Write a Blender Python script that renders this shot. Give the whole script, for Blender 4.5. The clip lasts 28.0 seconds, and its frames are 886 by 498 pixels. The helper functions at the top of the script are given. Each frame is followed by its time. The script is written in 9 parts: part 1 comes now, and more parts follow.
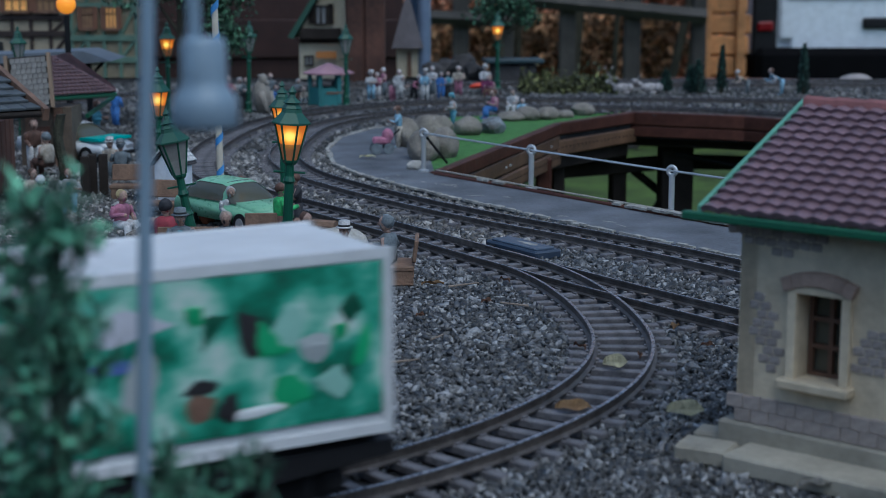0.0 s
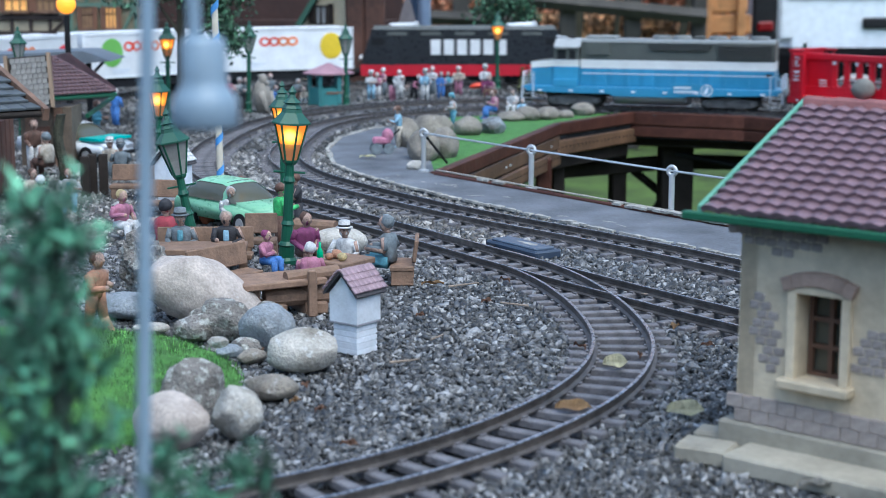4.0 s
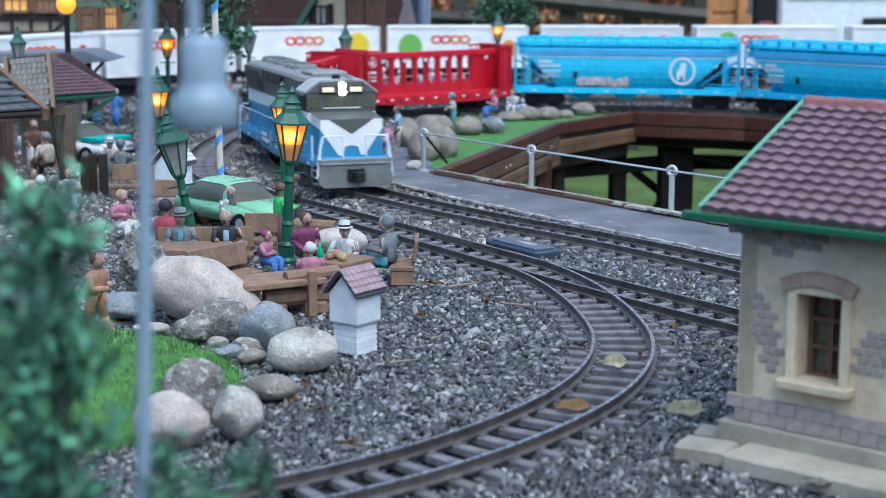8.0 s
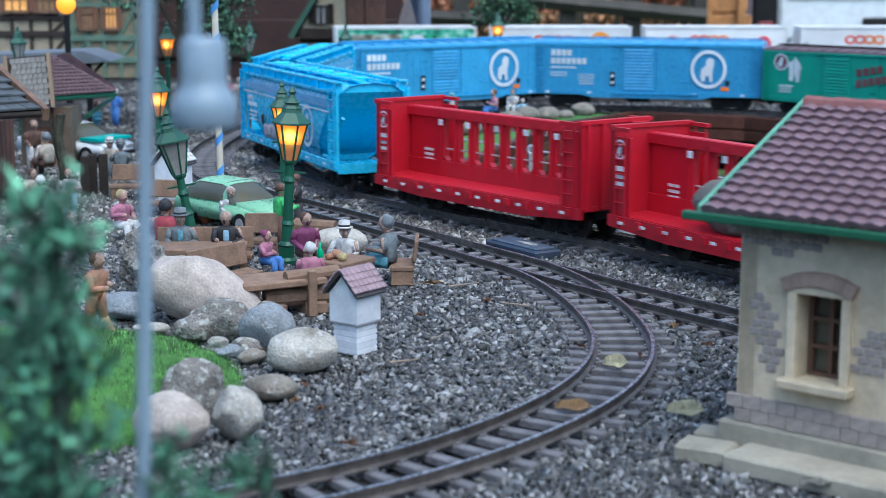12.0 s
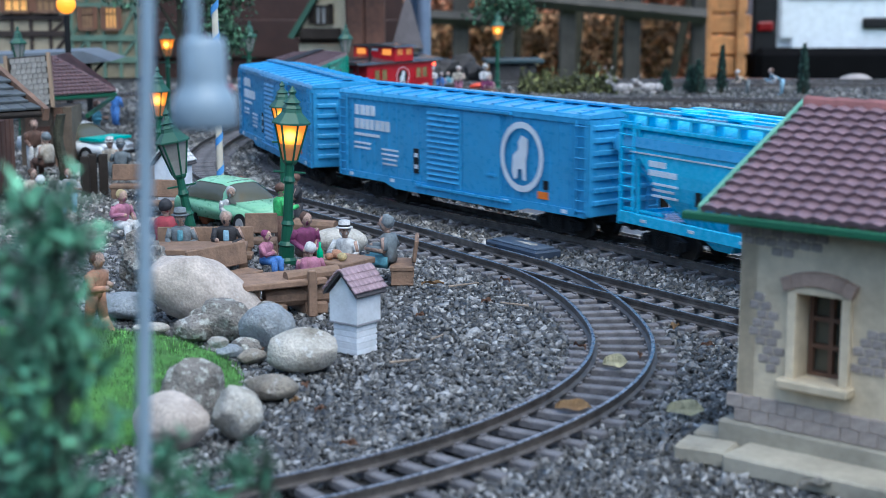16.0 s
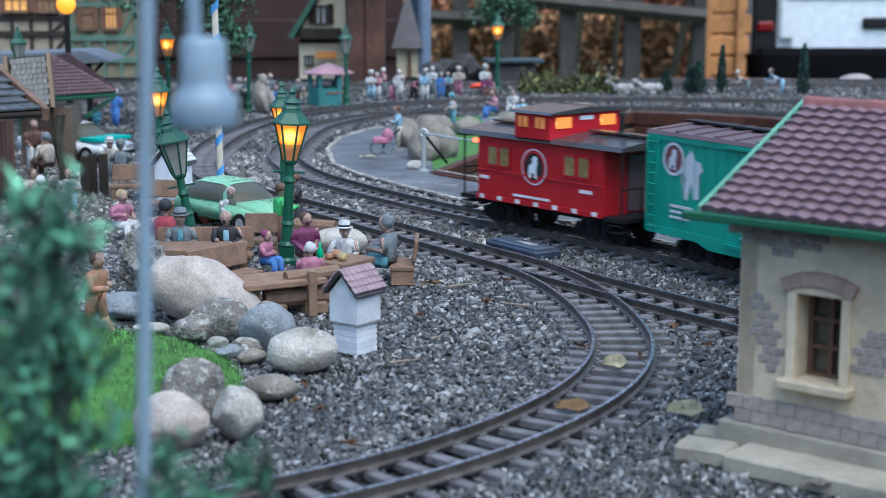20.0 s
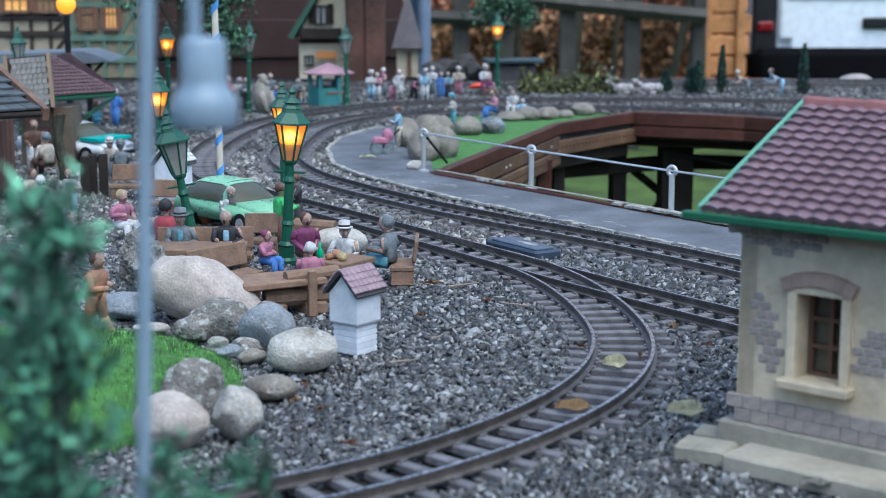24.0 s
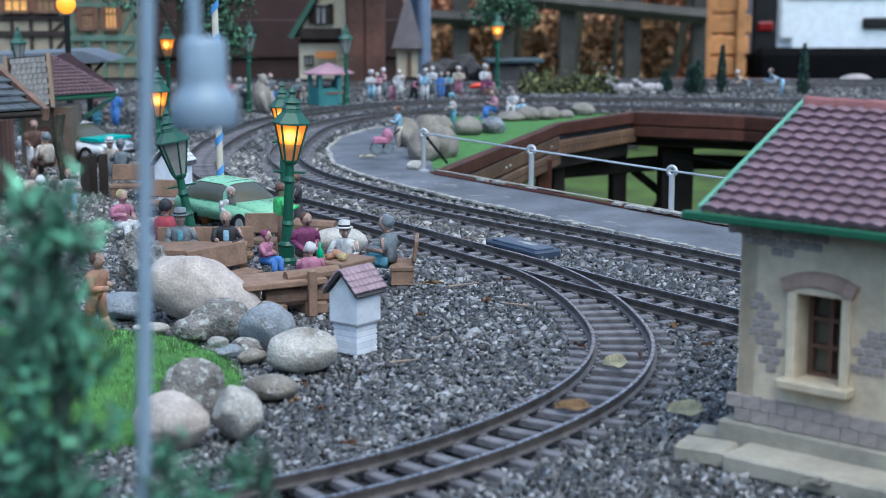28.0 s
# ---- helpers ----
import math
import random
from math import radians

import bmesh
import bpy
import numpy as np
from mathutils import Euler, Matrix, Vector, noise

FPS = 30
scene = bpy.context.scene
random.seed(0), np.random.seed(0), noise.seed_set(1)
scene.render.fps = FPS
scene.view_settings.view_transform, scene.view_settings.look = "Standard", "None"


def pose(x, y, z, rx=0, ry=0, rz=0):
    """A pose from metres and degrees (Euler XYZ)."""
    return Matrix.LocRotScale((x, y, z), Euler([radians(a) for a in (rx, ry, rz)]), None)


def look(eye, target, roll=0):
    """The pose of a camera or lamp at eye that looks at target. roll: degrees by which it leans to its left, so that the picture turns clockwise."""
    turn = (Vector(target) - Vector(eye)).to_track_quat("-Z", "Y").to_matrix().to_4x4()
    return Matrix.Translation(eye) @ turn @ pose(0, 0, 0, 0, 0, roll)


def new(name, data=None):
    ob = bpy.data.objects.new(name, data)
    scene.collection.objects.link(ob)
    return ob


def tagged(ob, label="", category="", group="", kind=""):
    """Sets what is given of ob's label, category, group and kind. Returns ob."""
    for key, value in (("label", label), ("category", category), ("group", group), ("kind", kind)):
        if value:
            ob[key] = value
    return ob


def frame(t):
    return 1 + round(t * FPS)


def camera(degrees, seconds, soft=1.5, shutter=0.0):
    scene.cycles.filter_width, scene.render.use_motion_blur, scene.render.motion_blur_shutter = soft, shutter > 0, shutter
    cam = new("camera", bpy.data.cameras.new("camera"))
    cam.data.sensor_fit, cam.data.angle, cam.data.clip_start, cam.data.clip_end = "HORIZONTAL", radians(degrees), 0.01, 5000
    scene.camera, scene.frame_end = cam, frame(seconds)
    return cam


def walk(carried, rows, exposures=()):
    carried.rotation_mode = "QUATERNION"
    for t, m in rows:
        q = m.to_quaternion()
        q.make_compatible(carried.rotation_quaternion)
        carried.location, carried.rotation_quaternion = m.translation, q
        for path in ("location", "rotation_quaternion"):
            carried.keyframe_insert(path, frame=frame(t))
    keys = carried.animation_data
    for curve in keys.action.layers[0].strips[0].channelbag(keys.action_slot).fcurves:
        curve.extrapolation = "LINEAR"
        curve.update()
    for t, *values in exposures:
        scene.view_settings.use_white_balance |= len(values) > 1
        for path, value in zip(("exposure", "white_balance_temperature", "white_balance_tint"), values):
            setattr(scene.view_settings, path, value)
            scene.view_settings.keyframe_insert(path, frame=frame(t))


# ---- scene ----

# ---- camera: stands still on a tripod at the edge of the garden railway ----
cam = camera(31.28, 28.0, soft=0.8, shutter=0.5)
EYE = (0.0, 0.0, 0.308)
AIM = (0.0, math.cos(0.177), 0.308 - math.sin(0.177))
cam.data.dof.use_dof = True
cam.data.dof.focus_distance = 1.58
cam.data.dof.aperture_fstop = 11.5
walk(cam, [(0.0, look(EYE, AIM)), (28.0, look(EYE, AIM))],
     exposures=[(0.0, -0.25, 5350, 0), (0.6, 0.23, 5450, 0), (1.5, 0.62, 5650, 0), (3.0, 1.0, 5650, 0), (6.0, 0.99, 5650, 0), (28.0, 0.93, 5650, 0)])

# ---- light: an overcast evening ----
world = bpy.data.worlds.new("sky")
scene.world = world
world.use_nodes = True
wn = world.node_tree.nodes
sky = wn.new("ShaderNodeTexSky")
sky.sky_type = "NISHITA"
sky.sun_disc = False
sky.sun_elevation, sky.sun_rotation = radians(62), radians(153)
sky.dust_density = 3.0
wn["Background"].inputs["Strength"].default_value = 0.15
world.node_tree.links.new(sky.outputs["Color"], wn["Background"].inputs["Color"])
sun_data = bpy.data.lights.new("sun", "SUN")
sun_data.energy, sun_data.angle, sun_data.color = 0.62, radians(60), (1.0, 0.985, 0.965)
sun = new("sun", sun_data)
sun.matrix_world = look((0.92, -1.8, 3.8), (0, 0, 0))

# ---- materials ----
MATS = {}


def mat(name, color, rough=0.7, metal=0.0, var=0.25, scale=60.0, bump=0.3, emit=0.0, island=False, second=None, fine=6.0):
    """Procedural paint, stone, wood or metal: colour mottled at two scales, with relief."""
    if name in MATS:
        return MATS[name]
    m = bpy.data.materials.new(name)
    m.use_nodes = True
    nt = m.node_tree
    n, ln = nt.nodes, nt.links
    b = n["Principled BSDF"]
    b.inputs["Metallic"].default_value = metal
    tc = n.new("ShaderNodeTexCoord")
    n1 = n.new("ShaderNodeTexNoise")
    n1.inputs["Scale"].default_value = scale
    n1.inputs["Detail"].default_value = 4
    n2 = n.new("ShaderNodeTexNoise")
    n2.inputs["Scale"].default_value = scale * fine
    n2.inputs["Detail"].default_value = 3
    ln.new(tc.outputs["Object"], n1.inputs["Vector"])
    ln.new(tc.outputs["Object"], n2.inputs["Vector"])
    add = n.new("ShaderNodeMath")
    add.operation = "MULTIPLY_ADD"
    add.inputs[1].default_value = 0.45
    ln.new(n2.outputs["Fac"], add.inputs[0])
    ln.new(n1.outputs["Fac"], add.inputs[2])
    ramp = n.new("ShaderNodeValToRGB")
    dark = second or tuple(c * (1 - var) for c in color)
    light = tuple(min(1.0, c * (1 + var * 0.55)) for c in color)
    ramp.color_ramp.elements[0].position, ramp.color_ramp.elements[1].position = 0.48, 0.98
    ramp.color_ramp.elements[0].color, ramp.color_ramp.elements[1].color = (*dark, 1), (*light, 1)
    ln.new(add.outputs[0], ramp.inputs["Fac"])
    col = ramp.outputs["Color"]
    hsv = n.new("ShaderNodeHueSaturation")
    if island:
        geo = n.new("ShaderNodeNewGeometry")
        rnd = geo.outputs["Random Per Island"]
    else:
        rnd = n.new("ShaderNodeObjectInfo").outputs["Random"]
    mr = n.new("ShaderNodeMapRange")
    if island:
        pw = n.new("ShaderNodeMath")
        pw.operation = "POWER"
        pw.inputs[1].default_value = 3.2
        ln.new(rnd, pw.inputs[0])
        rnd = pw.outputs[0]
    mr.inputs["To Min"].default_value, mr.inputs["To Max"].default_value = (0.42, 3.0) if island else (0.88, 1.12)
    ln.new(rnd, mr.inputs["Value"])
    ln.new(mr.outputs["Result"], hsv.inputs["Value"])
    ln.new(col, hsv.inputs["Color"])
    ln.new(hsv.outputs["Color"], b.inputs["Base Color"])
    rr = n.new("ShaderNodeMapRange")
    rr.inputs["To Min"].default_value, rr.inputs["To Max"].default_value = max(0.05, rough - 0.12), min(1.0, rough + 0.12)
    ln.new(n2.outputs["Fac"], rr.inputs["Value"])
    ln.new(rr.outputs["Result"], b.inputs["Roughness"])
    if bump:
        bp = n.new("ShaderNodeBump")
        bp.inputs["Strength"].default_value = bump
        bp.inputs["Distance"].default_value = 0.002
        ln.new(n2.outputs["Fac"], bp.inputs["Height"])
        ln.new(bp.outputs["Normal"], b.inputs["Normal"])
    if emit:
        b.inputs["Emission Color"].default_value = (*color, 1)
        b.inputs["Emission Strength"].default_value = emit
    MATS[name] = m
    return m


def stone_mat(name, base, stain, spot, spots=0.5, bump=0.6):
    """Field stone: two-scale mottling, darker stains and pale lichen flecks, different on each stone."""
    m = bpy.data.materials.new(name)
    m.use_nodes = True
    n, ln = m.node_tree.nodes, m.node_tree.links
    b = n["Principled BSDF"]
    b.inputs["Roughness"].default_value = 0.88
    tc, oi, add = n.new("ShaderNodeTexCoord"), n.new("ShaderNodeObjectInfo"), n.new("ShaderNodeVectorMath")
    ln.new(tc.outputs["Object"], add.inputs[0])
    ln.new(oi.outputs["Random"], add.inputs[1])

    def noise_fac(scale, detail, lo, hi):
        t, r = n.new("ShaderNodeTexNoise"), n.new("ShaderNodeMapRange")
        t.inputs["Scale"].default_value, t.inputs["Detail"].default_value = scale, detail
        ln.new(add.outputs[0], t.inputs["Vector"])
        ln.new(t.outputs["Fac"], r.inputs["Value"])
        r.inputs["From Min"].default_value, r.inputs["From Max"].default_value = lo, hi
        return t.outputs["Fac"], r.outputs["Result"]

    def blend_in(fac, a, c):
        x = n.new("ShaderNodeMix")
        x.data_type = "RGBA"
        ln.new(fac, x.inputs[0])
        for i, v in ((6, a), (7, c)):
            if isinstance(v, tuple):
                x.inputs[i].default_value = (*v, 1)
            else:
                ln.new(v, x.inputs[i])
        return x.outputs[2]
    raw, f1 = noise_fac(48, 6, 0.3, 0.72)
    raw2, f2 = noise_fac(26, 4, 0.56, 0.72)
    raw3, f3 = noise_fac(150, 4, 0.66 - 0.14 * spots, 0.72 - 0.1 * spots)
    raw4, f4 = noise_fac(420, 3, 0.35, 0.7)
    col = blend_in(f1, tuple(c * 0.75 for c in base), tuple(c * 1.25 for c in base))
    col = blend_in(f2, col, stain)
    col = blend_in(f3, col, spot)
    dk = n.new("ShaderNodeMix")
    dk.data_type, dk.blend_type = "RGBA", "MULTIPLY"
    dk.inputs[0].default_value = 0.28
    ln.new(col, dk.inputs[6])
    ln.new(f4, dk.inputs[7])
    ln.new(dk.outputs[2], b.inputs["Base Color"])
    mx = n.new("ShaderNodeMath")
    ln.new(raw, mx.inputs[0])
    ln.new(raw4, mx.inputs[1])
    bp = n.new("ShaderNodeBump")
    bp.inputs["Strength"].default_value, bp.inputs["Distance"].default_value = bump, 0.003
    ln.new(mx.outputs[0], bp.inputs["Height"])
    ln.new(bp.outputs["Normal"], b.inputs["Normal"])
    return m


def plain(name, color, rough=0.4, metal=0.0):
    return mat(name, color, rough, metal, var=0.12, scale=25.0, bump=0.06)


BALLAST = mat("gravel_bed", (0.036, 0.036, 0.038), 0.95, var=0.6, scale=120, bump=1.0)
STONE_CHIP = mat("gravel_chips", (0.15, 0.15, 0.152), 0.45, var=0.55, scale=260, bump=0.3, island=True)
RAIL = mat("weathered_rail", (0.13, 0.115, 0.108), 0.5, 0.5, var=0.5, scale=90, bump=0.2)
RAIL_HEAD = mat("polished_rail_head", (0.42, 0.42, 0.44), 0.28, 0.85, var=0.3, scale=60, bump=0.05)
SLEEPER = mat("grey_sleeper", (0.17, 0.163, 0.175), 0.7, var=0.5, scale=70, bump=0.5)
FELT = mat("roofing_felt", (0.125, 0.132, 0.147), 0.66, var=0.6, scale=14, bump=0.5, fine=16)
WOOD_RED = mat("stained_board", (0.085, 0.034, 0.024), 0.5, var=0.5, scale=14, bump=0.4)
WOOD_TAN = mat("worn_brown_board", (0.135, 0.075, 0.042), 0.55, var=0.55, scale=16, bump=0.5)
WOOD_DARK = mat("dark_timber", (0.035, 0.028, 0.024), 0.8, var=0.4, scale=20, bump=0.4)
WOOD_MID = mat("brown_wood", (0.2, 0.115, 0.075), 0.7, var=0.45, scale=40, bump=0.4)
GRASS_FAR = mat("lawn", (0.06, 0.1, 0.014), 0.95, var=0.75, scale=4.5, bump=0.8, fine=5)
TURF = mat("green_mat", (0.075, 0.2, 0.045), 0.95, var=0.35, scale=60, bump=1.0)
BLACK = mat("black_plastic", (0.016, 0.016, 0.018), 0.55, var=0.3, scale=40, bump=0.1)
WHITE = plain("white_paint", (0.8, 0.8, 0.8), 0.45)
CREAM = mat("cream_render", (0.66, 0.58, 0.42), 0.85, var=0.22, scale=22, bump=0.35)
GALV = plain("galvanised_steel", (0.66, 0.67, 0.68), 0.4, 0.6)

for dull in (BALLAST, WOOD_RED, WOOD_DARK, BLACK):
    dull.node_tree.nodes["Principled BSDF"].inputs["Specular IOR Level"].default_value = 0.2

# ---- builders ----


def box(bm, c, s, m=None, bevel=0.0):
    """A box by centre and size, optionally turned by m about its centre."""
    r = bmesh.ops.create_cube(bm, size=1.0)
    vs = r["verts"]
    mm = Matrix.Translation(c) @ (m or Matrix.Identity(4)) @ Matrix.Diagonal((*s, 1))
    bmesh.ops.transform(bm, matrix=mm, verts=vs)
    if bevel:
        es = list({e for v in vs for e in v.link_edges})
        bmesh.ops.bevel(bm, geom=es, offset=bevel, segments=1, affect="EDGES")
    return bm


def tube(bm, a, b, r0, r1=None, seg=8, caps=True):
    """A round bar from a to b that may taper."""
    a, b = Vector(a), Vector(b)
    d = b - a
    m = Matrix.Translation((a + b) / 2) @ d.to_track_quat("Z", "Y").to_matrix().to_4x4()
    bmesh.ops.create_cone(bm, cap_ends=caps, segments=seg, radius1=max(r0, 1e-5), radius2=max(r0 if r1 is None else r1, 1e-5), depth=d.length, matrix=m)
    return bm


def ball(bm, c, r, sub=2, rough=0.0, seed=0):
    """An ellipsoid; rough lifts, flattens and dents it like a field stone."""
    r = (r, r, r) if isinstance(r, (int, float)) else r
    vs = bmesh.ops.create_icosphere(bm, subdivisions=sub, radius=1.0)["verts"]
    rs = random.Random(seed)
    cuts = []
    if rough:
        for _ in range(9):
            n = Vector((rs.gauss(0, 1), rs.gauss(0, 1), rs.gauss(0.2, 1))).normalized()
            cuts.append((n, 1 - rough * rs.uniform(0.35, 1.5)))
    for v in vs:
        p = v.co.copy()
        if rough:
            for n, d in cuts:
                over = p.dot(n) - d
                if over > 0:
                    p -= n * over * 0.8
            o = Vector((seed * 7.3, seed * 3.1, seed))
            p *= 1 + rough * 0.5 * noise.noise(p * 1.4 + o) + rough * 0.22 * noise.noise(p * 4.1 + o) + rough * 0.08 * noise.noise(p * 11.0 + o)
        v.co = Vector((c[0] + p.x * r[0], c[1] + p.y * r[1], c[2] + p.z * r[2]))
    return bm


def lathe(bm, prof, seg=12, c=(0, 0, 0), m=None):
    """A turned shape from (radius, height) pairs."""
    rings = []
    for r, z in prof:
        ring = []
        for i in range(seg):
            a = 2 * math.pi * i / seg
            co = Vector((r * math.cos(a), r * math.sin(a), z))
            if m:
                co = m @ co
            ring.append(bm.verts.new(co + Vector(c)))
        rings.append(ring)
    for a, b in zip(rings, rings[1:]):
        for i in range(seg):
            bm.faces.new((a[i], a[(i + 1) % seg], b[(i + 1) % seg], b[i]))
    bm.faces.new(list(reversed(rings[0])))
    bm.faces.new(rings[-1])
    return bm


def prism(bm, poly, x0, x1, axis="x"):
    """An outline (two coordinates) drawn out along an axis."""
    def put(u, v, w):
        return {"x": (w, u, v), "y": (u, w, v), "z": (u, v, w)}[axis]
    a = [bm.verts.new(put(u, v, x0)) for u, v in poly]
    b = [bm.verts.new(put(u, v, x1)) for u, v in poly]
    n = len(poly)
    fs = [bm.faces.new(a), bm.faces.new(b)]
    for i in range(n):
        fs.append(bm.faces.new((a[i], a[(i + 1) % n], b[(i + 1) % n], b[i])))
    bmesh.ops.recalc_face_normals(bm, faces=fs)
    return bm


def thing(name, m, label, category, group="", kind=""):
    ob = new(name)
    ob.empty_display_size = 0.02
    ob.matrix_basis = m
    return tagged(ob, label, category, group, kind)


def mesh_of(name, bm, material, smooth=False):
    me = bpy.data.meshes.new(name)
    bmesh.ops.recalc_face_normals(bm, faces=bm.faces[:])
    bm.to_mesh(me)
    bm.free()
    me.materials.append(material)
    if smooth:
        me.shade_smooth()
    return me


def part(name, bm, material, parent=None, label="", smooth=False):
    """One mesh object under a thing or a part."""
    ob = new(name, mesh_of(name, bm, material, smooth))
    if parent is not None:
        ob.parent = parent
    if label:
        ob["label"] = label
    return ob


def single(name, bm, material, m, label, category, group="", kind="", smooth=False):
    """A thing that is one mesh."""
    ob = part(name, bm, material, None, "", smooth)
    ob.matrix_basis = m
    return tagged(ob, label, category, group, kind)


def B():
    return bmesh.new()


I4 = Matrix.Identity(4)


def piece(name, me, m, parent):
    """A repeat of a shared mesh under a parent."""
    ob = new(name, me)
    ob.parent = parent
    ob.matrix_basis = m
    return ob


# ---- the track plan: straights and bends, in metres ----


def track_path(x, y, a, segs, step=0.01):
    out = [(x, y, a)]
    for length, k in segs:
        n = max(1, math.ceil(length / step))
        d = length / n
        for _ in range(n):
            m = a + k * d / 2
            x, y, a = x + math.cos(m) * d, y + math.sin(m) * d, a + k * d
            out.append((x, y, a))
    return out


def at(path, s, step=0.01):
    """The place and heading s metres along a path; straight on past its ends."""
    f = s / step
    if f <= 0:
        x, y, a = path[0]
        return x + math.cos(a) * s, y + math.sin(a) * s, a
    if f >= len(path) - 1:
        x, y, a = path[-1]
        d = s - (len(path) - 1) * step
        return x + math.cos(a) * d, y + math.sin(a) * d, a
    i = int(f)
    w = f - i
    p, q = path[i], path[i + 1]
    return p[0] * (1 - w) + q[0] * w, p[1] * (1 - w) + q[1] * w, p[2] * (1 - w) + q[2] * w


RAIL_TOP = 0.012
INNER = track_path(1.0, 2.8819, 2.0618, [(0.5, 0.8395), (0.25, 1.3448), (0.25, 1.637), (0.25, 1.9001), (0.25, 2.2777), (0.25, 1.4484), (0.3, 0.2807), (0.4, 1.1992), (0.5, 0.4405), (0.6, -0.4391)])
OUTER = track_path(1.0, 3.5008, 2.8179, [(0.5, 0.4192), (0.3, 0.7213), (0.3, 1.5304), (0.3, 1.751), (0.3, 1.1068), (0.3, 0.4071), (0.3, 0.6588), (0.4, 1.0797), (0.5, -0.1012), (0.5, 0.2326)])
SIDING = track_path(-0.0282, 1.755, -1.0065, [(0.15, 0.1102), (0.15, -2.0485), (0.2, -1.1677), (0.25, -2.295), (0.25, -1.7447), (0.3, -0.4678), (0.31, 0.0), (1.015, -2.0)])
FAR = track_path(-1.03, 3.02, math.pi / 2, [(1.665, -0.9434), (1.6, -0.02)])

# out of sight to the east the loop line comes in over one branch and leaves by another
BRANCH_IN = track_path(0, 0, math.pi, [(4.7, 0.0), (0.65, -(math.pi - INNER[0][2]) / 0.65)])
BRANCH_IN = [(x + INNER[0][0] - BRANCH_IN[-1][0], y + INNER[0][1] - BRANCH_IN[-1][1], a) for x, y, a in BRANCH_IN]
BRANCH_OUT = track_path(*INNER[-1], [(0.8, (2 * math.pi - INNER[-1][2]) / 0.8), (4.6, 0.0)])
FAR_OUT = track_path(*FAR[-1], [(4.8, 0.0)])
LOOP = BRANCH_IN[:-1] + INNER + BRANCH_OUT[1:]


def sweep(path, off, prof, z):
    """A rail: a profile (across, up) carried along a path at a distance to its left."""
    bm = B()
    prev = None
    for x, y, a in path:
        nx, ny = -math.sin(a), math.cos(a)
        ring = [bm.verts.new((x + nx * (off + u), y + ny * (off + u), z + w)) for u, w in prof]
        if prev:
            for i in range(len(prof)):
                j = (i + 1) % len(prof)
                f = bm.faces.new((prev[i], prev[j], ring[j], ring[i]))
                if len(prof) > 8 and 6 <= i <= 8:
                    f.material_index = 1
        else:
            bm.faces.new(ring)
        prev = ring
    bm.faces.new(prev)
    return bm


RAIL_PROF = [(-0.0035, -0.0083), (0.0035, -0.0083), (0.0035, -0.0072), (0.0008, -0.006), (0.0008, -0.003), (0.0014, -0.0022), (0.0014, -0.0002), (0.0009, 0), (-0.0009, 0), (-0.0014, -0.0002), (-0.0014, -0.0022), (-0.0008, -0.003), (-0.0008, -0.006), (-0.0035, -0.0072)]
sb = B()
box(sb, (0, 0, 0), (0.0088, 0.086, 0.006), bevel=0.0008)
for sy in (-1, 1):
    for k in (-1, 1):
        box(sb, (0, sy * 0.02375 + k * 0.0048, 0.0036), (0.006, 0.0022, 0.0018))
SLEEPER_ME = mesh_of("sleeper", sb, SLEEPER)


def track(label, path, s0, s1, ties=True):
    t = thing("railway_track", I4, label, "track", "garden railway tracks")
    n = len(path) - 1
    i0, i1 = max(0, round(s0 * 100)), min(n, round(s1 * 100))
    for off in (0.02375, -0.02375):
        part("rail", sweep(path[i0:i1 + 1], off, RAIL_PROF, RAIL_TOP), RAIL, t).data.materials.append(RAIL_HEAD)
    if ties:
        rng = random.Random(len(label))
        s = s0
        while s < s1:
            x, y, a = at(path, s)
            piece("sleeper", SLEEPER_ME, pose(x, y, 0.0005 + rng.uniform(-0.0004, 0.0004), 0, 0, math.degrees(a) + rng.uniform(-1, 1)), t)
            s += 0.0262
    return t


track("inner loop of weathered model track on dark ballast", INNER, 0, 3.5)
track("outer loop of weathered model track on dark ballast", OUTER, 0, 3.69)
track("curved siding of model track with dark rails and grey sleepers", SIDING, 0.2, 1.9)
track("rear model track behind the village", FAR, 0, 3.2)
FAR_TWO = track_path(0.35, 4.21, 0.0, [(1.3, -0.03)])
track("second rear model track along the back edge", FAR_TWO, 0, 1.3)

for branch in (BRANCH_IN, BRANCH_OUT, FAR_OUT):
    track("branch of weathered model track leading off the layout", branch, 0, (len(branch) - 1) * 0.01)

# points: blades, frog and the blue switch machine beside them
pts = thing("turnout_blades", I4, "weathered steel switch blades and frog of a turnout", "track")
for off, s0, s1 in ((0.0222, 0.0, 0.18), (-0.0222, 0.04, 0.18)):
    part("blade", sweep(SIDING[int(s0 * 100):int(s1 * 100) + 1], off, [(-0.001, -0.006), (0.001, -0.006), (0.0006, -0.0003), (-0.0006, -0.0003)], RAIL_TOP), RAIL, pts)
part("closure_rail", sweep(SIDING[6:22], -0.02375, RAIL_PROF, RAIL_TOP - 0.0004), RAIL, pts).data.materials.append(RAIL_HEAD)
part("crossing_rail", sweep(SIDING[14:21], 0.02375, RAIL_PROF, RAIL_TOP - 0.0004), RAIL, pts).data.materials.append(RAIL_HEAD)

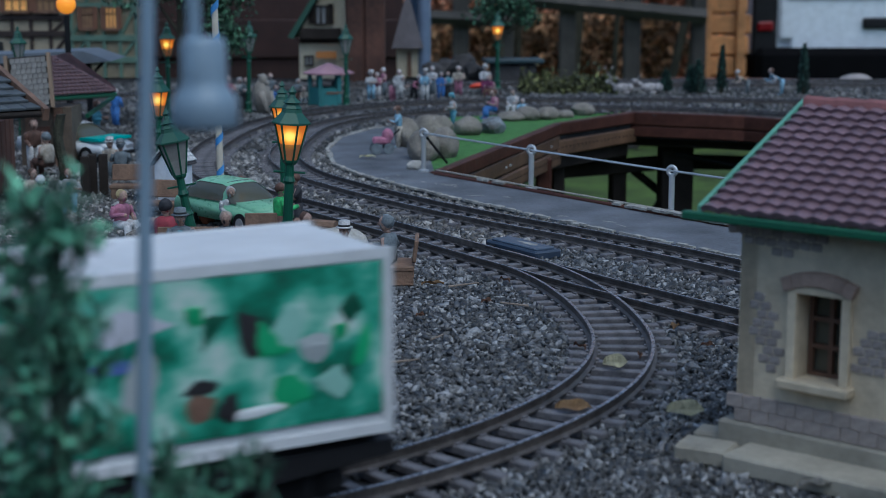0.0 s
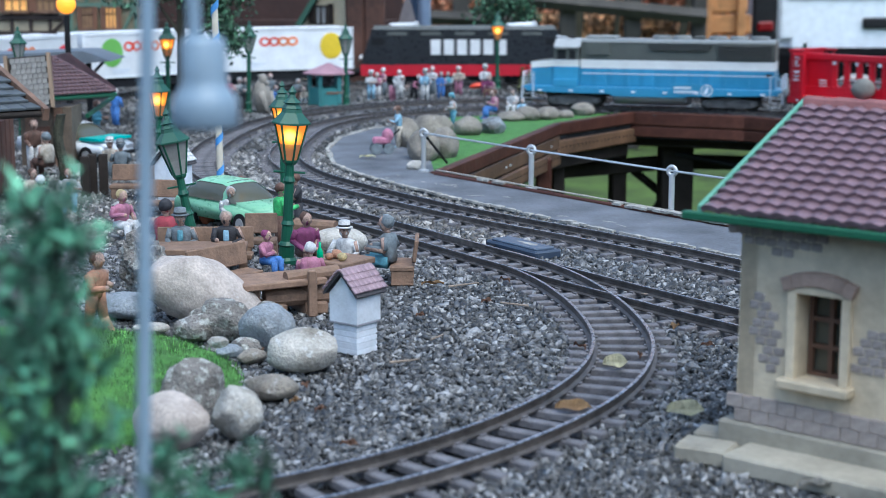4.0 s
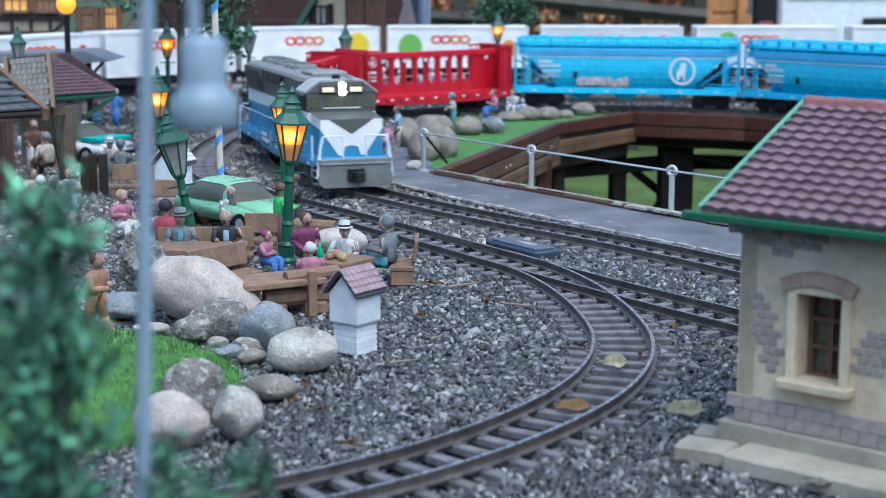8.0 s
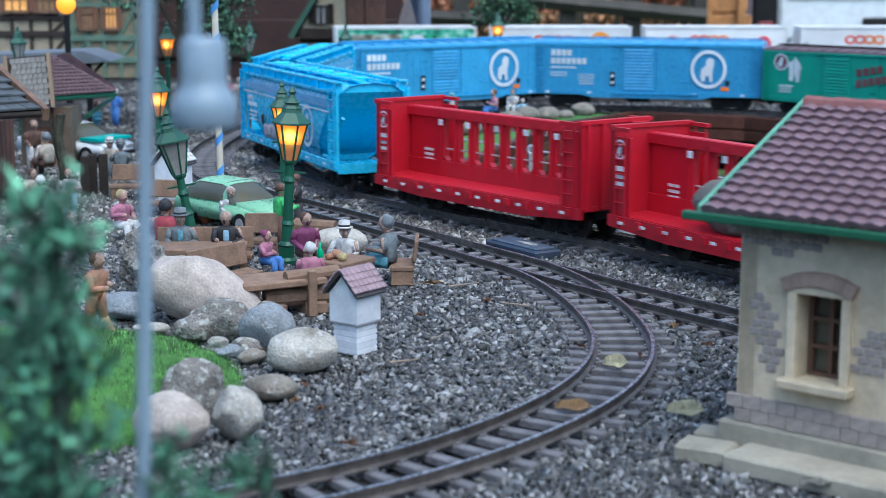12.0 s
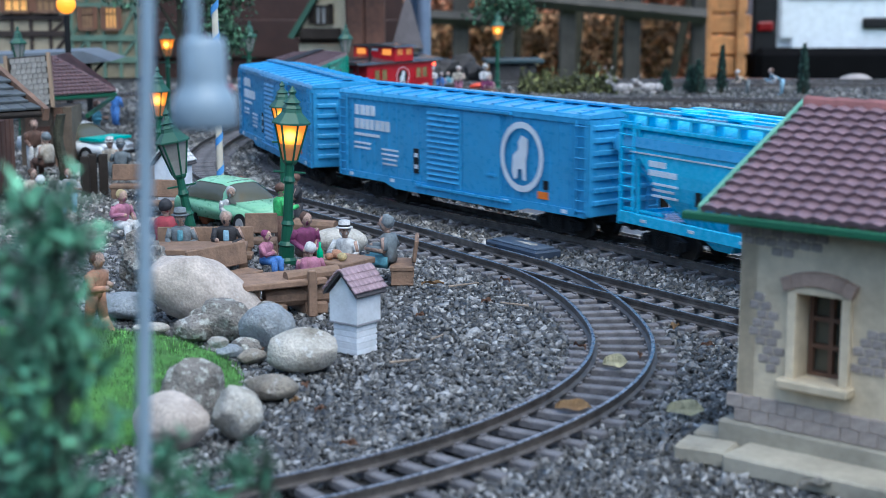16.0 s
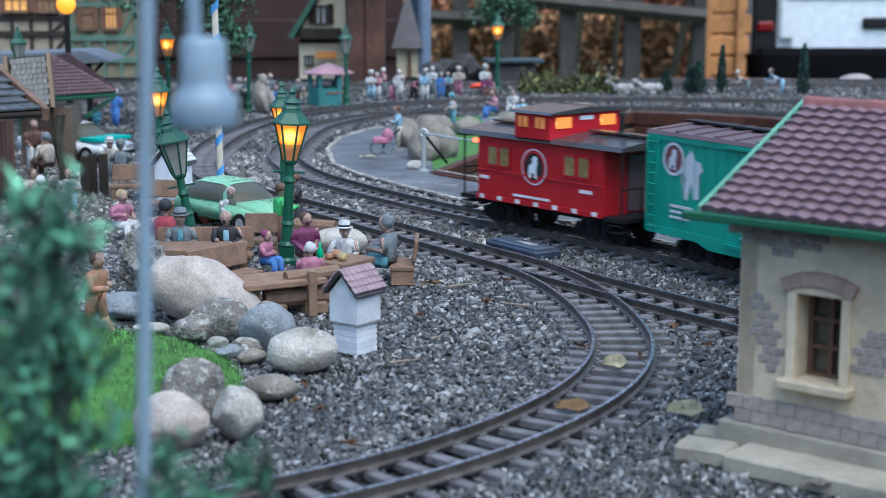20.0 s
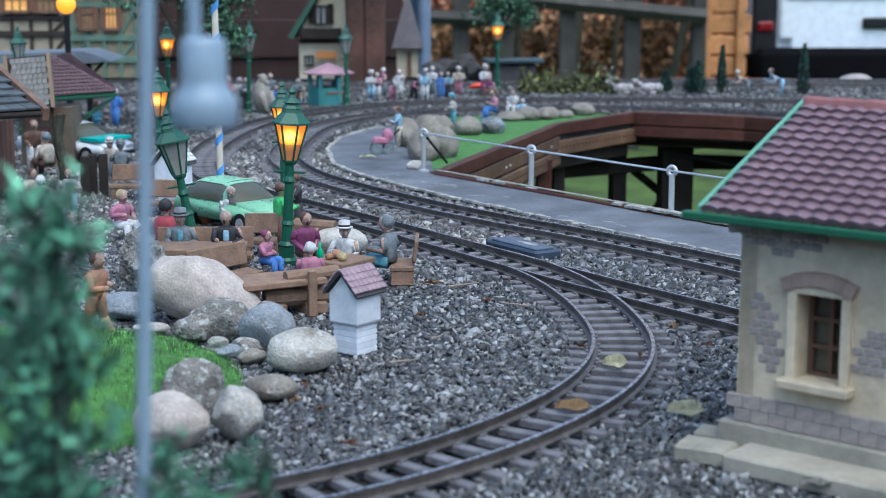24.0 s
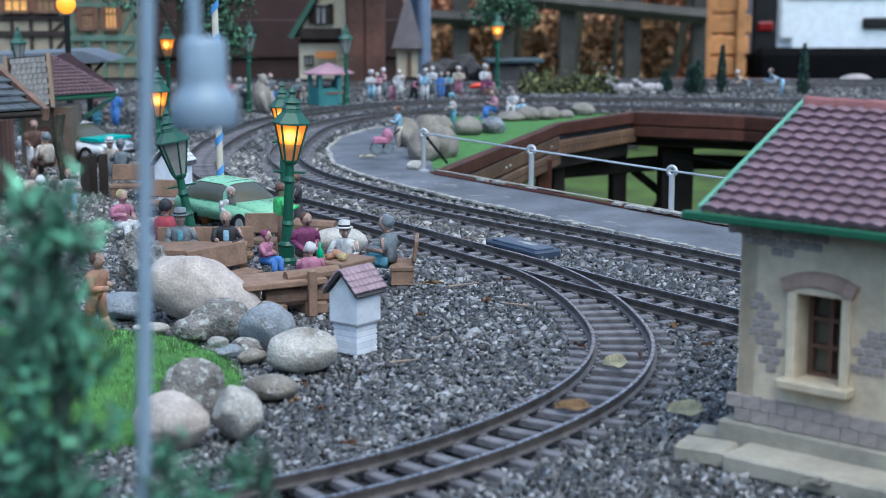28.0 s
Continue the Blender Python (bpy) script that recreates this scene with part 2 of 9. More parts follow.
# ---- setting ----
# the hole in the middle of the loop, seen from above
HOLE = [(-0.012, 2.335), (0.352, 1.838), (0.75, 1.30), (1.05, 1.5), (0.95, 2.75), (0.80, 3.05), (0.62, 3.235), (0.40, 3.335), (0.223, 3.09)]
PAVE = [(-0.012, 2.335), (0.352, 1.838), (0.75, 1.30), (0.66, 1.20), (0.33, 1.628), (0.15, 1.885), (-0.005, 2.115), (-0.115, 2.31), (-0.17, 2.45), (-0.195, 2.65), (-0.185, 2.85), (-0.13, 3.02), (-0.06, 3.06), (-0.03, 2.75)]
TURFP = [(-0.012, 2.335), (0.223, 3.09), (0.368, 3.37), (0.40, 3.335), (0.36, 3.33), (0.2, 3.335), (0.02, 3.25), (-0.06, 3.06), (-0.03, 2.75)]


def inside(poly, x, y):
    c = False
    for i in range(len(poly)):
        (x1, y1), (x2, y2) = poly[i], poly[i - 1]
        if (y1 > y) != (y2 > y) and x < (x2 - x1) * (y - y1) / (y2 - y1) + x1:
            c = not c
    return c


def sheet(poly, z0, z1):
    bm = B()
    prism(bm, poly, z0, z1, "z")
    bmesh.ops.triangulate(bm, faces=bm.faces[:])
    return bm


# ballast bed: one board round the hole
ring = [(-2.2, -0.6), (0.75, -0.6), (0.75, 1.30), (0.352, 1.838), (-0.012, 2.335), (0.223, 3.09), (0.40, 3.335), (0.62, 3.235), (0.80, 3.05), (0.95, 2.75), (2.6, 2.75), (2.6, 4.12), (1.0, 4.35), (-2.2, 4.6)]
single("ballast_bed", sheet(ring, -0.05, -0.0035), BALLAST, I4, "bed of dark grey railway ballast", "ground", kind="structure")
single("front_board", sheet([(0.75, -0.6), (2.2, -0.6), (2.2, 1.12), (0.75, 1.30)], -0.05, -0.0035), BALLAST, I4, "bed of dark grey railway ballast", "ground", kind="structure")
for yb, x0 in ((BRANCH_IN[0][1] - 0.011, 1.2), (BRANCH_OUT[-1][1], 2.2), (FAR_OUT[-1][1] + 0.06, 2.6)):
    bm = B()
    box(bm, ((x0 + 6.6) / 2, 0, -0.0285), (6.6 - x0, 0.4, 0.05))
    single("branch_board", bm, BALLAST, pose(0, yb, 0), "narrow board of dark ballast under a branch track", "ground", kind="structure")
    for x in (3.2, 4.8, 6.2):
        single("trestle_leg", box(B(), (0, 0, -0.4), (0.06, 0.06, 0.7), bevel=0.003), WOOD_DARK, pose(x, yb, 0), "dark square timber leg of the layout", "leg", "trestle legs")
single("pavement", sheet(PAVE, -0.0034, 0.0035), FELT, I4, "worn dark grey roofing felt walkway beside the track", "pavement", kind="structure")

# ---- the real garden behind and below ----
bm = B()
bm.faces.new([bm.verts.new(v) for v in ((-3000, -3000, -0.75), (3000, -3000, -0.75), (3000, 3000, -0.75), (-3000, 3000, -0.75))])
single("ground", bm, GRASS_FAR, I4, "rough green lawn below the layout", "lawn", kind="structure")
LEAFBANK = mat("leaf_litter", (0.42, 0.25, 0.16), 0.95, var=0.8, scale=6, bump=1.0, second=(0.13, 0.085, 0.055), fine=7)
rng = random.Random(3)
bm = B()
cols = []
for i in range(61):
    col = []
    for j in range(13):
        y = 11.2 + j * 0.45 + rng.uniform(-0.15, 0.15)
        z = -0.92 + (j / 12) ** 0.8 * 5.5 + rng.uniform(-0.1, 0.1) * (j > 0)
        col.append(bm.verts.new((-12 + i * 0.4, y, z)))
    cols.append(col)
for a, b in zip(cols, cols[1:]):
    for j in range(12):
        bm.faces.new((a[j], b[j], b[j + 1], a[j + 1]))
single("hedge_bank", bm, LEAFBANK, I4, "bank of brown autumn leaves and undergrowth", "bank", kind="structure", smooth=True)
# unseen blocks added behind and beside the tripod to dim camera-facing sides
BLOCKER_GREEN = mat("blocker_green", (0.03, 0.05, 0.025), 0.95, var=0.6, scale=6, bump=1.0)
for hx, hy, sx, sy in ((0, -2.6, 12.0, 0.6), (-6.0, 3.0, 0.6, 11.0), (7.6, 2.0, 0.6, 9.0)):
    bm = B()
    box(bm, (0, 0, 0.1), (sx, sy, 2.0), bevel=0.15)
    single("garden_hedge", bm, BLOCKER_GREEN, pose(hx, hy, 0), "dark green block added out of view to hold back light", "hedge", kind="structure")


def leaf_cloud(name, label, n, rng, place, size, material, category):
    verts, faces = [], []
    for _ in range(n):
        c = Vector(place())
        q = Euler((rng.uniform(0, 6.28), rng.uniform(0, 6.28), rng.uniform(0, 6.28))).to_matrix()
        s = size * rng.uniform(0.6, 1.4)
        i = len(verts)
        for u, v in ((-1, 0), (0, -0.55), (1, 0), (0, 0.55)):
            verts.append(c + q @ Vector((u * s, v * s, 0.15 * s * u * u)))
        faces.append((i, i + 1, i + 2, i + 3))
    me = bpy.data.meshes.new(name)
    me.from_pydata([tuple(v) for v in verts], [], faces)
    me.materials.append(material)
    return tagged(new(name, me), label, category, kind="stuff")


BEECH = mat("beech_leaf", (0.66, 0.31, 0.17), 0.85, var=0.5, scale=9, bump=0.2, island=True)
OLIVE = mat("olive_leaf", (0.36, 0.2, 0.1), 0.85, var=0.5, scale=9, bump=0.2, island=True)
leaf_cloud("hedge_leaves", "dry copper-brown beech leaves of a hedge", 34000, rng, lambda: (rng.uniform(-1.5, 1.9), rng.uniform(10.4, 11.6), rng.uniform(-0.9, 1.4)), 0.034, BEECH, "leaves")
leaf_cloud("undergrowth_leaves", "olive undergrowth leaves below the fence", 9000, rng, lambda: (rng.uniform(-1.0, 1.5), rng.uniform(9.8, 10.4), rng.uniform(-0.9, 0.0) * rng.random()), 0.032, OLIVE, "leaves")
BARK = mat("hedge_bark", (0.06, 0.055, 0.035), 0.9, var=0.5, scale=12, bump=0.8)
for px, top, w in ((0.62, 0.45, 0.03), (0.72, 0.2, 0.05), (0.85, -0.2, 0.02), (1.0, 0.1, 0.02), (1.25, 0.5, 0.03), (1.42, 0.2, 0.02), (0.3, 0.3, 0.04), (0.42, 0.1, 0.02)):
    bm = B()
    tube(bm, (px, 9.5, -0.92), (px + top, 9.6, 1.4), w, w * 0.6, 7)
    single("sapling", bm, BARK, I4, "thin leaning bare sapling in the hedge", "sapling", "hedge saplings")

# wooden field fence
FENCE = mat("weathered_fence", (0.06, 0.054, 0.047), 0.85, var=0.45, scale=8, bump=0.6)
fe = thing("field_fence", I4, "weathered dark wooden post-and-rail fence", "fence")
bm = B()
tube(bm, (0.2466, 9.2000, 0.1424), (1.5156, 9.2000, 0.0204), 0.045, 0.045, 4)
part("rail", bm, FENCE, fe)
part("rail", tube(B(), (-0.3, 9.2, 0.03), (0.4, 9.2, -0.005), 0.04, 0.04, 4), FENCE, fe)
part("rail", tube(B(), (0.15, 9.2, -0.42), (1.52, 9.2, -0.46), 0.04, 0.04, 4), FENCE, fe)
for a in (815, 893, 1002, 1115, 1232):
    bm = B()
    box(bm, (0, 0, 0), (0.098 if a < 1200 else 0.08, 0.08, 1.9), bevel=0.008)
    ob = part("post", bm, FENCE, fe)
    ob.matrix_basis = Matrix.Translation(((a - 784) / 2800 * 9.2 * 1.01, 9.28, 0.2))
# stacked timber shed
SHEDW = mat("orange_timber", (0.52, 0.24, 0.09), 0.75, var=0.45, scale=9, bump=0.5)
sd = thing("timber_shed", pose(1.675, 9.6, -0.75), "orange-brown timber board shed", "shed")
for i in range(16):
    part("board", box(B(), (0.0 + (i % 3) * 0.012, 0, 0.09 + i * 0.125), (0.29, 0.12, 0.115), bevel=0.012), SHEDW, sd)
for x in (-0.1, 0.1):
    part("batten", box(B(), (x, -0.08, 1.0), (0.05, 0.04, 2.0), bevel=0.006), SHEDW, sd)

# white van parked beyond the garden
VANW = plain("van_white", (0.78, 0.82, 0.88), 0.22)
van = thing("van", pose(3.06, 9.9, -0.9, 0, 0, 0), "white delivery van with black bumper parked on the lawn", "van")
bm = B()
prism(bm, [(-1.12, 0.66), (1.12, 0.66), (1.12, 1.2), (1.0, 2.3), (-1.0, 2.3), (-1.12, 1.2)], 0.02, 4.6, "y")
part("body", bm, VANW, van)
for s in (-1, 1):
    bm = B()
    box(bm, (s * 0.49, 0.0, 1.27), (0.97, 0.05, 1.16))
    bmesh.ops.bevel(bm, geom=[e for e in bm.edges if abs((e.verts[0].co - e.verts[1].co).y) > 0.02], offset=0.07, segments=4, affect="EDGES")
    bmesh.ops.bevel(bm, geom=[e for e in bm.edges if e.verts[0].co.y < -0.02 and e.verts[1].co.y < -0.02], offset=0.012, segments=2, affect="EDGES")
    d = part("rear_door", bm, VANW, van)
    part("door_crease", prism(B(), [(-0.045, 1.02), (-0.025, 1.0), (-0.025, 1.1), (-0.045, 1.06)], s * 0.49 - 0.45, s * 0.49 + 0.45, "x"), VANW, d)
    part("door_handle", box(B(), (s * 0.1 - 0.25, -0.04, 0.86), (0.24, 0.03, 0.07), bevel=0.012), BLACK, d)
    part("lamp_housing", box(B(), (s * 1.07, -0.01, 0.86), (0.15, 0.05, 0.46), bevel=0.012), BLACK, van)
    part("tail_light", box(B(), (s * 1.07, -0.03, 0.84), (0.1, 0.05, 0.06), bevel=0.01), plain("tail_light_red", (0.2, 0.006, 0.01), 0.2), van)
bm = B()
box(bm, (0, -0.06, 0.46), (2.28, 0.2, 0.5), bevel=0.04)
# black of the bumper, deepened to hold the shade under the van too
VAN_BLACK = mat("bumper_and_underside_shade", (0.006, 0.006, 0.007), 0.85, var=0.3, scale=5, bump=0.05)
VAN_BLACK.node_tree.nodes["Principled BSDF"].inputs["Specular IOR Level"].default_value = 0.05
part("bumper", bm, VAN_BLACK, van)
for s in (-1, 1):
    for y in (0.8, 3.7):
        part("tyre", tube(B(), (s * 1.0, y, 0.48), (s * 0.78, y, 0.48), 0.33, None, 20), BLACK, van)
part("underbody", box(B(), (0, 2.3, 0.45), (1.9, 4.4, 0.4)), VAN_BLACK, van)

# board fence, posts and a downpipe right behind the layout
BOARDW = mat("dark_red_boards", (0.05, 0.023, 0.019), 0.75, var=0.4, scale=10, bump=0.4)
bf = thing("board_fence", pose(-0.9, 5.0, 0.0), "dark red-brown horizontal board fence behind the village", "fence")
for i in range(14):
    part("board", box(B(), (0.0, 0.012 * (i % 2), -0.86 + i * 0.118), (1.55, 0.022, 0.121), bevel=0.004), BOARDW, bf)
POSTW = mat("brown_post", (0.1, 0.045, 0.03), 0.8, var=0.65, scale=11, bump=0.8)
for x, w in ((-0.238, 0.05), (-0.185, 0.055)):
    single("timber_post", box(B(), (0, 0, 0), (w, 0.06, 2.2), bevel=0.006), POSTW, pose(x, 4.33, 0.1), "dark brown squared timber post", "post", "timber posts")
single("downpipe", tube(B(), (-0.052, 4.5, -0.9), (-0.052, 4.5, 0.9), 0.018, None, 16), plain("blue_grey_pipe", (0.25, 0.32, 0.45), 0.35, 0.3), I4, "blue-grey metal pipe behind the layout", "pipe")
single("downpipe", tube(B(), (-0.085, 4.55, -0.9), (-0.085, 4.55, 0.9), 0.018, None, 16), plain("dark_blue_pipe", (0.05, 0.08, 0.14), 0.4), I4, "dark blue pipe behind the layout", "pipe")

# half-timbered houses at the back of the village
TIMB = mat("black_brown_beam", (0.035, 0.022, 0.018), 0.7, var=0.3, scale=40, bump=0.3)
TIMG = mat("green_beam", (0.14, 0.225, 0.165), 0.7, var=0.3, scale=40, bump=0.3)
INFILL = mat("cream_infill", (0.44, 0.37, 0.26), 0.85, var=0.2, scale=30, bump=0.2)
INFILL2 = mat("tan_infill", (0.27, 0.23, 0.15), 0.85, var=0.25, scale=30, bump=0.2)
LITWIN = mat("lit_curtain", (0.9, 0.42, 0.12), 0.6, emit=0.3, var=0.5, scale=60, bump=0)
DIMWIN = mat("dim_curtain", (0.34, 0.2, 0.1), 0.6, emit=0.06, var=0.5, scale=60, bump=0)
SHUT = plain("brown_shutter", (0.2, 0.09, 0.05), 0.6)


def timber_house(x, width, wall, beam, storeys, label, lit, z_floor):
    t = thing("half_timbered_house", pose(x, 4.45, 0.0), label, "model house")
    top = z_floor[-1]
    w = part("wall", box(B(), (0, 0.1, top / 2), (width, 0.2, top)), wall, t)
    for z in z_floor:
        part("beam", box(B(), (0, -0.004, z), (width + 0.01, 0.012, 0.016), bevel=0.001), beam, t)
    n = max(3, round(width / 0.05))
    for i in range(n + 1):
        part("stud", box(B(), (-width / 2 + width * i / n, -0.003, top / 2), (0.009, 0.01, top), bevel=0.001), beam, t)
    for za, zb in zip(z_floor, z_floor[1:]):
        for i in (0, n - 1):
            xa, xb = -width / 2 + width * i / n, -width / 2 + width * (i + 1) / n
            part("brace", tube(B(), (xa, -0.004, za), (xb, -0.004, zb), 0.005, None, 5), beam, t)
    for wx, wz, ww, wh, glow in lit:
        wn_ = part("window", box(B(), (wx, -0.008, wz), (ww, 0.006, wh)), LITWIN if glow else DIMWIN, t)
        bm = B()
        for dx in (-0.5, -0.17, 0.17, 0.5):
            box(bm, (wx + dx * ww, -0.013, wz), (0.0035, 0.004, wh + 0.006))
        for dz in (-0.5, 0.2, 0.5):
            box(bm, (wx, -0.013, wz + dz * wh), (ww + 0.004, 0.004, 0.0035))
        part("window_frame", bm, WOOD_MID, wn_)
        part("window_sill", box(B(), (wx, -0.015, wz - wh / 2 - 0.004), (ww + 0.014, 0.012, 0.005), bevel=0.001), WOOD_MID, wn_)
        for s in (-1, 1):
            part("shutter", box(B(), (wx + s * (ww / 2 + 0.008), -0.011, wz), (0.012, 0.004, wh + 0.004), bevel=0.001), SHUT, wn_)
    part("roof", prism(B(), [(-0.06, top), (0.26, top), (0.1, top + 0.16)], -width / 2 - 0.02, width / 2 + 0.02, "x"), SLATE_FAR, t)


SLATE_FAR = mat("far_slate", (0.1, 0.1, 0.11), 0.8, var=0.4, scale=30, bump=0.4)
timber_house(-1.20, 0.32, INFILL, TIMB, 3, "black-beamed half-timbered model house with lit windows", [(0.016, 0.207, 0.064, 0.044, True), (0.1, 0.207, 0.05, 0.044, False), (-0.085, 0.207, 0.05, 0.044, True)], [0.06, 0.122, 0.168, 0.25, 0.33])
timber_house(-0.945, 0.18, INFILL2, TIMG, 3, "green-beamed half-timbered model house with lit windows", [(-0.043, 0.166, 0.028, 0.058, False), (0.023, 0.166, 0.03, 0.058, True)], [0.05, 0.11, 0.2, 0.3])
# chalet
ch = thing("chalet", pose(-0.335, 4.40, 0.0), "cream model chalet with green-edged gable roof and balcony", "model house")
part("wall", prism(B(), [(-0.062, 0), (0.11, 0), (0.11, 0.18), (0.04, 0.295), (-0.062, 0.125)], 0.0, 0.2, "y"), CREAM, ch)
part("roof_slope", prism(B(), [(-0.075, 0.112), (0.04, 0.303), (0.04, 0.322), (-0.09, 0.117)], -0.04, 0.24, "y"), plain("chalet_green", (0.03, 0.09, 0.06), 0.6), ch)
part("roof_slope", prism(B(), [(0.115, 0.18), (0.04, 0.303), (0.04, 0.322), (0.13, 0.185)], -0.04, 0.24, "y"), plain("chalet_green", (0.03, 0.09, 0.06), 0.6), ch)
for wx, wz, ww, wh in ((0.0, 0.175, 0.03, 0.05), (-0.035, 0.05, 0.022, 0.026)):
    wn_ = part("window", box(B(), (wx, -0.003, wz), (ww, 0.006, wh)), mat("pale_window", (0.3, 0.3, 0.3), 0.3, var=0.2, scale=30, bump=0), ch)
    bm = B()
    for dx in (-0.5, 0, 0.5):
        box(bm, (wx + dx * ww, -0.008, wz), (0.004, 0.005, wh * 1.1))
    for dz in (-0.5, 0.5):
        box(bm, (wx, -0.008, wz + dz * wh), (ww * 1.1, 0.005, 0.004))
    part("window_frame", bm, WOOD_DARK, wn_)
for s in (-1, 1):
    part("shutter", box(B(), (s * 0.026, -0.007, 0.178), (0.016, 0.006, 0.055)), WOOD_DARK, ch)
part("balcony", box(B(), (0.0, -0.02, 0.125), (0.11, 0.03, 0.03), bevel=0.002), WOOD_DARK, ch)
part("floor_beam", box(B(), (0.024, -0.004, 0.105), (0.17, 0.01, 0.012)), WOOD_DARK, ch)
part("flower_box", box(B(), (0.015, -0.03, 0.068), (0.055, 0.02, 0.018)), plain("orange_crate", (0.5, 0.2, 0.05), 0.6), ch)
an = thing("chalet_annex", pose(-0.1, 4.5, 0.0), "small cream annex with steep grey roof", "model house")
part("wall", box(B(), (0, 0.05, 0.04), (0.062, 0.1, 0.085)), CREAM, an)
part("roof", prism(B(), [(-0.045, 0.08), (0.045, 0.08), (0.0, 0.24)], -0.03, 0.13, "y"), mat("annex_roof", (0.2, 0.18, 0.19), 0.8, var=0.25, scale=30, bump=0.3), an)
part("door", box(B(), (0.005, -0.003, 0.035), (0.012, 0.006, 0.07)), WOOD_MID, an)

# planted bed, small pines and white deer at the back
leaf_cloud("ground_cover", "low green and yellowish ground cover plants", 2600, rng, lambda: (rng.uniform(0.19, 0.43), rng.uniform(3.86, 4.0), abs(rng.gauss(0, 0.011)) * (1.2 + math.sin(rng.uniform(0, 6)))), 0.008, mat("ground_cover_leaf", (0.11, 0.115, 0.042), 0.8, var=0.5, scale=40, bump=0.1, island=True), "plants")
PINE = mat("pine_needles", (0.05, 0.1, 0.075), 0.8, var=0.4, scale=60, bump=0.1, island=True)


def pine(x, y, height, radius, seed):
    t = thing("model_pine", pose(x, y, 0), "slim dark green model cypress", "tree", "model cypresses")
    part("trunk", tube(B(), (0, 0, 0), (0, 0, height * 0.9), 0.004, 0.001, 7), BARK, t)
    rs = random.Random(seed)
    verts, faces = [], []
    for _ in range(420):
        u = rs.random()
        r = radius * (1 - u) ** 0.75 * rs.uniform(0.5, 1.05)
        a = rs.uniform(0, 6.283)
        c = Vector((r * math.cos(a), r * math.sin(a), height * (0.05 + 0.95 * u)))
        d = Vector((math.cos(a) * 0.5, math.sin(a) * 0.5, 1)) * rs.uniform(0.008, 0.014)
        s = Vector((-math.sin(a), math.cos(a), 0)) * 0.003
        i = len(verts)
        verts += [tuple(c - s), tuple(c + s), tuple(c + d)]
        faces.append((i, i + 1, i + 2))
    me = bpy.data.meshes.new("crown")
    me.from_pydata(verts, [], faces)
    me.materials.append(PINE)
    ob = new("crown", me)
    ob.parent = t


pine(0.622, 3.868, 0.075, 0.024, 1)
pine(0.607, 3.886, 0.06, 0.022, 2)
pine(0.682, 3.886, 0.112, 0.015, 3)
pine(0.867, 3.817, 0.118, 0.017, 4)
pine(0.551, 3.921, 0.05, 0.02, 5)
DEER = mat("white_grey_figure", (0.4, 0.37, 0.36), 0.6, var=0.7, scale=90, bump=0.2)
for px, py, turn, k, standing in ((0.437, 3.87, 14, 1.15, False), (0.505, 3.87, -8, 1.2, False), (0.428, 4.02, 60, 0.9, True)):
    bm = B()
    low = 0.026 if standing else 0.012
    ball(bm, (0, 0, low * k), (0.022 * k, 0.011 * k, 0.011 * k), 2)
    ball(bm, (0.016 * k, 0, (low + 0.001) * k), (0.011 * k, 0.011 * k, 0.01 * k), 2)
    for sx in (-1, 1):
        for s in (-1, 1):
            if standing:
                tube(bm, (sx * 0.014 * k, s * 0.005 * k, 0), (sx * 0.013 * k, s * 0.005 * k, 0.024 * k), 0.002, 0.003, 6)
            else:
                tube(bm, (sx * 0.012 * k, s * 0.011 * k, 0.004 * k), (sx * 0.003 * k - 0.006, s * 0.013 * k, 0.0025 * k), 0.003, 0.002, 6)
    tube(bm, (-0.016 * k, 0, (low + 0.004) * k), (-0.026 * k, 0, (low + 0.013) * k), 0.0055 * k, 0.004 * k, 7)
    ball(bm, (-0.03 * k, 0, (low + 0.0145) * k), (0.0085 * k, 0.0042 * k, 0.005 * k), 2)
    for s in (-1, 1):
        tip = 0.022 if standing else 0.008
        tube(bm, (-0.026 * k, s * 0.002, (low + 0.018) * k), (-0.02 * k, s * 0.012 * k, (low + 0.018 + tip) * k), 0.0012, 0.0007, 5)
        if standing:
            tube(bm, (-0.023 * k, s * 0.007 * k, (low + 0.029) * k), (-0.034 * k, s * 0.012 * k, (low + 0.038) * k), 0.001, 0.0006, 5)
    single("deer_figurine", bm, DEER, pose(px, py, 0, 0, 0, turn), "whitish deer figurine %s beside the rear track" % ("with antlers standing" if standing else "lying"), "deer figurine", "deer figurines", smooth=True)


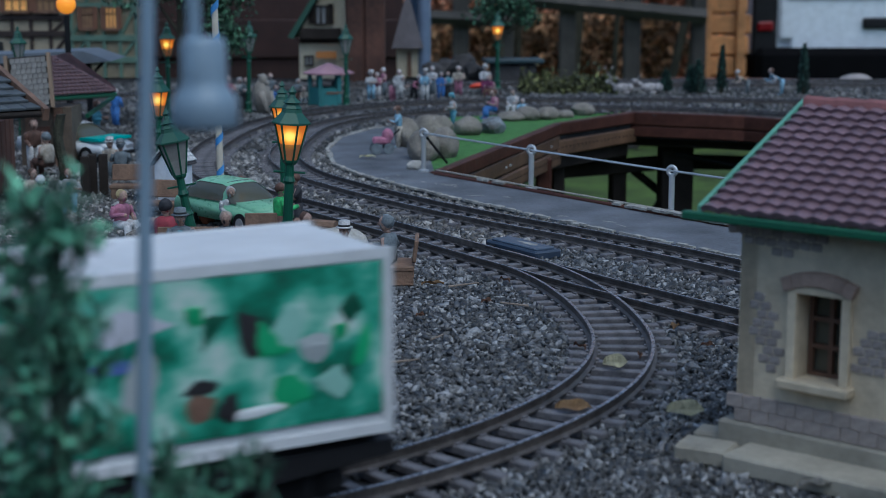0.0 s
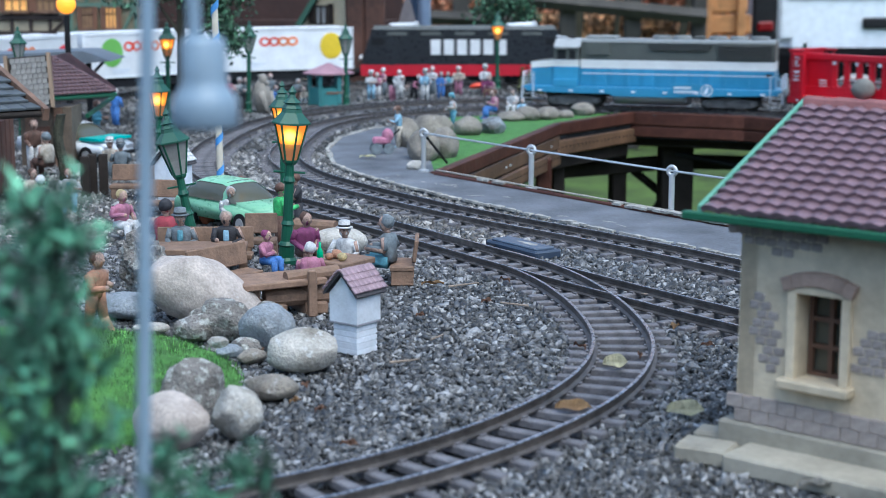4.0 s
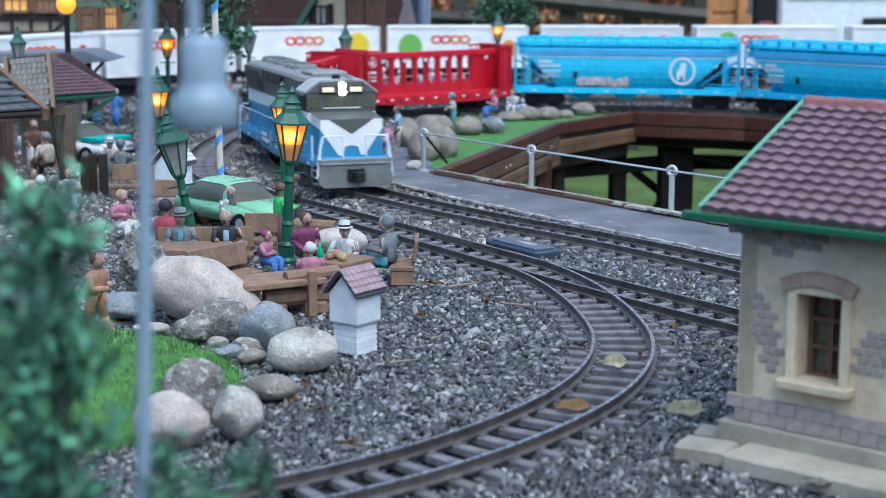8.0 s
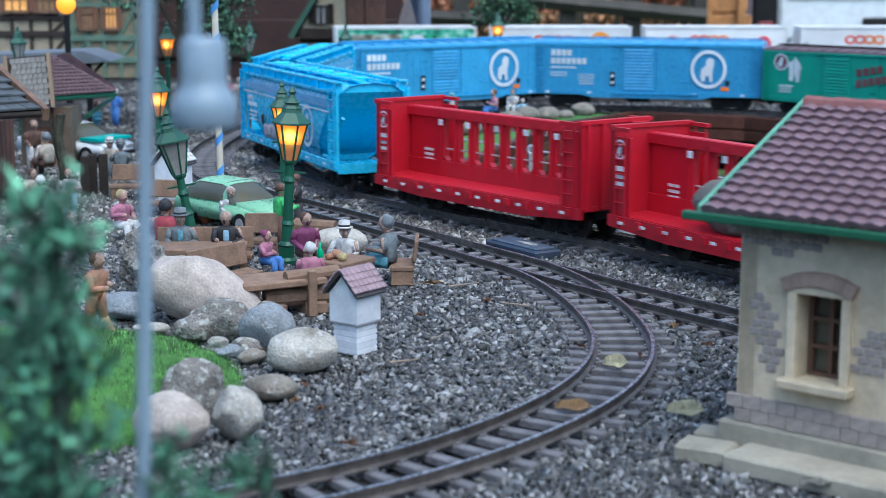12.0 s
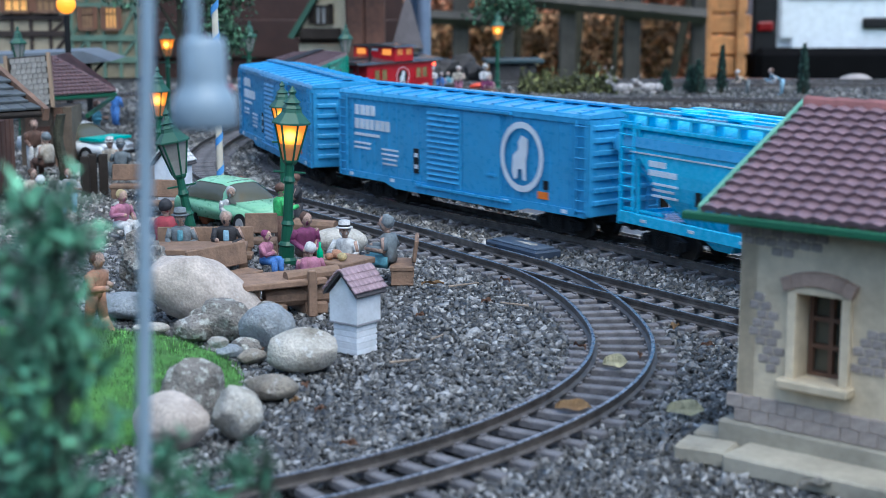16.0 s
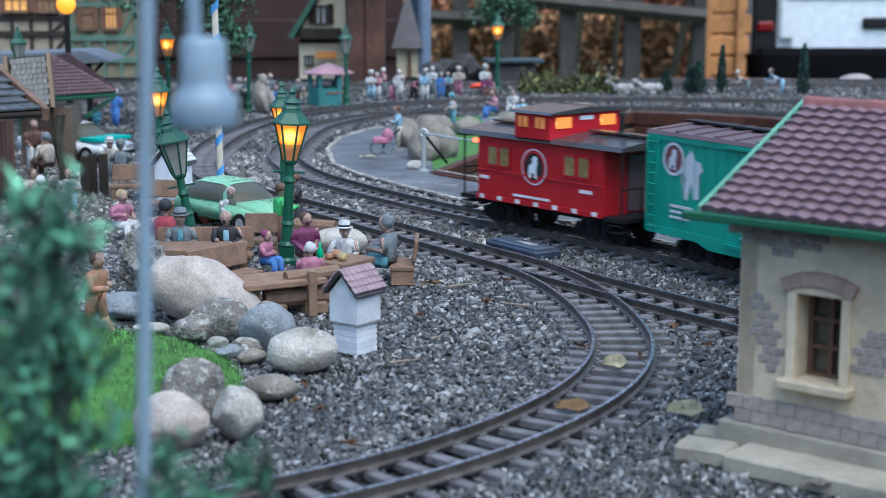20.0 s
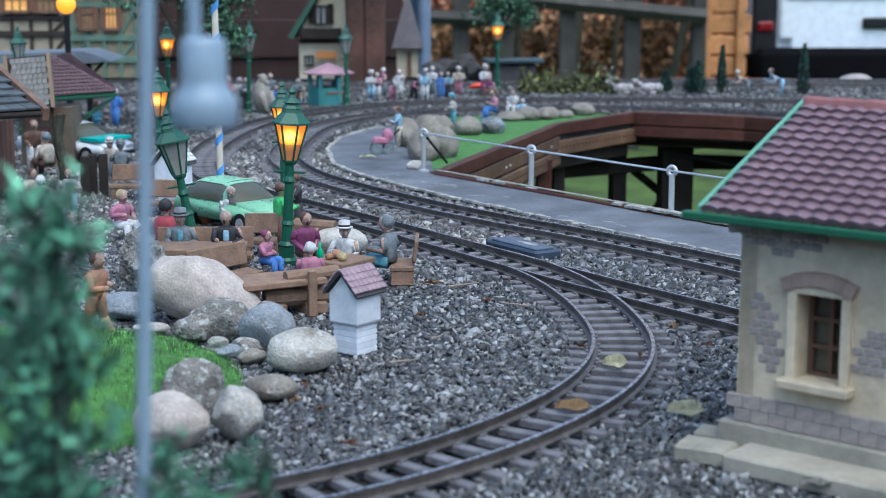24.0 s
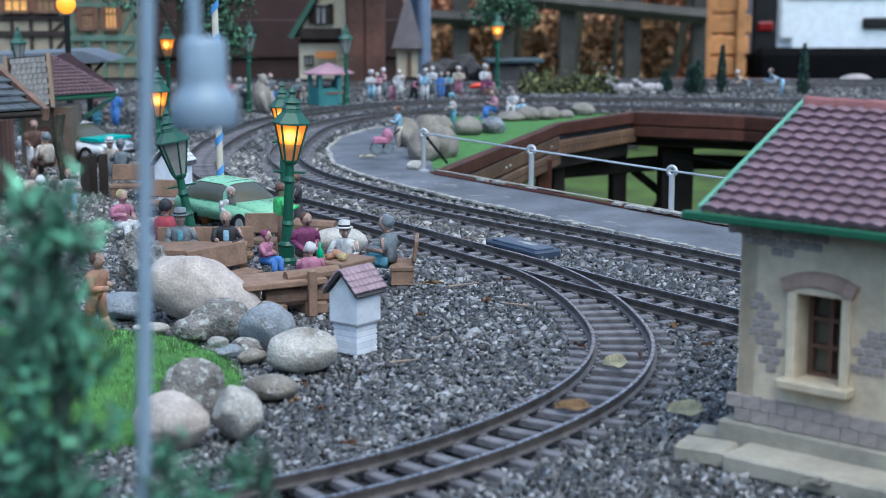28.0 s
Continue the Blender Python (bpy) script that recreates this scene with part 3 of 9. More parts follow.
def model_tree(x, y, trunk_top, clumps, seed, label, size=0.014, n=900):
    """A leafy tree: trunk, limbs and a crown of small leaves gathered in clumps."""
    t = thing("model_tree", pose(x, y, 0), label, "tree", "model trees")
    rs = random.Random(seed)
    bm = B()
    tube(bm, (0, 0, 0), (0, 0, trunk_top), 0.012, 0.006, 9)
    for cx_, cy_, cz_, r in clumps:
        tube(bm, (0, 0, trunk_top * rs.uniform(0.55, 0.98)), (cx_, cy_, cz_), 0.004, 0.0015, 6)
    part("trunk", bm, BARK, t)
    verts, faces = [], []
    for cx_, cy_, cz_, r in clumps:
        for _ in range(n // len(clumps)):
            d = Vector((rs.gauss(0, 1), rs.gauss(0, 1), rs.gauss(0, 0.8)))
            c = Vector((cx_, cy_, cz_)) + d * r * 0.5
            q = Euler((rs.uniform(0, 6.28), rs.uniform(0, 6.28), rs.uniform(0, 6.28))).to_matrix()
            s = size * rs.uniform(0.6, 1.3)
            i = len(verts)
            verts += [tuple(c + q @ Vector((u * s, v * s, 0))) for u, v in ((-1, 0), (0, -0.5), (1, 0), (0, 0.5))]
            faces.append((i, i + 1, i + 2, i + 3))
    me = bpy.data.meshes.new("crown")
    me.from_pydata(verts, [], faces)
    me.materials.append(TREELEAF)
    ob = new("crown", me)
    ob.parent = t


TREELEAF = mat("tree_leaf", (0.055, 0.122, 0.066), 0.7, var=0.4, scale=30, bump=0.1, island=True)
model_tree(-0.50, 3.05, 0.27, [(-0.07, 0, 0.275, 0.06), (0.02, -0.03, 0.285, 0.06), (0.06, 0.02, 0.24, 0.05), (0.075, 0.0, 0.2, 0.04), (0.09, 0.0, 0.165, 0.035), (-0.02, 0.04, 0.3, 0.07), (-0.12, 0, 0.28, 0.05), (0.1, 0.02, 0.27, 0.05)], 4, "dark green leafy model tree over the square", 0.0055, 4200)
model_tree(0.16, 4.38, 0.2, [(0, -0.03, 0.22, 0.05), (0.04, 0, 0.2, 0.05), (-0.04, 0, 0.19, 0.045), (0.02, 0, 0.25, 0.05), (0.07, -0.02, 0.17, 0.03)], 9, "small green model tree behind the lantern", 0.008, 1500)
# rocks and slab heap before the fence
for i, (px, py, r) in enumerate(((0.009, 4.443, 0.05), (0.051, 4.584, 0.05), (0.088, 4.398, 0.04), (-0.022, 4.398, 0.04))):
    bm = B()
    ball(bm, (0, 0, 0), (r, r, r * 0.8), 2, 0.35, 40 + i)
    single("dark_rock", bm, mat("dark_rock", (0.06, 0.055, 0.055), 0.9, var=0.5, scale=20, bump=0.6), pose(px, py, r * 0.5), "dark jagged rock at the back of the layout", "rock", "dark rocks")
single("pond_slab", box(B(), (0, 0, 0), (0.16, 0.1, 0.012), bevel=0.003), mat("dark_teal_slab", (0.025, 0.05, 0.06), 0.5, var=0.3, scale=20, bump=0.2), pose(0.19, 4.32, 0.055, 0, 0, 5), "dark slab on rocks", "slab")
single("slab_support", box(B(), (0, 0, 0), (0.12, 0.07, 0.06), bevel=0.006), mat("dark_rock", (0.06, 0.055, 0.055)), pose(0.19, 4.32, 0.02, 0, 0, 5), "dark rock block under a slab", "rock")
# rear edge of the board
single("rear_edge_board", box(B(), (0, 0, 0), (1.9, 0.012, 0.05), bevel=0.002), mat("rusty_edge", (0.16, 0.07, 0.05), 0.8, var=0.4, scale=14, bump=0.4), pose(1.55, 4.37, -0.027, 0, 0, -7), "rusty red-brown edging board at the back", "board")
bm = B()
ball(bm, (0, 0, 0), (0.05, 0.03, 0.02), 3, 0.2, 9)
single("pale_rock", bm, mat("pale_rock_far", (0.4, 0.35, 0.33), 0.85, var=0.3, scale=20, bump=0.4), pose(1.11, 4.28, 0.002), "pale rounded rock by the rear edge", "rock", smooth=True)

# ---- station house beside the siding ----
TILE = mat("clay_tile", (0.2, 0.125, 0.14), 0.33, var=0.45, scale=45, bump=0.3)
GREEN_TRIM = plain("dark_green_paint", (0.02, 0.12, 0.06), 0.5)
GREEN_EDGE = plain("pale_green_paint", (0.14, 0.33, 0.23), 0.5)
HOUSE_CREAM = mat("stained_cream_render", (0.68, 0.58, 0.42), 0.88, var=0.3, scale=15, bump=0.4, second=(0.47, 0.39, 0.27), fine=9)
COBBLE = mat("grey_fieldstone", (0.36, 0.31, 0.28), 0.85, var=0.35, scale=60, bump=0.5)
SANDSTONE = mat("reddish_sandstone", (0.36, 0.26, 0.205), 0.85, var=0.3, scale=60, bump=0.4)
FRAME_BROWN = plain("brown_window_frame", (0.13, 0.07, 0.045), 0.6)
GLASS_DARK = plain("dark_window_glass", (0.1, 0.1, 0.075), 0.15)
hs = thing("station_house", pose(0.1877, 0.9795, 0, 0, 0, -40.2), "cream rendered model station house with red tiled roof", "model house")
bm = B()
# front wall with the window opening left free
for x0, x1, z0, z1 in ((0, 0.041, 0.022, 0.17), (0.0715, 0.25, 0.022, 0.17), (0.041, 0.0715, 0.022, 0.056), (0.041, 0.0715, 0.1105, 0.17)):
    box(bm, ((x0 + x1) / 2, 0.006, (z0 + z1) / 2), (x1 - x0, 0.012, z1 - z0))
part("front_wall", bm, HOUSE_CREAM, hs)
bm = B()
prism(bm, [(0, 0.022), (0.215, 0.022), (0.215, 0.16), (0.108, 0.212), (0, 0.166)], 0.001, 0.012, "x")
part("gable_wall", bm, HOUSE_CREAM, hs)
bm = B()
prism(bm, [(0.012, 0.022), (0.215, 0.022), (0.215, 0.16), (0.108, 0.212), (0.012, 0.166)], 0.238, 0.25, "x")
part("gable_wall", bm, HOUSE_CREAM, hs)
part("back_wall", box(B(), (0.125, 0.209, 0.09), (0.225, 0.012, 0.136)), HOUSE_CREAM, hs)
win = part("window", box(B(), (0.056, 0.0185, 0.0835), (0.036, 0.001, 0.06)), GLASS_DARK, hs)
bm = B()
for x in (0.0432, 0.0567, 0.0702):
    box(bm, (x, 0.0155, 0.0835), (0.0028, 0.004, 0.057))
for z in (0.0575, 0.075, 0.0925, 0.1095):
    box(bm, (0.0565, 0.0153, z), (0.029, 0.004, 0.0026))
part("window_frame", bm, FRAME_BROWN, win)
bm = B()
for c_, s_ in (((0.0398, 0.0155, 0.0835), (0.0024, 0.007, 0.06)), ((0.0727, 0.0155, 0.0835), (0.0024, 0.007, 0.06)), ((0.0562, 0.0155, 0.0548), (0.0305, 0.007, 0.0024)), ((0.0562, 0.0155, 0.1117), (0.0305, 0.007, 0.0024))):
    box(bm, c_, s_)
part("window_reveal", bm, HOUSE_CREAM, win)
for x in (0.0382, 0.0743):
    part("window_jamb", box(B(), (x, -0.0016, 0.084), (0.006, 0.006, 0.06), bevel=0.0006), HOUSE_CREAM, win)
part("window_lintel", box(B(), (0.0562, -0.0016, 0.113), (0.042, 0.006, 0.005), bevel=0.0006), HOUSE_CREAM, win)
part("window_sill", box(B(), (0.0562, -0.004, 0.0535), (0.048, 0.014, 0.006), bevel=0.001), HOUSE_CREAM, win)
for i in range(7):
    a = (i - 3) / 3
    part("arch_stone", box(B(), (0.0557 + a * 0.0205, -0.002, 0.1205 - a * a * 0.0042), (0.0073, 0.008, 0.0088), pose(0, 0, 0, 0, a * 20, 0), bevel=0.0004), SANDSTONE, win)
stone_me = mesh_of("fieldstone", box(B(), (0, 0, 0), (0.0074, 0.0022, 0.0053), bevel=0.0008), COBBLE)
rng = random.Random(11)
for cx, cz, rx, rz, lean in ((0.0195, 0.0835, 0.0088, 0.024, -0.22), (0.0905, 0.079, 0.0125, 0.016, 0.1), (0.028, 0.148, 0.034, 0.014, 0.0), (0.125, 0.12, 0.014, 0.02, 0.2), (0.17, 0.09, 0.02, 0.018, 0.0)):
    row = 0
    z = cz - rz
    while z < cz + rz:
        x = cx - rx + (0.0036 if row % 2 else 0)
        while x < cx + rx:
            if ((x - cx) / rx) ** 2 + ((z - cz) / rz) ** 2 < 1.05:
                piece("fieldstone", stone_me, pose(x + lean * (cz - z) * -1, 0.0003, z, 0, rng.uniform(-8, 8), 0), hs)
            x += 0.0077
        z += 0.0056
        row += 1
pl_me = mesh_of("plinth_stone", box(B(), (0, 0, 0), (0.0121, 0.004, 0.0086), bevel=0.0006), COBBLE)
for r in (0, 1):
    for i in range(21):
        piece("plinth_stone", pl_me, pose(0.006 + i * 0.0123 - r * 0.006, -0.001, 0.0265 + r * 0.0088, 0, rng.uniform(-3, 3), 0), hs)
for i in range(9):
    piece("plinth_stone", pl_me, pose(-0.001, 0.008 + i * 0.0123, 0.0265, 0, 0, 90), hs)
BASE = mat("pale_cast_stone", (0.36, 0.33, 0.265), 0.85, var=0.3, scale=30, bump=0.35)
part("base_slab", box(B(), (0.115, 0.103, 0.011), (0.25, 0.218, 0.022), bevel=0.0015), BASE, hs)
part("base_step", box(B(), (0.133, -0.022, 0.005), (0.24, 0.034, 0.012), bevel=0.0015), BASE, hs)
part("base_step", box(B(), (-0.008, -0.022, 0.004), (0.036, 0.026, 0.012), pose(0, 0, 0, 0, 0, 12), bevel=0.002), BASE, hs)
part("base_step", box(B(), (-0.02, 0.008, 0.004), (0.024, 0.02, 0.012), pose(0, 0, 0, 0, 0, 15), bevel=0.002), BASE, hs)
# roof
SL = math.degrees(math.atan2(0.057, 0.132))
rf = part("roof", prism(B(), [(-0.02, 0.158), (0.112, 0.2155), (0.244, 0.158), (0.112, 0.211)], -0.0165, 0.275, "x"), WOOD_DARK, hs)
tb = B()
prof = [(-0.0061, 0.0022), (-0.0035, 0.0036), (0.0, 0.0041), (0.003, 0.0034), (0.0061, 0.0022)]
ra = [tb.verts.new((u, -0.0072, w)) for u, w in prof]
rb = [tb.verts.new((u, 0.0066, w - 0.0032)) for u, w in prof]
rc = [tb.verts.new((u, -0.0072, w - 0.0042)) for u, w in prof]
for i in range(4):
    tb.faces.new((ra[i], ra[i + 1], rb[i + 1], rb[i]))
    tb.faces.new((rc[i], rc[i + 1], ra[i + 1], ra[i]))
TILE_ME = mesh_of("roof_tile", tb, TILE)
for side in (0, 1):
    for r in range(14):
        for i in range(24):
            x = -0.0105 + i * 0.0119
            y = -0.0155 + r * 0.0094
            z = 0.1585 + (y + 0.02) / 0.132 * 0.057 + 0.0012
            if side:
                if i % 2 == 0 and r % 2 == 0 and r < 2:
                    piece("roof_tile", TILE_ME, pose(x, 0.224 - y, z, SL, 0, 180), rf)
                continue
            piece("roof_tile", TILE_ME, pose(x, y, z, SL + rng.uniform(-1, 1), 0, rng.uniform(-1, 1)), rf)
bm = B()
for i in range(13):
    tube(bm, (-0.017 + i * 0.0225, 0.112, 0.2155), (0.0075 + i * 0.0225, 0.112, 0.2155), 0.0062, 0.0052, 8)
part("ridge_tile", bm, mat("ridge_tile_red", (0.25, 0.1, 0.095), 0.65, var=0.3, scale=40, bump=0.3), rf)
for y0, z0, y1, z1 in ((-0.022, 0.157, 0.112, 0.2155), (0.246, 0.157, 0.112, 0.2155)):
    bm = B()
    prism(bm, [(y0, z0), (y1, z1), (y1, z1 + 0.0042), (y0, z0 + 0.0042)], -0.0195, -0.0165, "x")
    part("verge_board", bm, GREEN_EDGE, rf)
part("gutter", box(B(), (0.125, -0.0215, 0.1545), (0.31, 0.006, 0.0055), bevel=0.001), GREEN_TRIM, rf)

# ---- loose gravel ----


def near_track(x, y, gap):
    d = (ALL_C[:, 0] - x) ** 2 + (ALL_C[:, 1] - y) ** 2
    return d.min() < gap * gap


INNER_C, OUTER_C, SIDING_C, FAR_C = (np.array(p)[::2, :2] for p in (INNER, OUTER, SIDING[:190], FAR + FAR_TWO))
ALL_C = np.concatenate((INNER_C, OUTER_C, SIDING_C, FAR_C))
ico = B()
bmesh.ops.create_cube(ico, size=1.5)
bmesh.ops.triangulate(ico, faces=ico.faces[:])
ico.verts.index_update()
ICO_V = np.array([v.co[:] for v in ico.verts])
ICO_F = np.array([[v.index for v in f.verts] for f in ico.faces])
ico.free()


def gravel(name, label, points, size, seed, material, squash=0.5, z=-0.002):
    """Chipped stones strewn over a bed, in one mesh."""
    rs = np.random.RandomState(seed)
    n = len(points)
    sz = size * rs.uniform(0.5, 1.25, (n, 1, 1)) * rs.uniform(0.55, 1.6, (n, 1, 3))
    v = (ICO_V[None] + rs.uniform(-0.55, 0.55, (n, 8, 3))) * sz
    v[:, :, 2] *= squash
    q = rs.normal(size=(n, 4))
    q[:, 1:3] *= 0.32
    q /= np.linalg.norm(q, axis=1)[:, None]
    w, a, b, c = (q[:, i] for i in range(4))
    rot = np.stack([1 - 2 * (b * b + c * c), 2 * (a * b - c * w), 2 * (a * c + b * w), 2 * (a * b + c * w), 1 - 2 * (a * a + c * c), 2 * (b * c - a * w), 2 * (a * c - b * w), 2 * (b * c + a * w), 1 - 2 * (a * a + b * b)], 1).reshape(n, 3, 3)
    v = np.einsum("nij,nkj->nki", rot, v)
    v += np.array(points)[:, None, :]
    v[:, :, 2] += z
    f = (ICO_F[None] + (np.arange(n) * 8)[:, None, None]).reshape(-1)
    me = bpy.data.meshes.new(name)
    me.vertices.add(n * 8)
    me.vertices.foreach_set("co", v.reshape(-1))
    me.loops.add(len(f))
    me.loops.foreach_set("vertex_index", f)
    me.polygons.add(n * 12)
    me.polygons.foreach_set("loop_start", np.arange(n * 12) * 3)
    me.polygons.foreach_set("loop_total", np.full(n * 12, 3))
    me.update()
    me.validate()
    me.materials.append(material)
    ob = new(name, me)
    return tagged(ob, label, "gravel", kind="stuff")


def strew(x0, x1, y0, y1, step, seed, keep):
    rs = np.random.RandomState(seed)
    out = []
    ny = int((y1 - y0) / step)
    for j in range(ny):
        y = y0 + (j + 0.5) * step
        xa, xb = max(x0, -0.30 * y - 0.05), min(x1, 0.30 * y + 0.05)
        for i in range(int(max(0, xb - xa) / step)):
            px, py = xa + (i + rs.uniform()) * step, y + rs.uniform(-0.5, 0.5) * step
            k = keep(px, py)
            if k:
                out.append((px, py, rs.uniform(-0.0015, 0.0015) if k == 1 else -0.0035))
    return out


def bare(x, y):
    if inside(HOLE, x, y) or inside(PAVE, x, y) or inside(TURFP, x, y):
        return 0
    if near_track(x, y, 0.0275):
        return 0
    return 1


gravel("gravel", "coarse grey and bluish ballast chips round the tracks", strew(-0.6, 0.5, 0.80, 1.75, 0.0036, 1, bare), 0.0027, 1, STONE_CHIP)
gravel("gravel", "coarse grey and bluish ballast chips round the tracks", strew(-0.8, 0.7, 1.75, 2.65, 0.0047, 2, bare), 0.0037, 2, mat("brownish_gravel_chips", (0.2, 0.19, 0.178), 0.5, var=0.55, scale=260, bump=0.3, island=True))
gravel("gravel", "coarse grey and bluish ballast chips round the tracks", strew(-1.3, 1.3, 2.65, 4.25, 0.0085, 3, bare), 0.0052, 3, mat("dull_gravel_chips", (0.105, 0.102, 0.098), 0.6, var=0.5, scale=200, bump=0.3, island=True))

# ---- the ring of boards round the hole, its walkway and railing ----
single("turf", sheet(TURFP, -0.0034, 0.002), TURF, I4, "bright green artificial turf inside the loop", "turf", kind="structure")


def wall_strip(name, pts, z0, z1, thick, material, label):
    """A board that follows a line of points."""
    for (xa, ya), (xb, yb) in zip(pts, pts[1:]):
        d = Vector((xb - xa, yb - ya, 0))
        bm = B()
        box(bm, (0, 0, 0), (d.length + thick * 0.6, thick, z1 - z0), bevel=0.002)
        single(name, bm, material, pose((xa + xb) / 2, (ya + yb) / 2, (z0 + z1) / 2, 0, 0, math.degrees(math.atan2(d.y, d.x))), label, "board", "boards round the hole")


LEFT_RUN = [(-0.012, 2.345), (0.223, 3.09)]
MID_RUN = [(0.223, 3.09), (0.40, 3.335)]
FAR_RUN = [(0.40, 3.335), (0.62, 3.235), (0.80, 3.05), (0.95, 2.75)]
wall_strip("fascia_board", LEFT_RUN, -0.017, 0.006, 0.016, WOOD_RED, "red-brown stained fascia board of the layout")
wall_strip("fascia_board", LEFT_RUN, -0.045, -0.0195, 0.012, WOOD_TAN, "worn lighter brown fascia board with an open joint above")
wall_strip("fascia_board", [(-0.022, 2.36), (0.209, 3.1), (0.388, 3.35)], -0.088, -0.02, 0.01, WOOD_DARK, "dark backing board behind the fascia boards")
wall_strip("fascia_board", MID_RUN, -0.018, 0.006, 0.016, WOOD_RED, "red-brown stained fascia board of the layout")
wall_strip("fascia_board", FAR_RUN, -0.022, 0.006, 0.016, WOOD_RED, "red-brown stained fascia board of the layout")
wall_strip("fascia_board", FAR_RUN, -0.046, -0.0235, 0.014, WOOD_RED, "red-brown stained lower fascia board")
wall_strip("fascia_board", LEFT_RUN, -0.076, -0.0475, 0.016, WOOD_TAN, "worn brown lower board pierced by a row of holes")
wall_strip("fascia_board", MID_RUN, -0.058, -0.029, 0.016, WOOD_TAN, "worn brown lower board pierced by a row of holes")
# holes along the lower boards, and bolt heads at the corner
bm = B()
for (xa, ya), (xb, yb), n, z in ((*LEFT_RUN, 52, -0.06), (*MID_RUN, 20, -0.042)):
    nx, ny = (yb - ya), -(xb - xa)
    ln_ = math.hypot(nx, ny)
    nx, ny = nx / ln_, ny / ln_
    for i in range(n):
        w = (i + 0.5) / n
        cx_, cy_ = xa + (xb - xa) * w + nx * 0.0077, ya + (yb - ya) * w + ny * 0.0077
        tube(bm, (cx_, cy_, z), (cx_ + nx * 0.0008, cy_ + ny * 0.0008, z), 0.0021, None, 6)
single("hole_row", bm, BLACK, I4, "row of small dark holes along the brown board", "holes", kind="structure")
bm = B()
for x, y, z in ((0.2, 2.995, -0.03), (0.11, 2.71, -0.03), (0.102, 2.685, -0.031)):
    ball(bm, (x + 0.006, y - 0.002, z), (0.0024, 0.0024, 0.0024), 1)
single("bolt_heads", bm, GALV, I4, "bright bolt heads in the fascia boards", "bolts", kind="stuff")
wall_strip("deck_edge", [(-0.012, 2.332), (0.352, 1.835), (0.75, 1.297)], -0.04, 0.0075, 0.006, WOOD_RED, "thin red-brown edging board of the walkway")
wall_strip("cross_beam", [(0.41, 3.40), (0.66, 3.29), (0.85, 3.1)], -0.07, -0.046, 0.05, WOOD_DARK, "dark timber beam under the track bed")
wall_strip("cross_beam", [(0.22, 3.32), (0.52, 3.5), (0.95, 3.42)], -0.135, -0.105, 0.03, WOOD_DARK, "dark timber beam under the track bed")
for xa, za, xb, zb in ((0.53, -0.13, 0.46, -0.24), (0.40, -0.12, 0.5, -0.2)):
    single("knee_brace", tube(B(), (xa, 3.46, za), (xb, 3.47, zb), 0.009, None, 4), WOOD_DARK, I4, "dark diagonal timber brace under the layout", "brace", "timber braces")
for x, y, w in ((0.232, 3.2, 0.026), (0.382, 3.44, 0.032), (0.505, 3.42, 0.07), (0.53, 2.0, 0.06)):
    single("trestle_leg", box(B(), (0, 0, -0.4), (w, 0.05, 0.7), bevel=0.003), WOOD_DARK, pose(x, y, 0.0, 0, 0, 5), "dark square timber leg of the layout", "leg", "trestle legs")
single("trestle_leg", box(B(), (0, 0, -0.4), (0.03, 0.03, 0.7), bevel=0.004), WOOD_RED, pose(0.192, 3.0, 0, 0, 0, 0), "red-brown slim timber leg of the layout", "leg", "trestle legs")
bm = B()
tube(bm, (0.5, 3.4, -0.09), (0.9, 3.3, -0.16), 0.006, None, 6)
tube(bm, (0.5, 3.4, -0.22), (0.9, 3.2, -0.27), 0.006, None, 6)
single("cable", bm, BLACK, I4, "black cable slung under the layout", "cable")

# torn pale rim of the felt
RIM = mat("pale_felt_rim", (0.42, 0.4, 0.36), 0.9, var=0.5, scale=60, bump=0.6)
rng = random.Random(8)


def rim(pts, low, high, label, z=0.0035):
    bm = B()
    for (xa, ya), (xb, yb) in zip(pts, pts[1:]):
        n = max(2, int(math.hypot(xb - xa, yb - ya) / 0.012))
        ang = math.degrees(math.atan2(yb - ya, xb - xa))
        for i in range(n):
            if rng.random() < 0.2:
                continue
            w = (i + 0.5) / n
            box(bm, (xa + (xb - xa) * w, ya + (yb - ya) * w, z + rng.uniform(0, 0.0015)), (0.0135, rng.uniform(low, high), 0.003), pose(0, 0, 0, rng.uniform(-6, 6), 0, ang + rng.uniform(-8, 8)))
    single("felt_rim", bm, RIM, I4, label, "edging", kind="structure")


rim(PAVE[4:13], 0.004, 0.009, "crumbling pale rim along the walkway")
rim([(0.05, 2.245), (0.1, 2.177)], 0.003, 0.007, "crumbling pale mortar along the walkway edge", 0.0075)
rim([(0.22, 2.012), (0.352, 1.831), (0.62, 1.47)], 0.004, 0.01, "crumbling pale mortar along the walkway edge", 0.0075)
# chalky scuffs on the felt
for i in range(16):
    w = rng.uniform(0.05, 0.95)
    x, y = -0.08 + 0.36 * w + rng.uniform(-0.03, 0.03), 2.32 - 0.52 * w + rng.uniform(-0.02, 0.03)
    bm = B()
    ball(bm, (0, 0, 0), (rng.uniform(0.004, 0.02), rng.uniform(0.001, 0.004), 0.0005), 2, 0.6, i)
    single("chalk_scuff", bm, RIM, pose(x, y, 0.0038, 0, 0, rng.uniform(-90, 20)), "pale chalky scuff on the felt walkway", "scuff", "scuffs on the walkway")

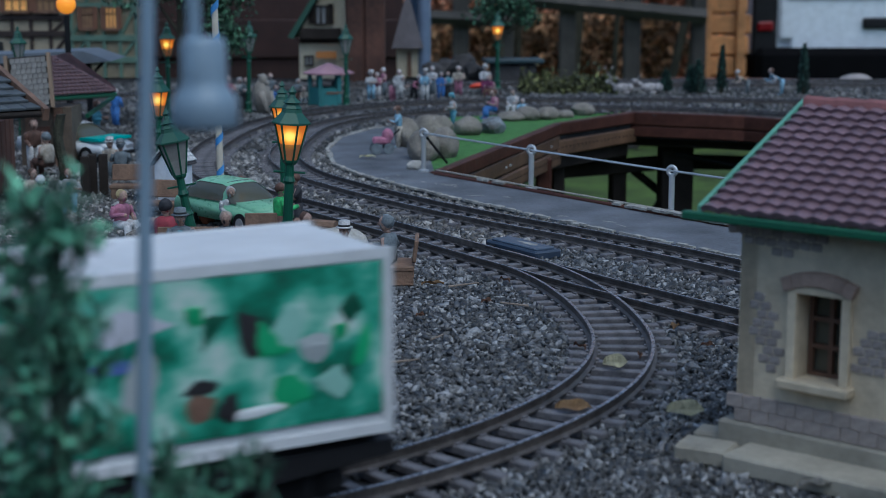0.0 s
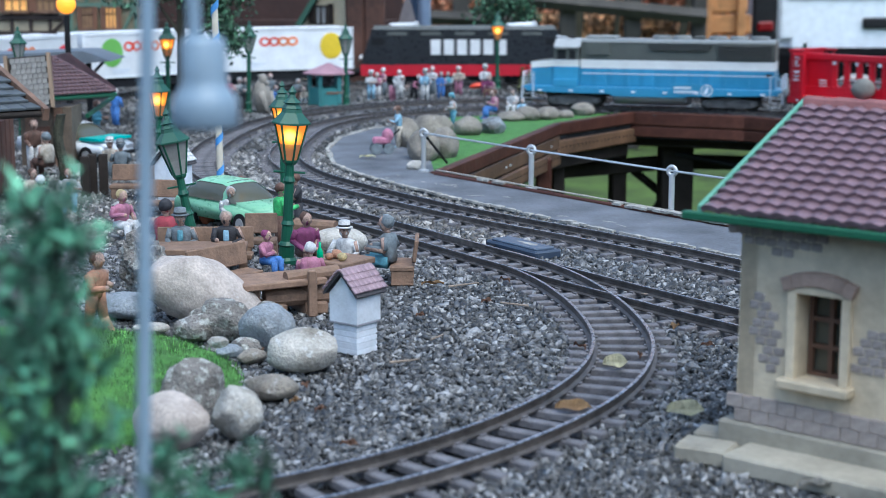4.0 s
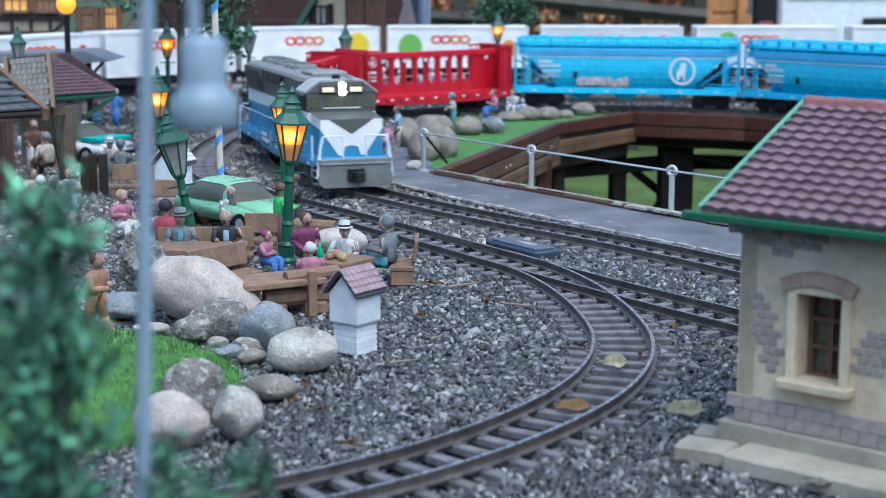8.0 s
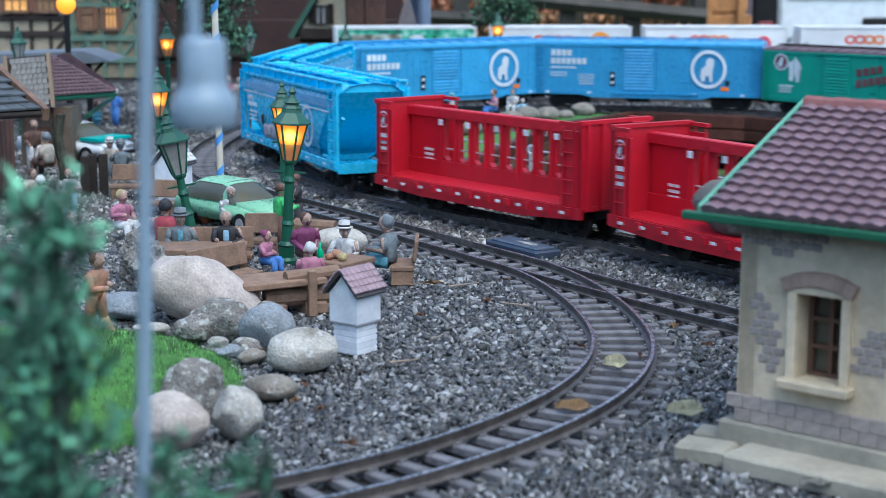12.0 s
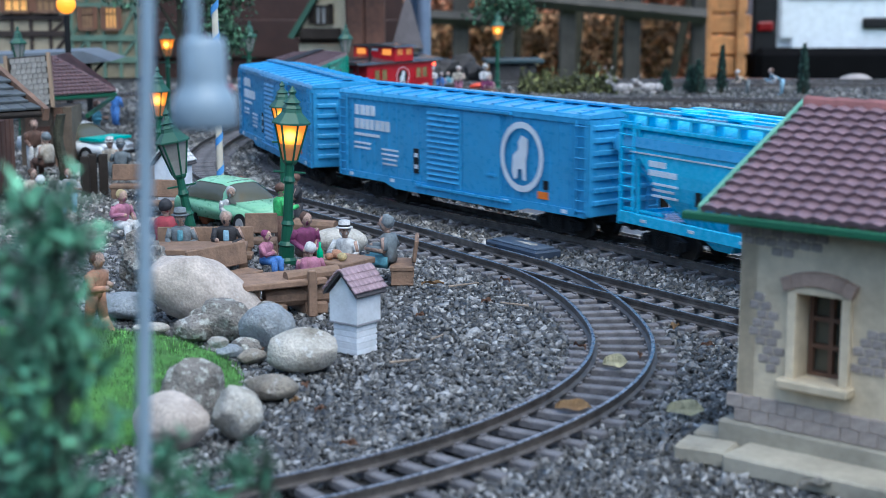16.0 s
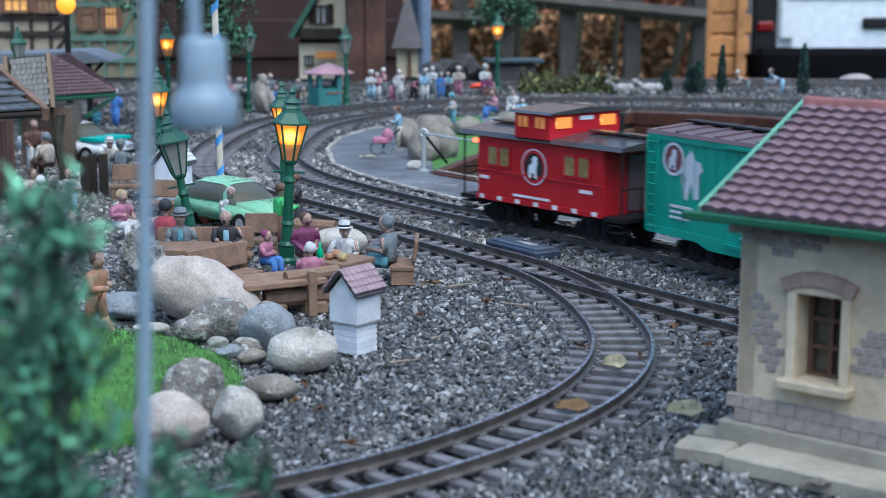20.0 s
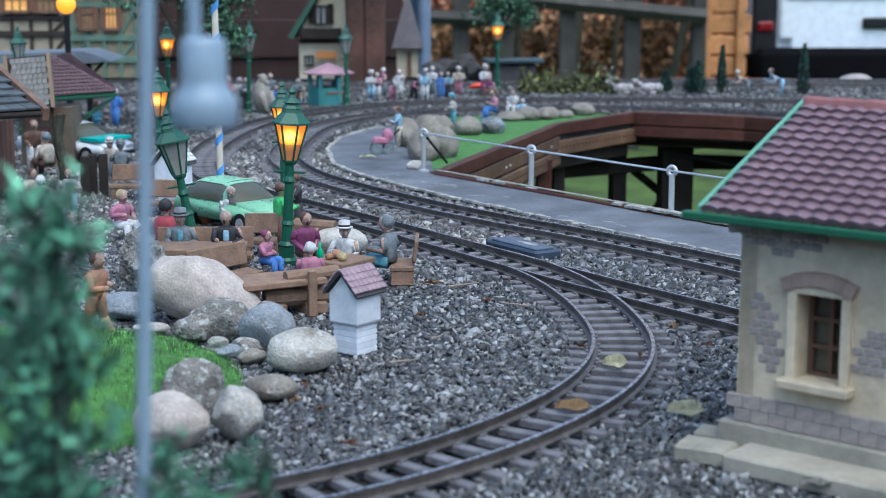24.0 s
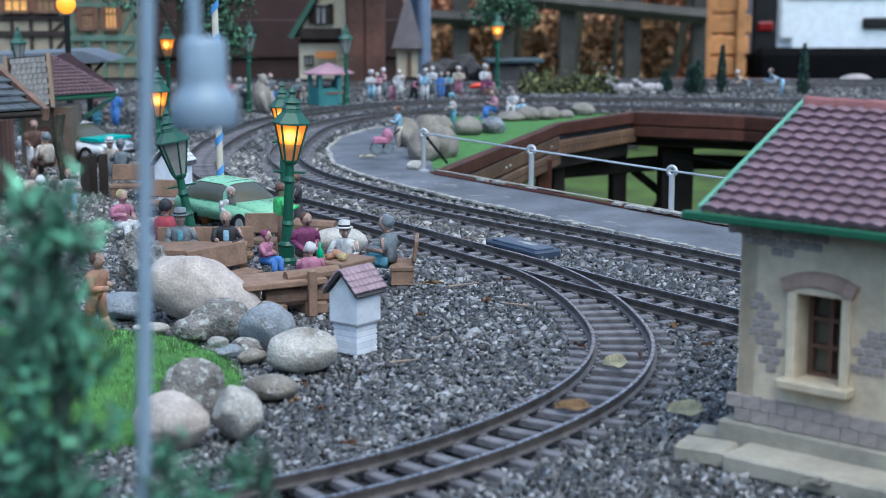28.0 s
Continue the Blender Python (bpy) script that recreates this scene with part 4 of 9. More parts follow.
# railing
rl = thing("railing", I4, "galvanised post-and-wire railing along the walkway", "railing")
POSTS = [(-0.029, 2.364, 0.0614), (0.122, 2.171, 0.0582), (0.285, 1.955, 0.0569), (0.52, 1.62, 0.06)]
for x, y, z in POSTS:
    bm = B()
    tube(bm, (x, y, 0.001), (x, y, z - 0.004), 0.0037, None, 12)
    lathe(bm, [(0.008, 0), (0.008, 0.003), (0.0055, 0.004)], 12, (x, y, 0.003))
    po = part("post", bm, GALV, rl)
    bm = B()
    # an eye that the wire runs through
    vs = [[bm.verts.new((x + 0.002 * math.sin(b_) * 1.1, y + (0.0054 + 0.0026 * math.cos(b_)) * math.cos(a_), z + (0.0054 + 0.0026 * math.cos(b_)) * math.sin(a_))) for b_ in (j * math.pi / 4 for j in range(8))] for a_ in (i * math.pi / 8 for i in range(16))]
    for i in range(16):
        for j in range(8):
            bm.faces.new((vs[i][j], vs[i][(j + 1) % 8], vs[(i + 1) % 16][(j + 1) % 8], vs[(i + 1) % 16][j]))
    bmesh.ops.rotate(bm, verts=bm.verts[:], cent=(x, y, z), matrix=Matrix.Rotation(radians(62), 3, "Z"))
    part("eye_ring", bm, GALV, po, "", True)
for a, b in zip(POSTS, POSTS[1:]):
    bm = B()
    tube(bm, a, b, 0.0014, None, 8)
    part("wire", bm, GALV, rl)
# thin tube added to draw the pale lip of the deck edge
part("ground_wire", tube(B(), (-0.01, 2.336, 0.0095), (0.745, 1.304, 0.0095), 0.0012, None, 6), mat("pale_deck_lip", (0.5, 0.46, 0.4), 0.8, var=0.3, scale=90, bump=0.4), rl)
bm = B()
tube(bm, POSTS[0], (POSTS[0][0] + 0.035, POSTS[0][1] + 0.04, 0.012), 0.0022, None, 6)
part("brace", bm, BLACK, rl)

# rocks along the turf
ROCKS = {"pale": stone_mat("pale_granite", (0.5, 0.47, 0.42), (0.22, 0.2, 0.16), (0.62, 0.62, 0.6), 0.3), "sand": stone_mat("sandy_boulder", (0.53, 0.46, 0.41), (0.42, 0.35, 0.3), (0.52, 0.48, 0.44), 0.1, 0.25), "grey": stone_mat("grey_rock", (0.28, 0.31, 0.34), (0.12, 0.11, 0.1), (0.36, 0.38, 0.4), 0.3), "tan": stone_mat("tan_rock", (0.27, 0.24, 0.2), (0.14, 0.12, 0.1), (0.38, 0.36, 0.33), 0.3), "lichen": stone_mat("lichen_rock", (0.24, 0.22, 0.2), (0.07, 0.06, 0.045), (0.5, 0.5, 0.46), 1.0, 1.0)}


def rock(x, y, rx, ry, rz, seed, kind="pale", sink=0.25, rough=0.16, label=""):
    names = {"pale": "pale weathered field stone", "sand": "sandy pale boulder", "grey": "grey field stone with darker patches", "tan": "tan rounded field stone", "lichen": "rough stone mottled with lichen"}
    bm = B()
    ball(bm, (0, 0, 0), (rx, ry, rz), 4, rough, seed)
    single("rock", bm, ROCKS[kind], pose(x, y, rz * (1 - sink), 0, 0, seed * 37 % 60 - 30), label or names[kind] + " lying on the ground", "rock", "field stones", smooth=True)


rock(-0.031, 2.526, 0.026, 0.034, 0.03, 1, "tan")
rock(0.001, 2.564, 0.026, 0.03, 0.028, 2, "tan")
rock(-0.042, 2.398, 0.014, 0.012, 0.01, 3, "pale")
rock(-0.062, 2.710, 0.022, 0.03, 0.03, 4, "tan")
rock(-0.019, 2.772, 0.04, 0.04, 0.032, 5, "tan")
rock(0.046, 2.913, 0.028, 0.03, 0.02, 6, "tan")
rock(0.093, 2.943, 0.024, 0.03, 0.019, 7, "grey")
rock(0.173, 3.195, 0.026, 0.03, 0.017, 8, "tan")
rock(0.212, 3.219, 0.026, 0.03, 0.015, 9, "tan")
rock(0.250, 3.243, 0.02, 0.02, 0.01, 10, "tan")
rock(0.291, 3.305, 0.026, 0.03, 0.016, 11, "tan")
rock(0.138, 3.183, 0.03, 0.03, 0.012, 12, "tan")

# switch machine
sw = thing("switch_machine", pose(0.087, 1.701, 0, 0, 0, -57), "flat blue-black switch machine box beside the turnout", "switch machine")
part("case", box(B(), (0, 0, 0.004), (0.096, 0.034, 0.010), bevel=0.002), plain("blue_black_plastic", (0.035, 0.05, 0.08), 0.45), sw)
part("cover", box(B(), (0.0, 0, 0.0098), (0.082, 0.026, 0.003), bevel=0.001), plain("slate_blue_plastic", (0.09, 0.12, 0.17), 0.4), sw)
bm = B()
ball(bm, (0.012, 0.002, 0.0113), (0.026, 0.0075, 0.0007), 3, 0.6, 3)
part("paint_splash", bm, RIM, sw, "pale splash of paint")
part("throw_bar", box(B(), (-0.03, -0.03, 0.004), (0.006, 0.05, 0.003)), BLACK, sw)

# fallen leaves
LEAFY1 = mat("yellow_leaf", (0.7, 0.66, 0.45), 0.8, var=0.35, scale=90, bump=0.4)
LEAFY2 = mat("brown_leaf", (0.38, 0.24, 0.12), 0.8, var=0.4, scale=90, bump=0.4)


def leaf(x, y, z, length, wide, turn, material, label, tilt=0):
    bm = B()
    n = 8
    rows = []
    for i in range(n + 1):
        u = i / n
        w = wide * math.sin(math.pi * min(1, u * 0.96 + 0.03)) ** 0.7
        rows.append([bm.verts.new((length * (u - 0.5), s * w / 2, 0.0025 * math.sin(3 * u) + abs(s) * 0.002 + 0.0012 * math.sin(9 * u + s))) for s in (-1, 0, 1)])
    for a, b in zip(rows, rows[1:]):
        for i in (0, 1):
            bm.faces.new((a[i], b[i], b[i + 1], a[i + 1]))
    bmesh.ops.solidify(bm, geom=bm.faces[:], thickness=0.0004)
    single("fallen_leaf", bm, material, pose(x, y, z, tilt, 0, turn), label, "leaf", "fallen leaves")


leaf(0.132, 1.180, 0.0075, 0.019, 0.014, 5, LEAFY1, "pale yellow fallen leaf between the rails", 35)
leaf(0.090, 1.059, 0.0065, 0.025, 0.011, -3, LEAFY2, "curled brown fallen leaf between the rails", 30)
leaf(0.168, 1.060, 0.004, 0.026, 0.016, -5, LEAFY1, "pale yellow-green fallen leaf on the ballast", 28)
leaf(-0.010, 1.499, 0.004, 0.022, 0.005, 0, LEAFY2, "thin brown fallen leaf on the ballast")
leaf(-0.121, 2.518, 0.006, 0.026, 0.014, 10, LEAFY1, "pale fallen leaf on the walkway")
leaf(-0.104, 1.076, 0.005, 0.01, 0.005, 40, LEAFY2, "small brown fallen leaf on the ballast")
leaf(0.197, 1.310, 0.005, 0.014, 0.008, 70, LEAFY2, "small brown fallen leaf on the ballast")
leaf(0.219, 0.894, 0.005, 0.02, 0.012, 0, RIM, "pale bleached leaf on the ballast")

LITTER = mat("dry_leaf_scrap", (0.24, 0.13, 0.085), 0.85, var=0.5, scale=90, bump=0.4)
TWIG = mat("grey_twig", (0.3, 0.24, 0.19), 0.9, var=0.4, scale=90, bump=0.4)
lit_rng = random.Random(77)
for x, y in ((-0.139, 1.215), (-0.146, 1.232), (-0.13, 1.228), (-0.152, 1.212), (-0.118, 1.118), (-0.1, 1.125), (-0.085, 1.06), (0.04, 1.42), (0.06, 1.52), (-0.02, 1.36), (0.2, 1.37), (0.215, 1.25), (0.11, 1.245), (0.155, 1.215), (-0.06, 0.98), (0.03, 1.63)):
    leaf(x, y, 0.0035, lit_rng.uniform(0.008, 0.014), lit_rng.uniform(0.004, 0.007), lit_rng.uniform(0, 180), LITTER, "scrap of a dry brown leaf on the ballast", lit_rng.uniform(-25, 25))
for x, y in ((0.02, 1.5), (0.065, 1.41), (-0.03, 1.2), (0.09, 1.62), (-0.005, 1.28), (0.05, 1.9), (0.2, 1.45)):
    a = lit_rng.uniform(0, 3.14)
    d = lit_rng.uniform(0.008, 0.016)
    single("twig", tube(B(), (x - d * math.cos(a), y - d * math.sin(a), 0.004), (x + d * math.cos(a), y + d * math.sin(a), 0.0055), 0.0011, 0.0007, 6), TWIG, I4, "thin dry twig lying on the ballast", "twig", "fallen twigs")

# ---- the model village ----
SKIN = mat("painted_skin", (0.4, 0.27, 0.215), 0.6, var=0.55, scale=420, bump=0.3)
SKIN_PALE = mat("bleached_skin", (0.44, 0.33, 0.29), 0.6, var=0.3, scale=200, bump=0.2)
CLOTH = {k: mat("cloth_" + k, c, 0.7, var=0.5, scale=130, bump=0.4) for k, c in {"white": (0.6, 0.6, 0.6), "grey": (0.17, 0.2, 0.22), "black": (0.03, 0.03, 0.035), "red": (0.3, 0.04, 0.06), "pink": (0.42, 0.17, 0.25), "green": (0.08, 0.45, 0.13), "blue": (0.07, 0.19, 0.5), "teal": (0.12, 0.32, 0.4), "brown": (0.13, 0.07, 0.05), "purple": (0.2, 0.04, 0.12), "beige": (0.45, 0.4, 0.33), "lightblue": (0.3, 0.5, 0.65), "straw": (0.45, 0.36, 0.18), "tan": (0.45, 0.23, 0.14), "mint": (0.3, 0.45, 0.36)}.items()}


def fig(x, y, z, turn, how, top, low, hair, height=0.075, hat="", shirt=""):
    """A painted figurine in one mesh: standing, sitting or bending."""
    bm = B()
    k = height / 0.075 * (0.88 if y > 3.4 else 1.0)
    rs = random.Random(int(x * 9173 + y * 331))

    def paint(i, start):
        bm.faces.ensure_lookup_table()
        for f in bm.faces[start:]:
            f.material_index = i
    hip = 0.036
    n = 0
    if how == "stride":
        for s in (-1, 1):
            tube(bm, (s * 0.016, s * 0.005, 0), (s * 0.004, s * 0.005, 0.018), 0.0032, 0.0042, 7)
            tube(bm, (s * 0.004, s * 0.005, 0.018), (0, s * 0.004, hip + 0.003), 0.0042, 0.006, 7)
            box(bm, (s * 0.016 + 0.003, s * 0.005, 0.0015), (0.011, 0.005, 0.003), bevel=0.001)
    elif how == "sit":
        hip = 0.018
        for s in (-1, 1):
            tube(bm, (0, s * 0.006, hip), (0.02, s * 0.007, hip + 0.001), 0.0062, 0.005, 7)
            tube(bm, (0.02, s * 0.007, hip + 0.002), (0.021, s * 0.007, -0.002), 0.0048, 0.0035, 7)
            box(bm, (0.024, s * 0.007, -0.001), (0.012, 0.005, 0.004), bevel=0.001)
    else:
        for s in (-1, 1):
            tube(bm, (s * 0.003, s * 0.006, 0), (0, s * 0.005, hip + 0.003), 0.0038, 0.0062, 7)
            box(bm, (s * 0.003 + 0.003, s * 0.006, 0.0015), (0.011, 0.005, 0.003), bevel=0.001)
    paint(1, 0)
    n = len(bm.faces)
    lean = 0.028 if how == "bend" else 0.002
    sh = hip + (0.014 if how == "bend" else 0.023)
    rows = ((0.0078, 0.0), (0.0083, 0.3), (0.0098, 0.75), (0.0088, 0.95), (0.0045, 1.06))
    prev = None
    for r, u in rows:
        ring = [bm.verts.new((lean * u + r * 0.72 * math.cos(a), r * 1.2 * math.sin(a), hip + (sh - hip) * u)) for a in (i * math.pi / 5 for i in range(10))]
        if prev:
            for i in range(10):
                bm.faces.new((prev[i], prev[(i + 1) % 10], ring[(i + 1) % 10], ring[i]))
        else:
            bm.faces.new(ring)
        prev = ring
    bm.faces.new(prev)
    ends = []
    for s in (-1, 1):
        el = Vector((lean * 0.7 + rs.uniform(-0.004, 0.01), s * rs.uniform(0.012, 0.0165), sh - rs.uniform(0.011, 0.015)))
        hd = Vector((lean + rs.uniform(0.008, 0.019), s * rs.uniform(0.003, 0.011), sh - rs.uniform(0.01, 0.02)))
        tube(bm, (lean * 0.9, s * 0.0105, sh - 0.002), el, 0.0037, 0.0032, 6)
        tube(bm, el, hd, 0.0032, 0.0028, 6)
        ends.append(hd)
    paint(0, n)
    n = len(bm.faces)
    hx, hz = lean + 0.002, sh + 0.0095
    ball(bm, (hx, 0, hz), (0.0062, 0.0056, 0.0074), 2)
    tube(bm, (lean, 0, sh), (hx, 0, hz - 0.003), 0.003, None, 7)
    for hd in ends:
        ball(bm, hd, 0.0028, 1)
    ball(bm, (hx + 0.006, 0, hz - 0.0005), (0.0015, 0.0012, 0.0018), 1)
    paint(2, n)
    n = len(bm.faces)
    ball(bm, (hx - 0.0018, 0, hz + 0.0018), (0.0067, 0.0068, 0.0068), 2, 0.18, 3 + int(abs(x) * 900) % 7)
    if hat:
        lathe(bm, [(0.0092, 0.0), (0.0092, 0.001), (0.0068, 0.0016), (0.006, 0.0075), (0.003, 0.0085)], 14, (hx, 0, hz + 0.0032))
    paint(3, n)
    n = len(bm.faces)
    for s in (-1, 1):
        ball(bm, (hx + 0.0056, s * 0.0021, hz + 0.0012), (0.0005, 0.0008, 0.0004), 1)
    if hat:
        lathe(bm, [(0.0069, 0.0017), (0.0066, 0.0036)], 14, (hx, 0, hz + 0.0032))
    paint(4, n)
    n = len(bm.faces)
    if shirt:
        box(bm, (lean * 0.6 + 0.0064, 0, hip + (sh - hip) * 0.66), (0.003, 0.0062, 0.0125), pose(0, 0, 0, 0, -6, 0), bevel=0.0012)
    paint(5, n)
    for f in bm.faces:
        f.smooth = True
    bm.transform(Matrix.Diagonal((k, k, k, 1)))
    ob = part("figurine", bm, CLOTH[top])
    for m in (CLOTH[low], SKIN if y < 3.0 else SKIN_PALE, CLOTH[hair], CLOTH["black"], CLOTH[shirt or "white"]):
        ob.data.materials.append(m)
    ob.matrix_basis = pose(x, y, z, 0, 0, turn)
    doing = {"sit": "sitting", "stand": "standing", "bend": "stooping", "stride": "striding"}[how]
    tagged(ob, "small painted figurine %s, with %s top and %s" % (doing, top, ("%s hat" % hair) if hat else ("%s hair" % hair)), "figurine", "village figurines")
    return ob


# beer garden
BENCHWOOD = mat("garden_bench_wood", (0.24, 0.15, 0.1), 0.75, var=0.4, scale=60, bump=0.4)


def garden_table(x, y, turn, length=0.1, label="weathered brown wooden beer garden table"):
    t = thing("garden_table", pose(x, y, 0, 0, 0, turn), label, "table", "beer garden tables")
    part("tabletop", box(B(), (0, 0, 0.031), (length, 0.05, 0.006), bevel=0.001), BENCHWOOD, t)
    for s in (-1, 1):
        bm = B()
        box(bm, (s * length * 0.32, 0, 0.014), (0.008, 0.036, 0.028), bevel=0.001)
        part("trestle", bm, BENCHWOOD, t)
    part("stretcher", box(B(), (0, 0, 0.012), (length * 0.64, 0.006, 0.006)), BENCHWOOD, t)


def garden_bench(x, y, turn, length=0.1, back=True, label="weathered brown wooden bench with a backrest"):
    t = thing("garden_bench", pose(x, y, 0, 0, 0, turn), label if back else "weathered brown log bench without a backrest", "bench", "beer garden benches")
    if back:
        part("seat", box(B(), (0, 0, 0.017), (length, 0.024, 0.005), bevel=0.001), BENCHWOOD, t)
        part("backrest", box(B(), (0, 0.013, 0.034), (length, 0.004, 0.022), pose(0, 0, 0, -8, 0, 0), bevel=0.001), BENCHWOOD, t)
        for s in (-1, 1):
            part("leg", box(B(), (s * length * 0.4, 0, 0.0075), (0.008, 0.022, 0.015), bevel=0.001), BENCHWOOD, t)
    else:
        bm = B()
        tube(bm, (-length / 2, 0, 0.017), (length / 2, 0, 0.017), 0.0095, 0.0085, 10)
        part("log", bm, BENCHWOOD, t)
        if length > 0.055:
            part("back_log", tube(B(), (-length * 0.2, -0.006, 0.034), (length * 0.6, 0.002, 0.037), 0.0068, 0.006, 10), BENCHWOOD, t)
            part("back_post", box(B(), (length * 0.16, -0.014, 0.021), (0.008, 0.006, 0.042), bevel=0.001), BENCHWOOD, t)
        for s in (-1, 1):
            part("leg", box(B(), (s * length * 0.3, 0, 0.006), (0.014, 0.02, 0.012), bevel=0.002), BENCHWOOD, t)


garden_table(-0.150, 1.390, 28, 0.08)
garden_table(-0.256, 1.552, 3, 0.12)
garden_table(-0.099, 1.484, -35, 0.05)
garden_bench(-0.130, 1.390, 18, 0.062, False)
garden_bench(-0.206, 1.477, 50, 0.075)
garden_bench(-0.243, 1.587, 2, 0.098)
garden_bench(-0.04, 1.54, -90, 0.05, True, "small pale wooden bench with a backrest")
garden_bench(-0.144, 1.769, -20, 0.05, False)
garden_bench(-0.416, 2.106, 0, 0.06)
garden_bench(-0.352, 1.950, -12, 0.05)
garden_bench(-0.196, 1.678, 4, 0.035)
fig(-0.052, 1.535, 0.001, 165, "sit", "grey", "teal", "grey", 0.086)
fig(-0.096, 1.543, 0.004, 250, "sit", "white", "beige", "white", 0.07, "hat")
fig(-0.124, 1.454, 0.003, 100, "sit", "pink", "red", "white", 0.066)
fig(-0.141, 1.594, 0.003, -60, "sit", "purple", "brown", "brown", 0.076)
fig(-0.181, 1.725, 0.0, 30, "stand", "green", "brown", "brown", 0.072)
fig(-0.170, 1.831, 0.0, 200, "stand", "black", "black", "brown", 0.07)
fig(-0.179, 1.564, 0.003, -30, "sit", "pink", "blue", "purple", 0.058)
fig(-0.220, 1.585, 0.007, -85, "sit", "black", "grey", "beige", 0.074, "", "lightblue")
fig(-0.266, 1.585, 0.007, -88, "sit", "grey", "grey", "grey", 0.074, "hat", "teal")
fig(-0.292, 1.645, 0.0, 95, "sit", "red", "grey", "black", 0.086)
fig(-0.249, 1.839, 0.0, -80, "sit", "white", "grey", "white", 0.07)
fig(-0.285, 1.47, 0.0, 80, "sit", "black", "blue", "black", 0.07)
fig(-0.367, 1.781, 0.0, -40, "sit", "pink", "white", "straw", 0.075)
fig(-0.478, 2.006, 0.002, -80, "sit", "white", "lightblue", "brown", 0.068, "", "teal")
fig(-0.586, 2.338, 0.0, 150, "sit", "beige", "brown", "grey", 0.085)
fig(-0.617, 2.378, 0.0, -60, "stand", "brown", "white", "brown", 0.08)
fig(-0.526, 2.006, 0.0, -40, "sit", "beige", "brown", "brown", 0.07)
fig(-0.497, 1.932, 0.0, 60, "sit", "black", "grey", "white", 0.07)
fig(-0.471, 2.300, 0.002, 100, "sit", "grey", "black", "grey", 0.07, "hat")
fig(-0.493, 2.338, 0.002, -100, "sit", "beige", "grey", "white", 0.07, "hat")
fig(-0.640, 3.09, 0.0, 60, "stand", "blue", "blue", "white", 0.072)
fig(-0.595, 2.710, 0.0, 0, "stand", "teal", "grey", "brown", 0.08)
fig(-0.254, 1.987, 0.0, 150, "sit", "brown", "black", "brown", 0.06)
# bathing figurine by the pond
fig(-0.290, 1.294, 0.0, -30, "stride", "tan", "tan", "brown", 0.074)
# walkway: a nursemaid with a pram, a drummer, two who sit on the rocks
fig(-0.075, 2.693, 0.0035, 190, "stand", "lightblue", "beige", "brown", 0.07)
fig(0.019, 2.953, 0.012, 200, "stand", "white", "teal", "teal", 0.06, "hat")
fig(0.106, 3.219, 0.004, 200, "sit", "pink", "blue", "brown", 0.075)
fig(0.145, 3.268, 0.006, 250, "sit", "white", "white", "black", 0.068)
fig(0.162, 3.219, 0.004, 250, "sit", "lightblue", "white", "white", 0.05)
pr = thing("pram", pose(-0.101, 2.595, 0.0035, 0, 0, 10), "pink doll-size pram with grey wheels", "pram")
bm = B()
box(bm, (0, 0, 0.022), (0.03, 0.016, 0.012), bevel=0.003)
ball(bm, (0.01, 0, 0.03), (0.01, 0.009, 0.012), 2)
part("body", bm, CLOTH["pink"], pr)
part("handle", tube(B(), (0.014, 0, 0.026), (0.03, 0, 0.04), 0.0015, None, 6), BLACK, pr)
for sx in (-0.01, 0.011):
    for s in (-1, 1):
        part("wheel", lathe(B(), [(0.009, -0.001), (0.009, 0.001)], 14, (sx, s * 0.009, 0.009), pose(0, 0, 0, 90, 0, 0)), CLOTH["grey"], pr)
# spectators beyond the outer loop
fig(-0.168, 3.703, 0.0, -80, "stand", "white", "lightblue", "white", 0.075, "hat")
fig(-0.154, 3.719, 0.0, -100, "stand", "pink", "white", "white", 0.07)
fig(-0.140, 3.784, 0.0, 200, "stand", "pink", "grey", "white", 0.078)
fig(-0.118, 3.687, 0.0, -20, "bend", "white", "pink", "white", 0.075)
fig(-0.103, 3.751, 0.0, -90, "stand", "white", "white", "white", 0.075)
fig(-0.068, 3.719, 0.0, -60, "bend", "pink", "black", "white", 0.075)
fig(-0.042, 3.687, 0.0, -60, "stand", "lightblue", "white", "white", 0.08, "hat")
fig(-0.025, 3.817, 0.0, -110, "stand", "white", "grey", "white", 0.08)
fig(-0.005, 3.719, 0.0, -70, "stand", "blue", "blue", "grey", 0.072)
fig(0.012, 3.751, 0.0, -90, "stand", "teal", "black", "brown", 0.07)
fig(0.037, 3.817, 0.0, -90, "stand", "beige", "pink", "white", 0.08)
fig(0.102, 3.851, 0.0, -90, "stand", "white", "purple", "white", 0.08, "hat")
fig(0.113, 3.784, 0.0, -120, "sit", "purple", "brown", "brown", 0.075)
fig(-0.242, 3.625, 0.0, -90, "stand", "grey", "brown", "white", 0.075)
fig(-0.439, 3.424, 0.0, -80, "stand", "white", "grey", "white", 0.08)
fig(-0.426, 3.424, 0.0, -80, "stand", "grey", "black", "brown", 0.08)
fig(-0.383, 3.507, 0.0, -60, "stand", "grey", "grey", "brown", 0.085)
fig(-0.368, 3.479, 0.0, -60, "sit", "blue", "teal", "brown", 0.075)
fig(-0.326, 3.565, 0.0, -60, "stand", "grey", "brown", "white", 0.066)
fig(-0.311, 3.565, 0.0, -100, "sit", "beige", "grey", "white", 0.06)
fig(-0.453, 3.344, 0.0, -80, "stand", "red", "black", "brown", 0.08)
fig(0.739, 3.851, 0.0, 190, "bend", "beige", "grey", "white", 0.078)
fig(0.823, 3.851, 0.0, 185, "bend", "lightblue", "lightblue", "brown", 0.082)
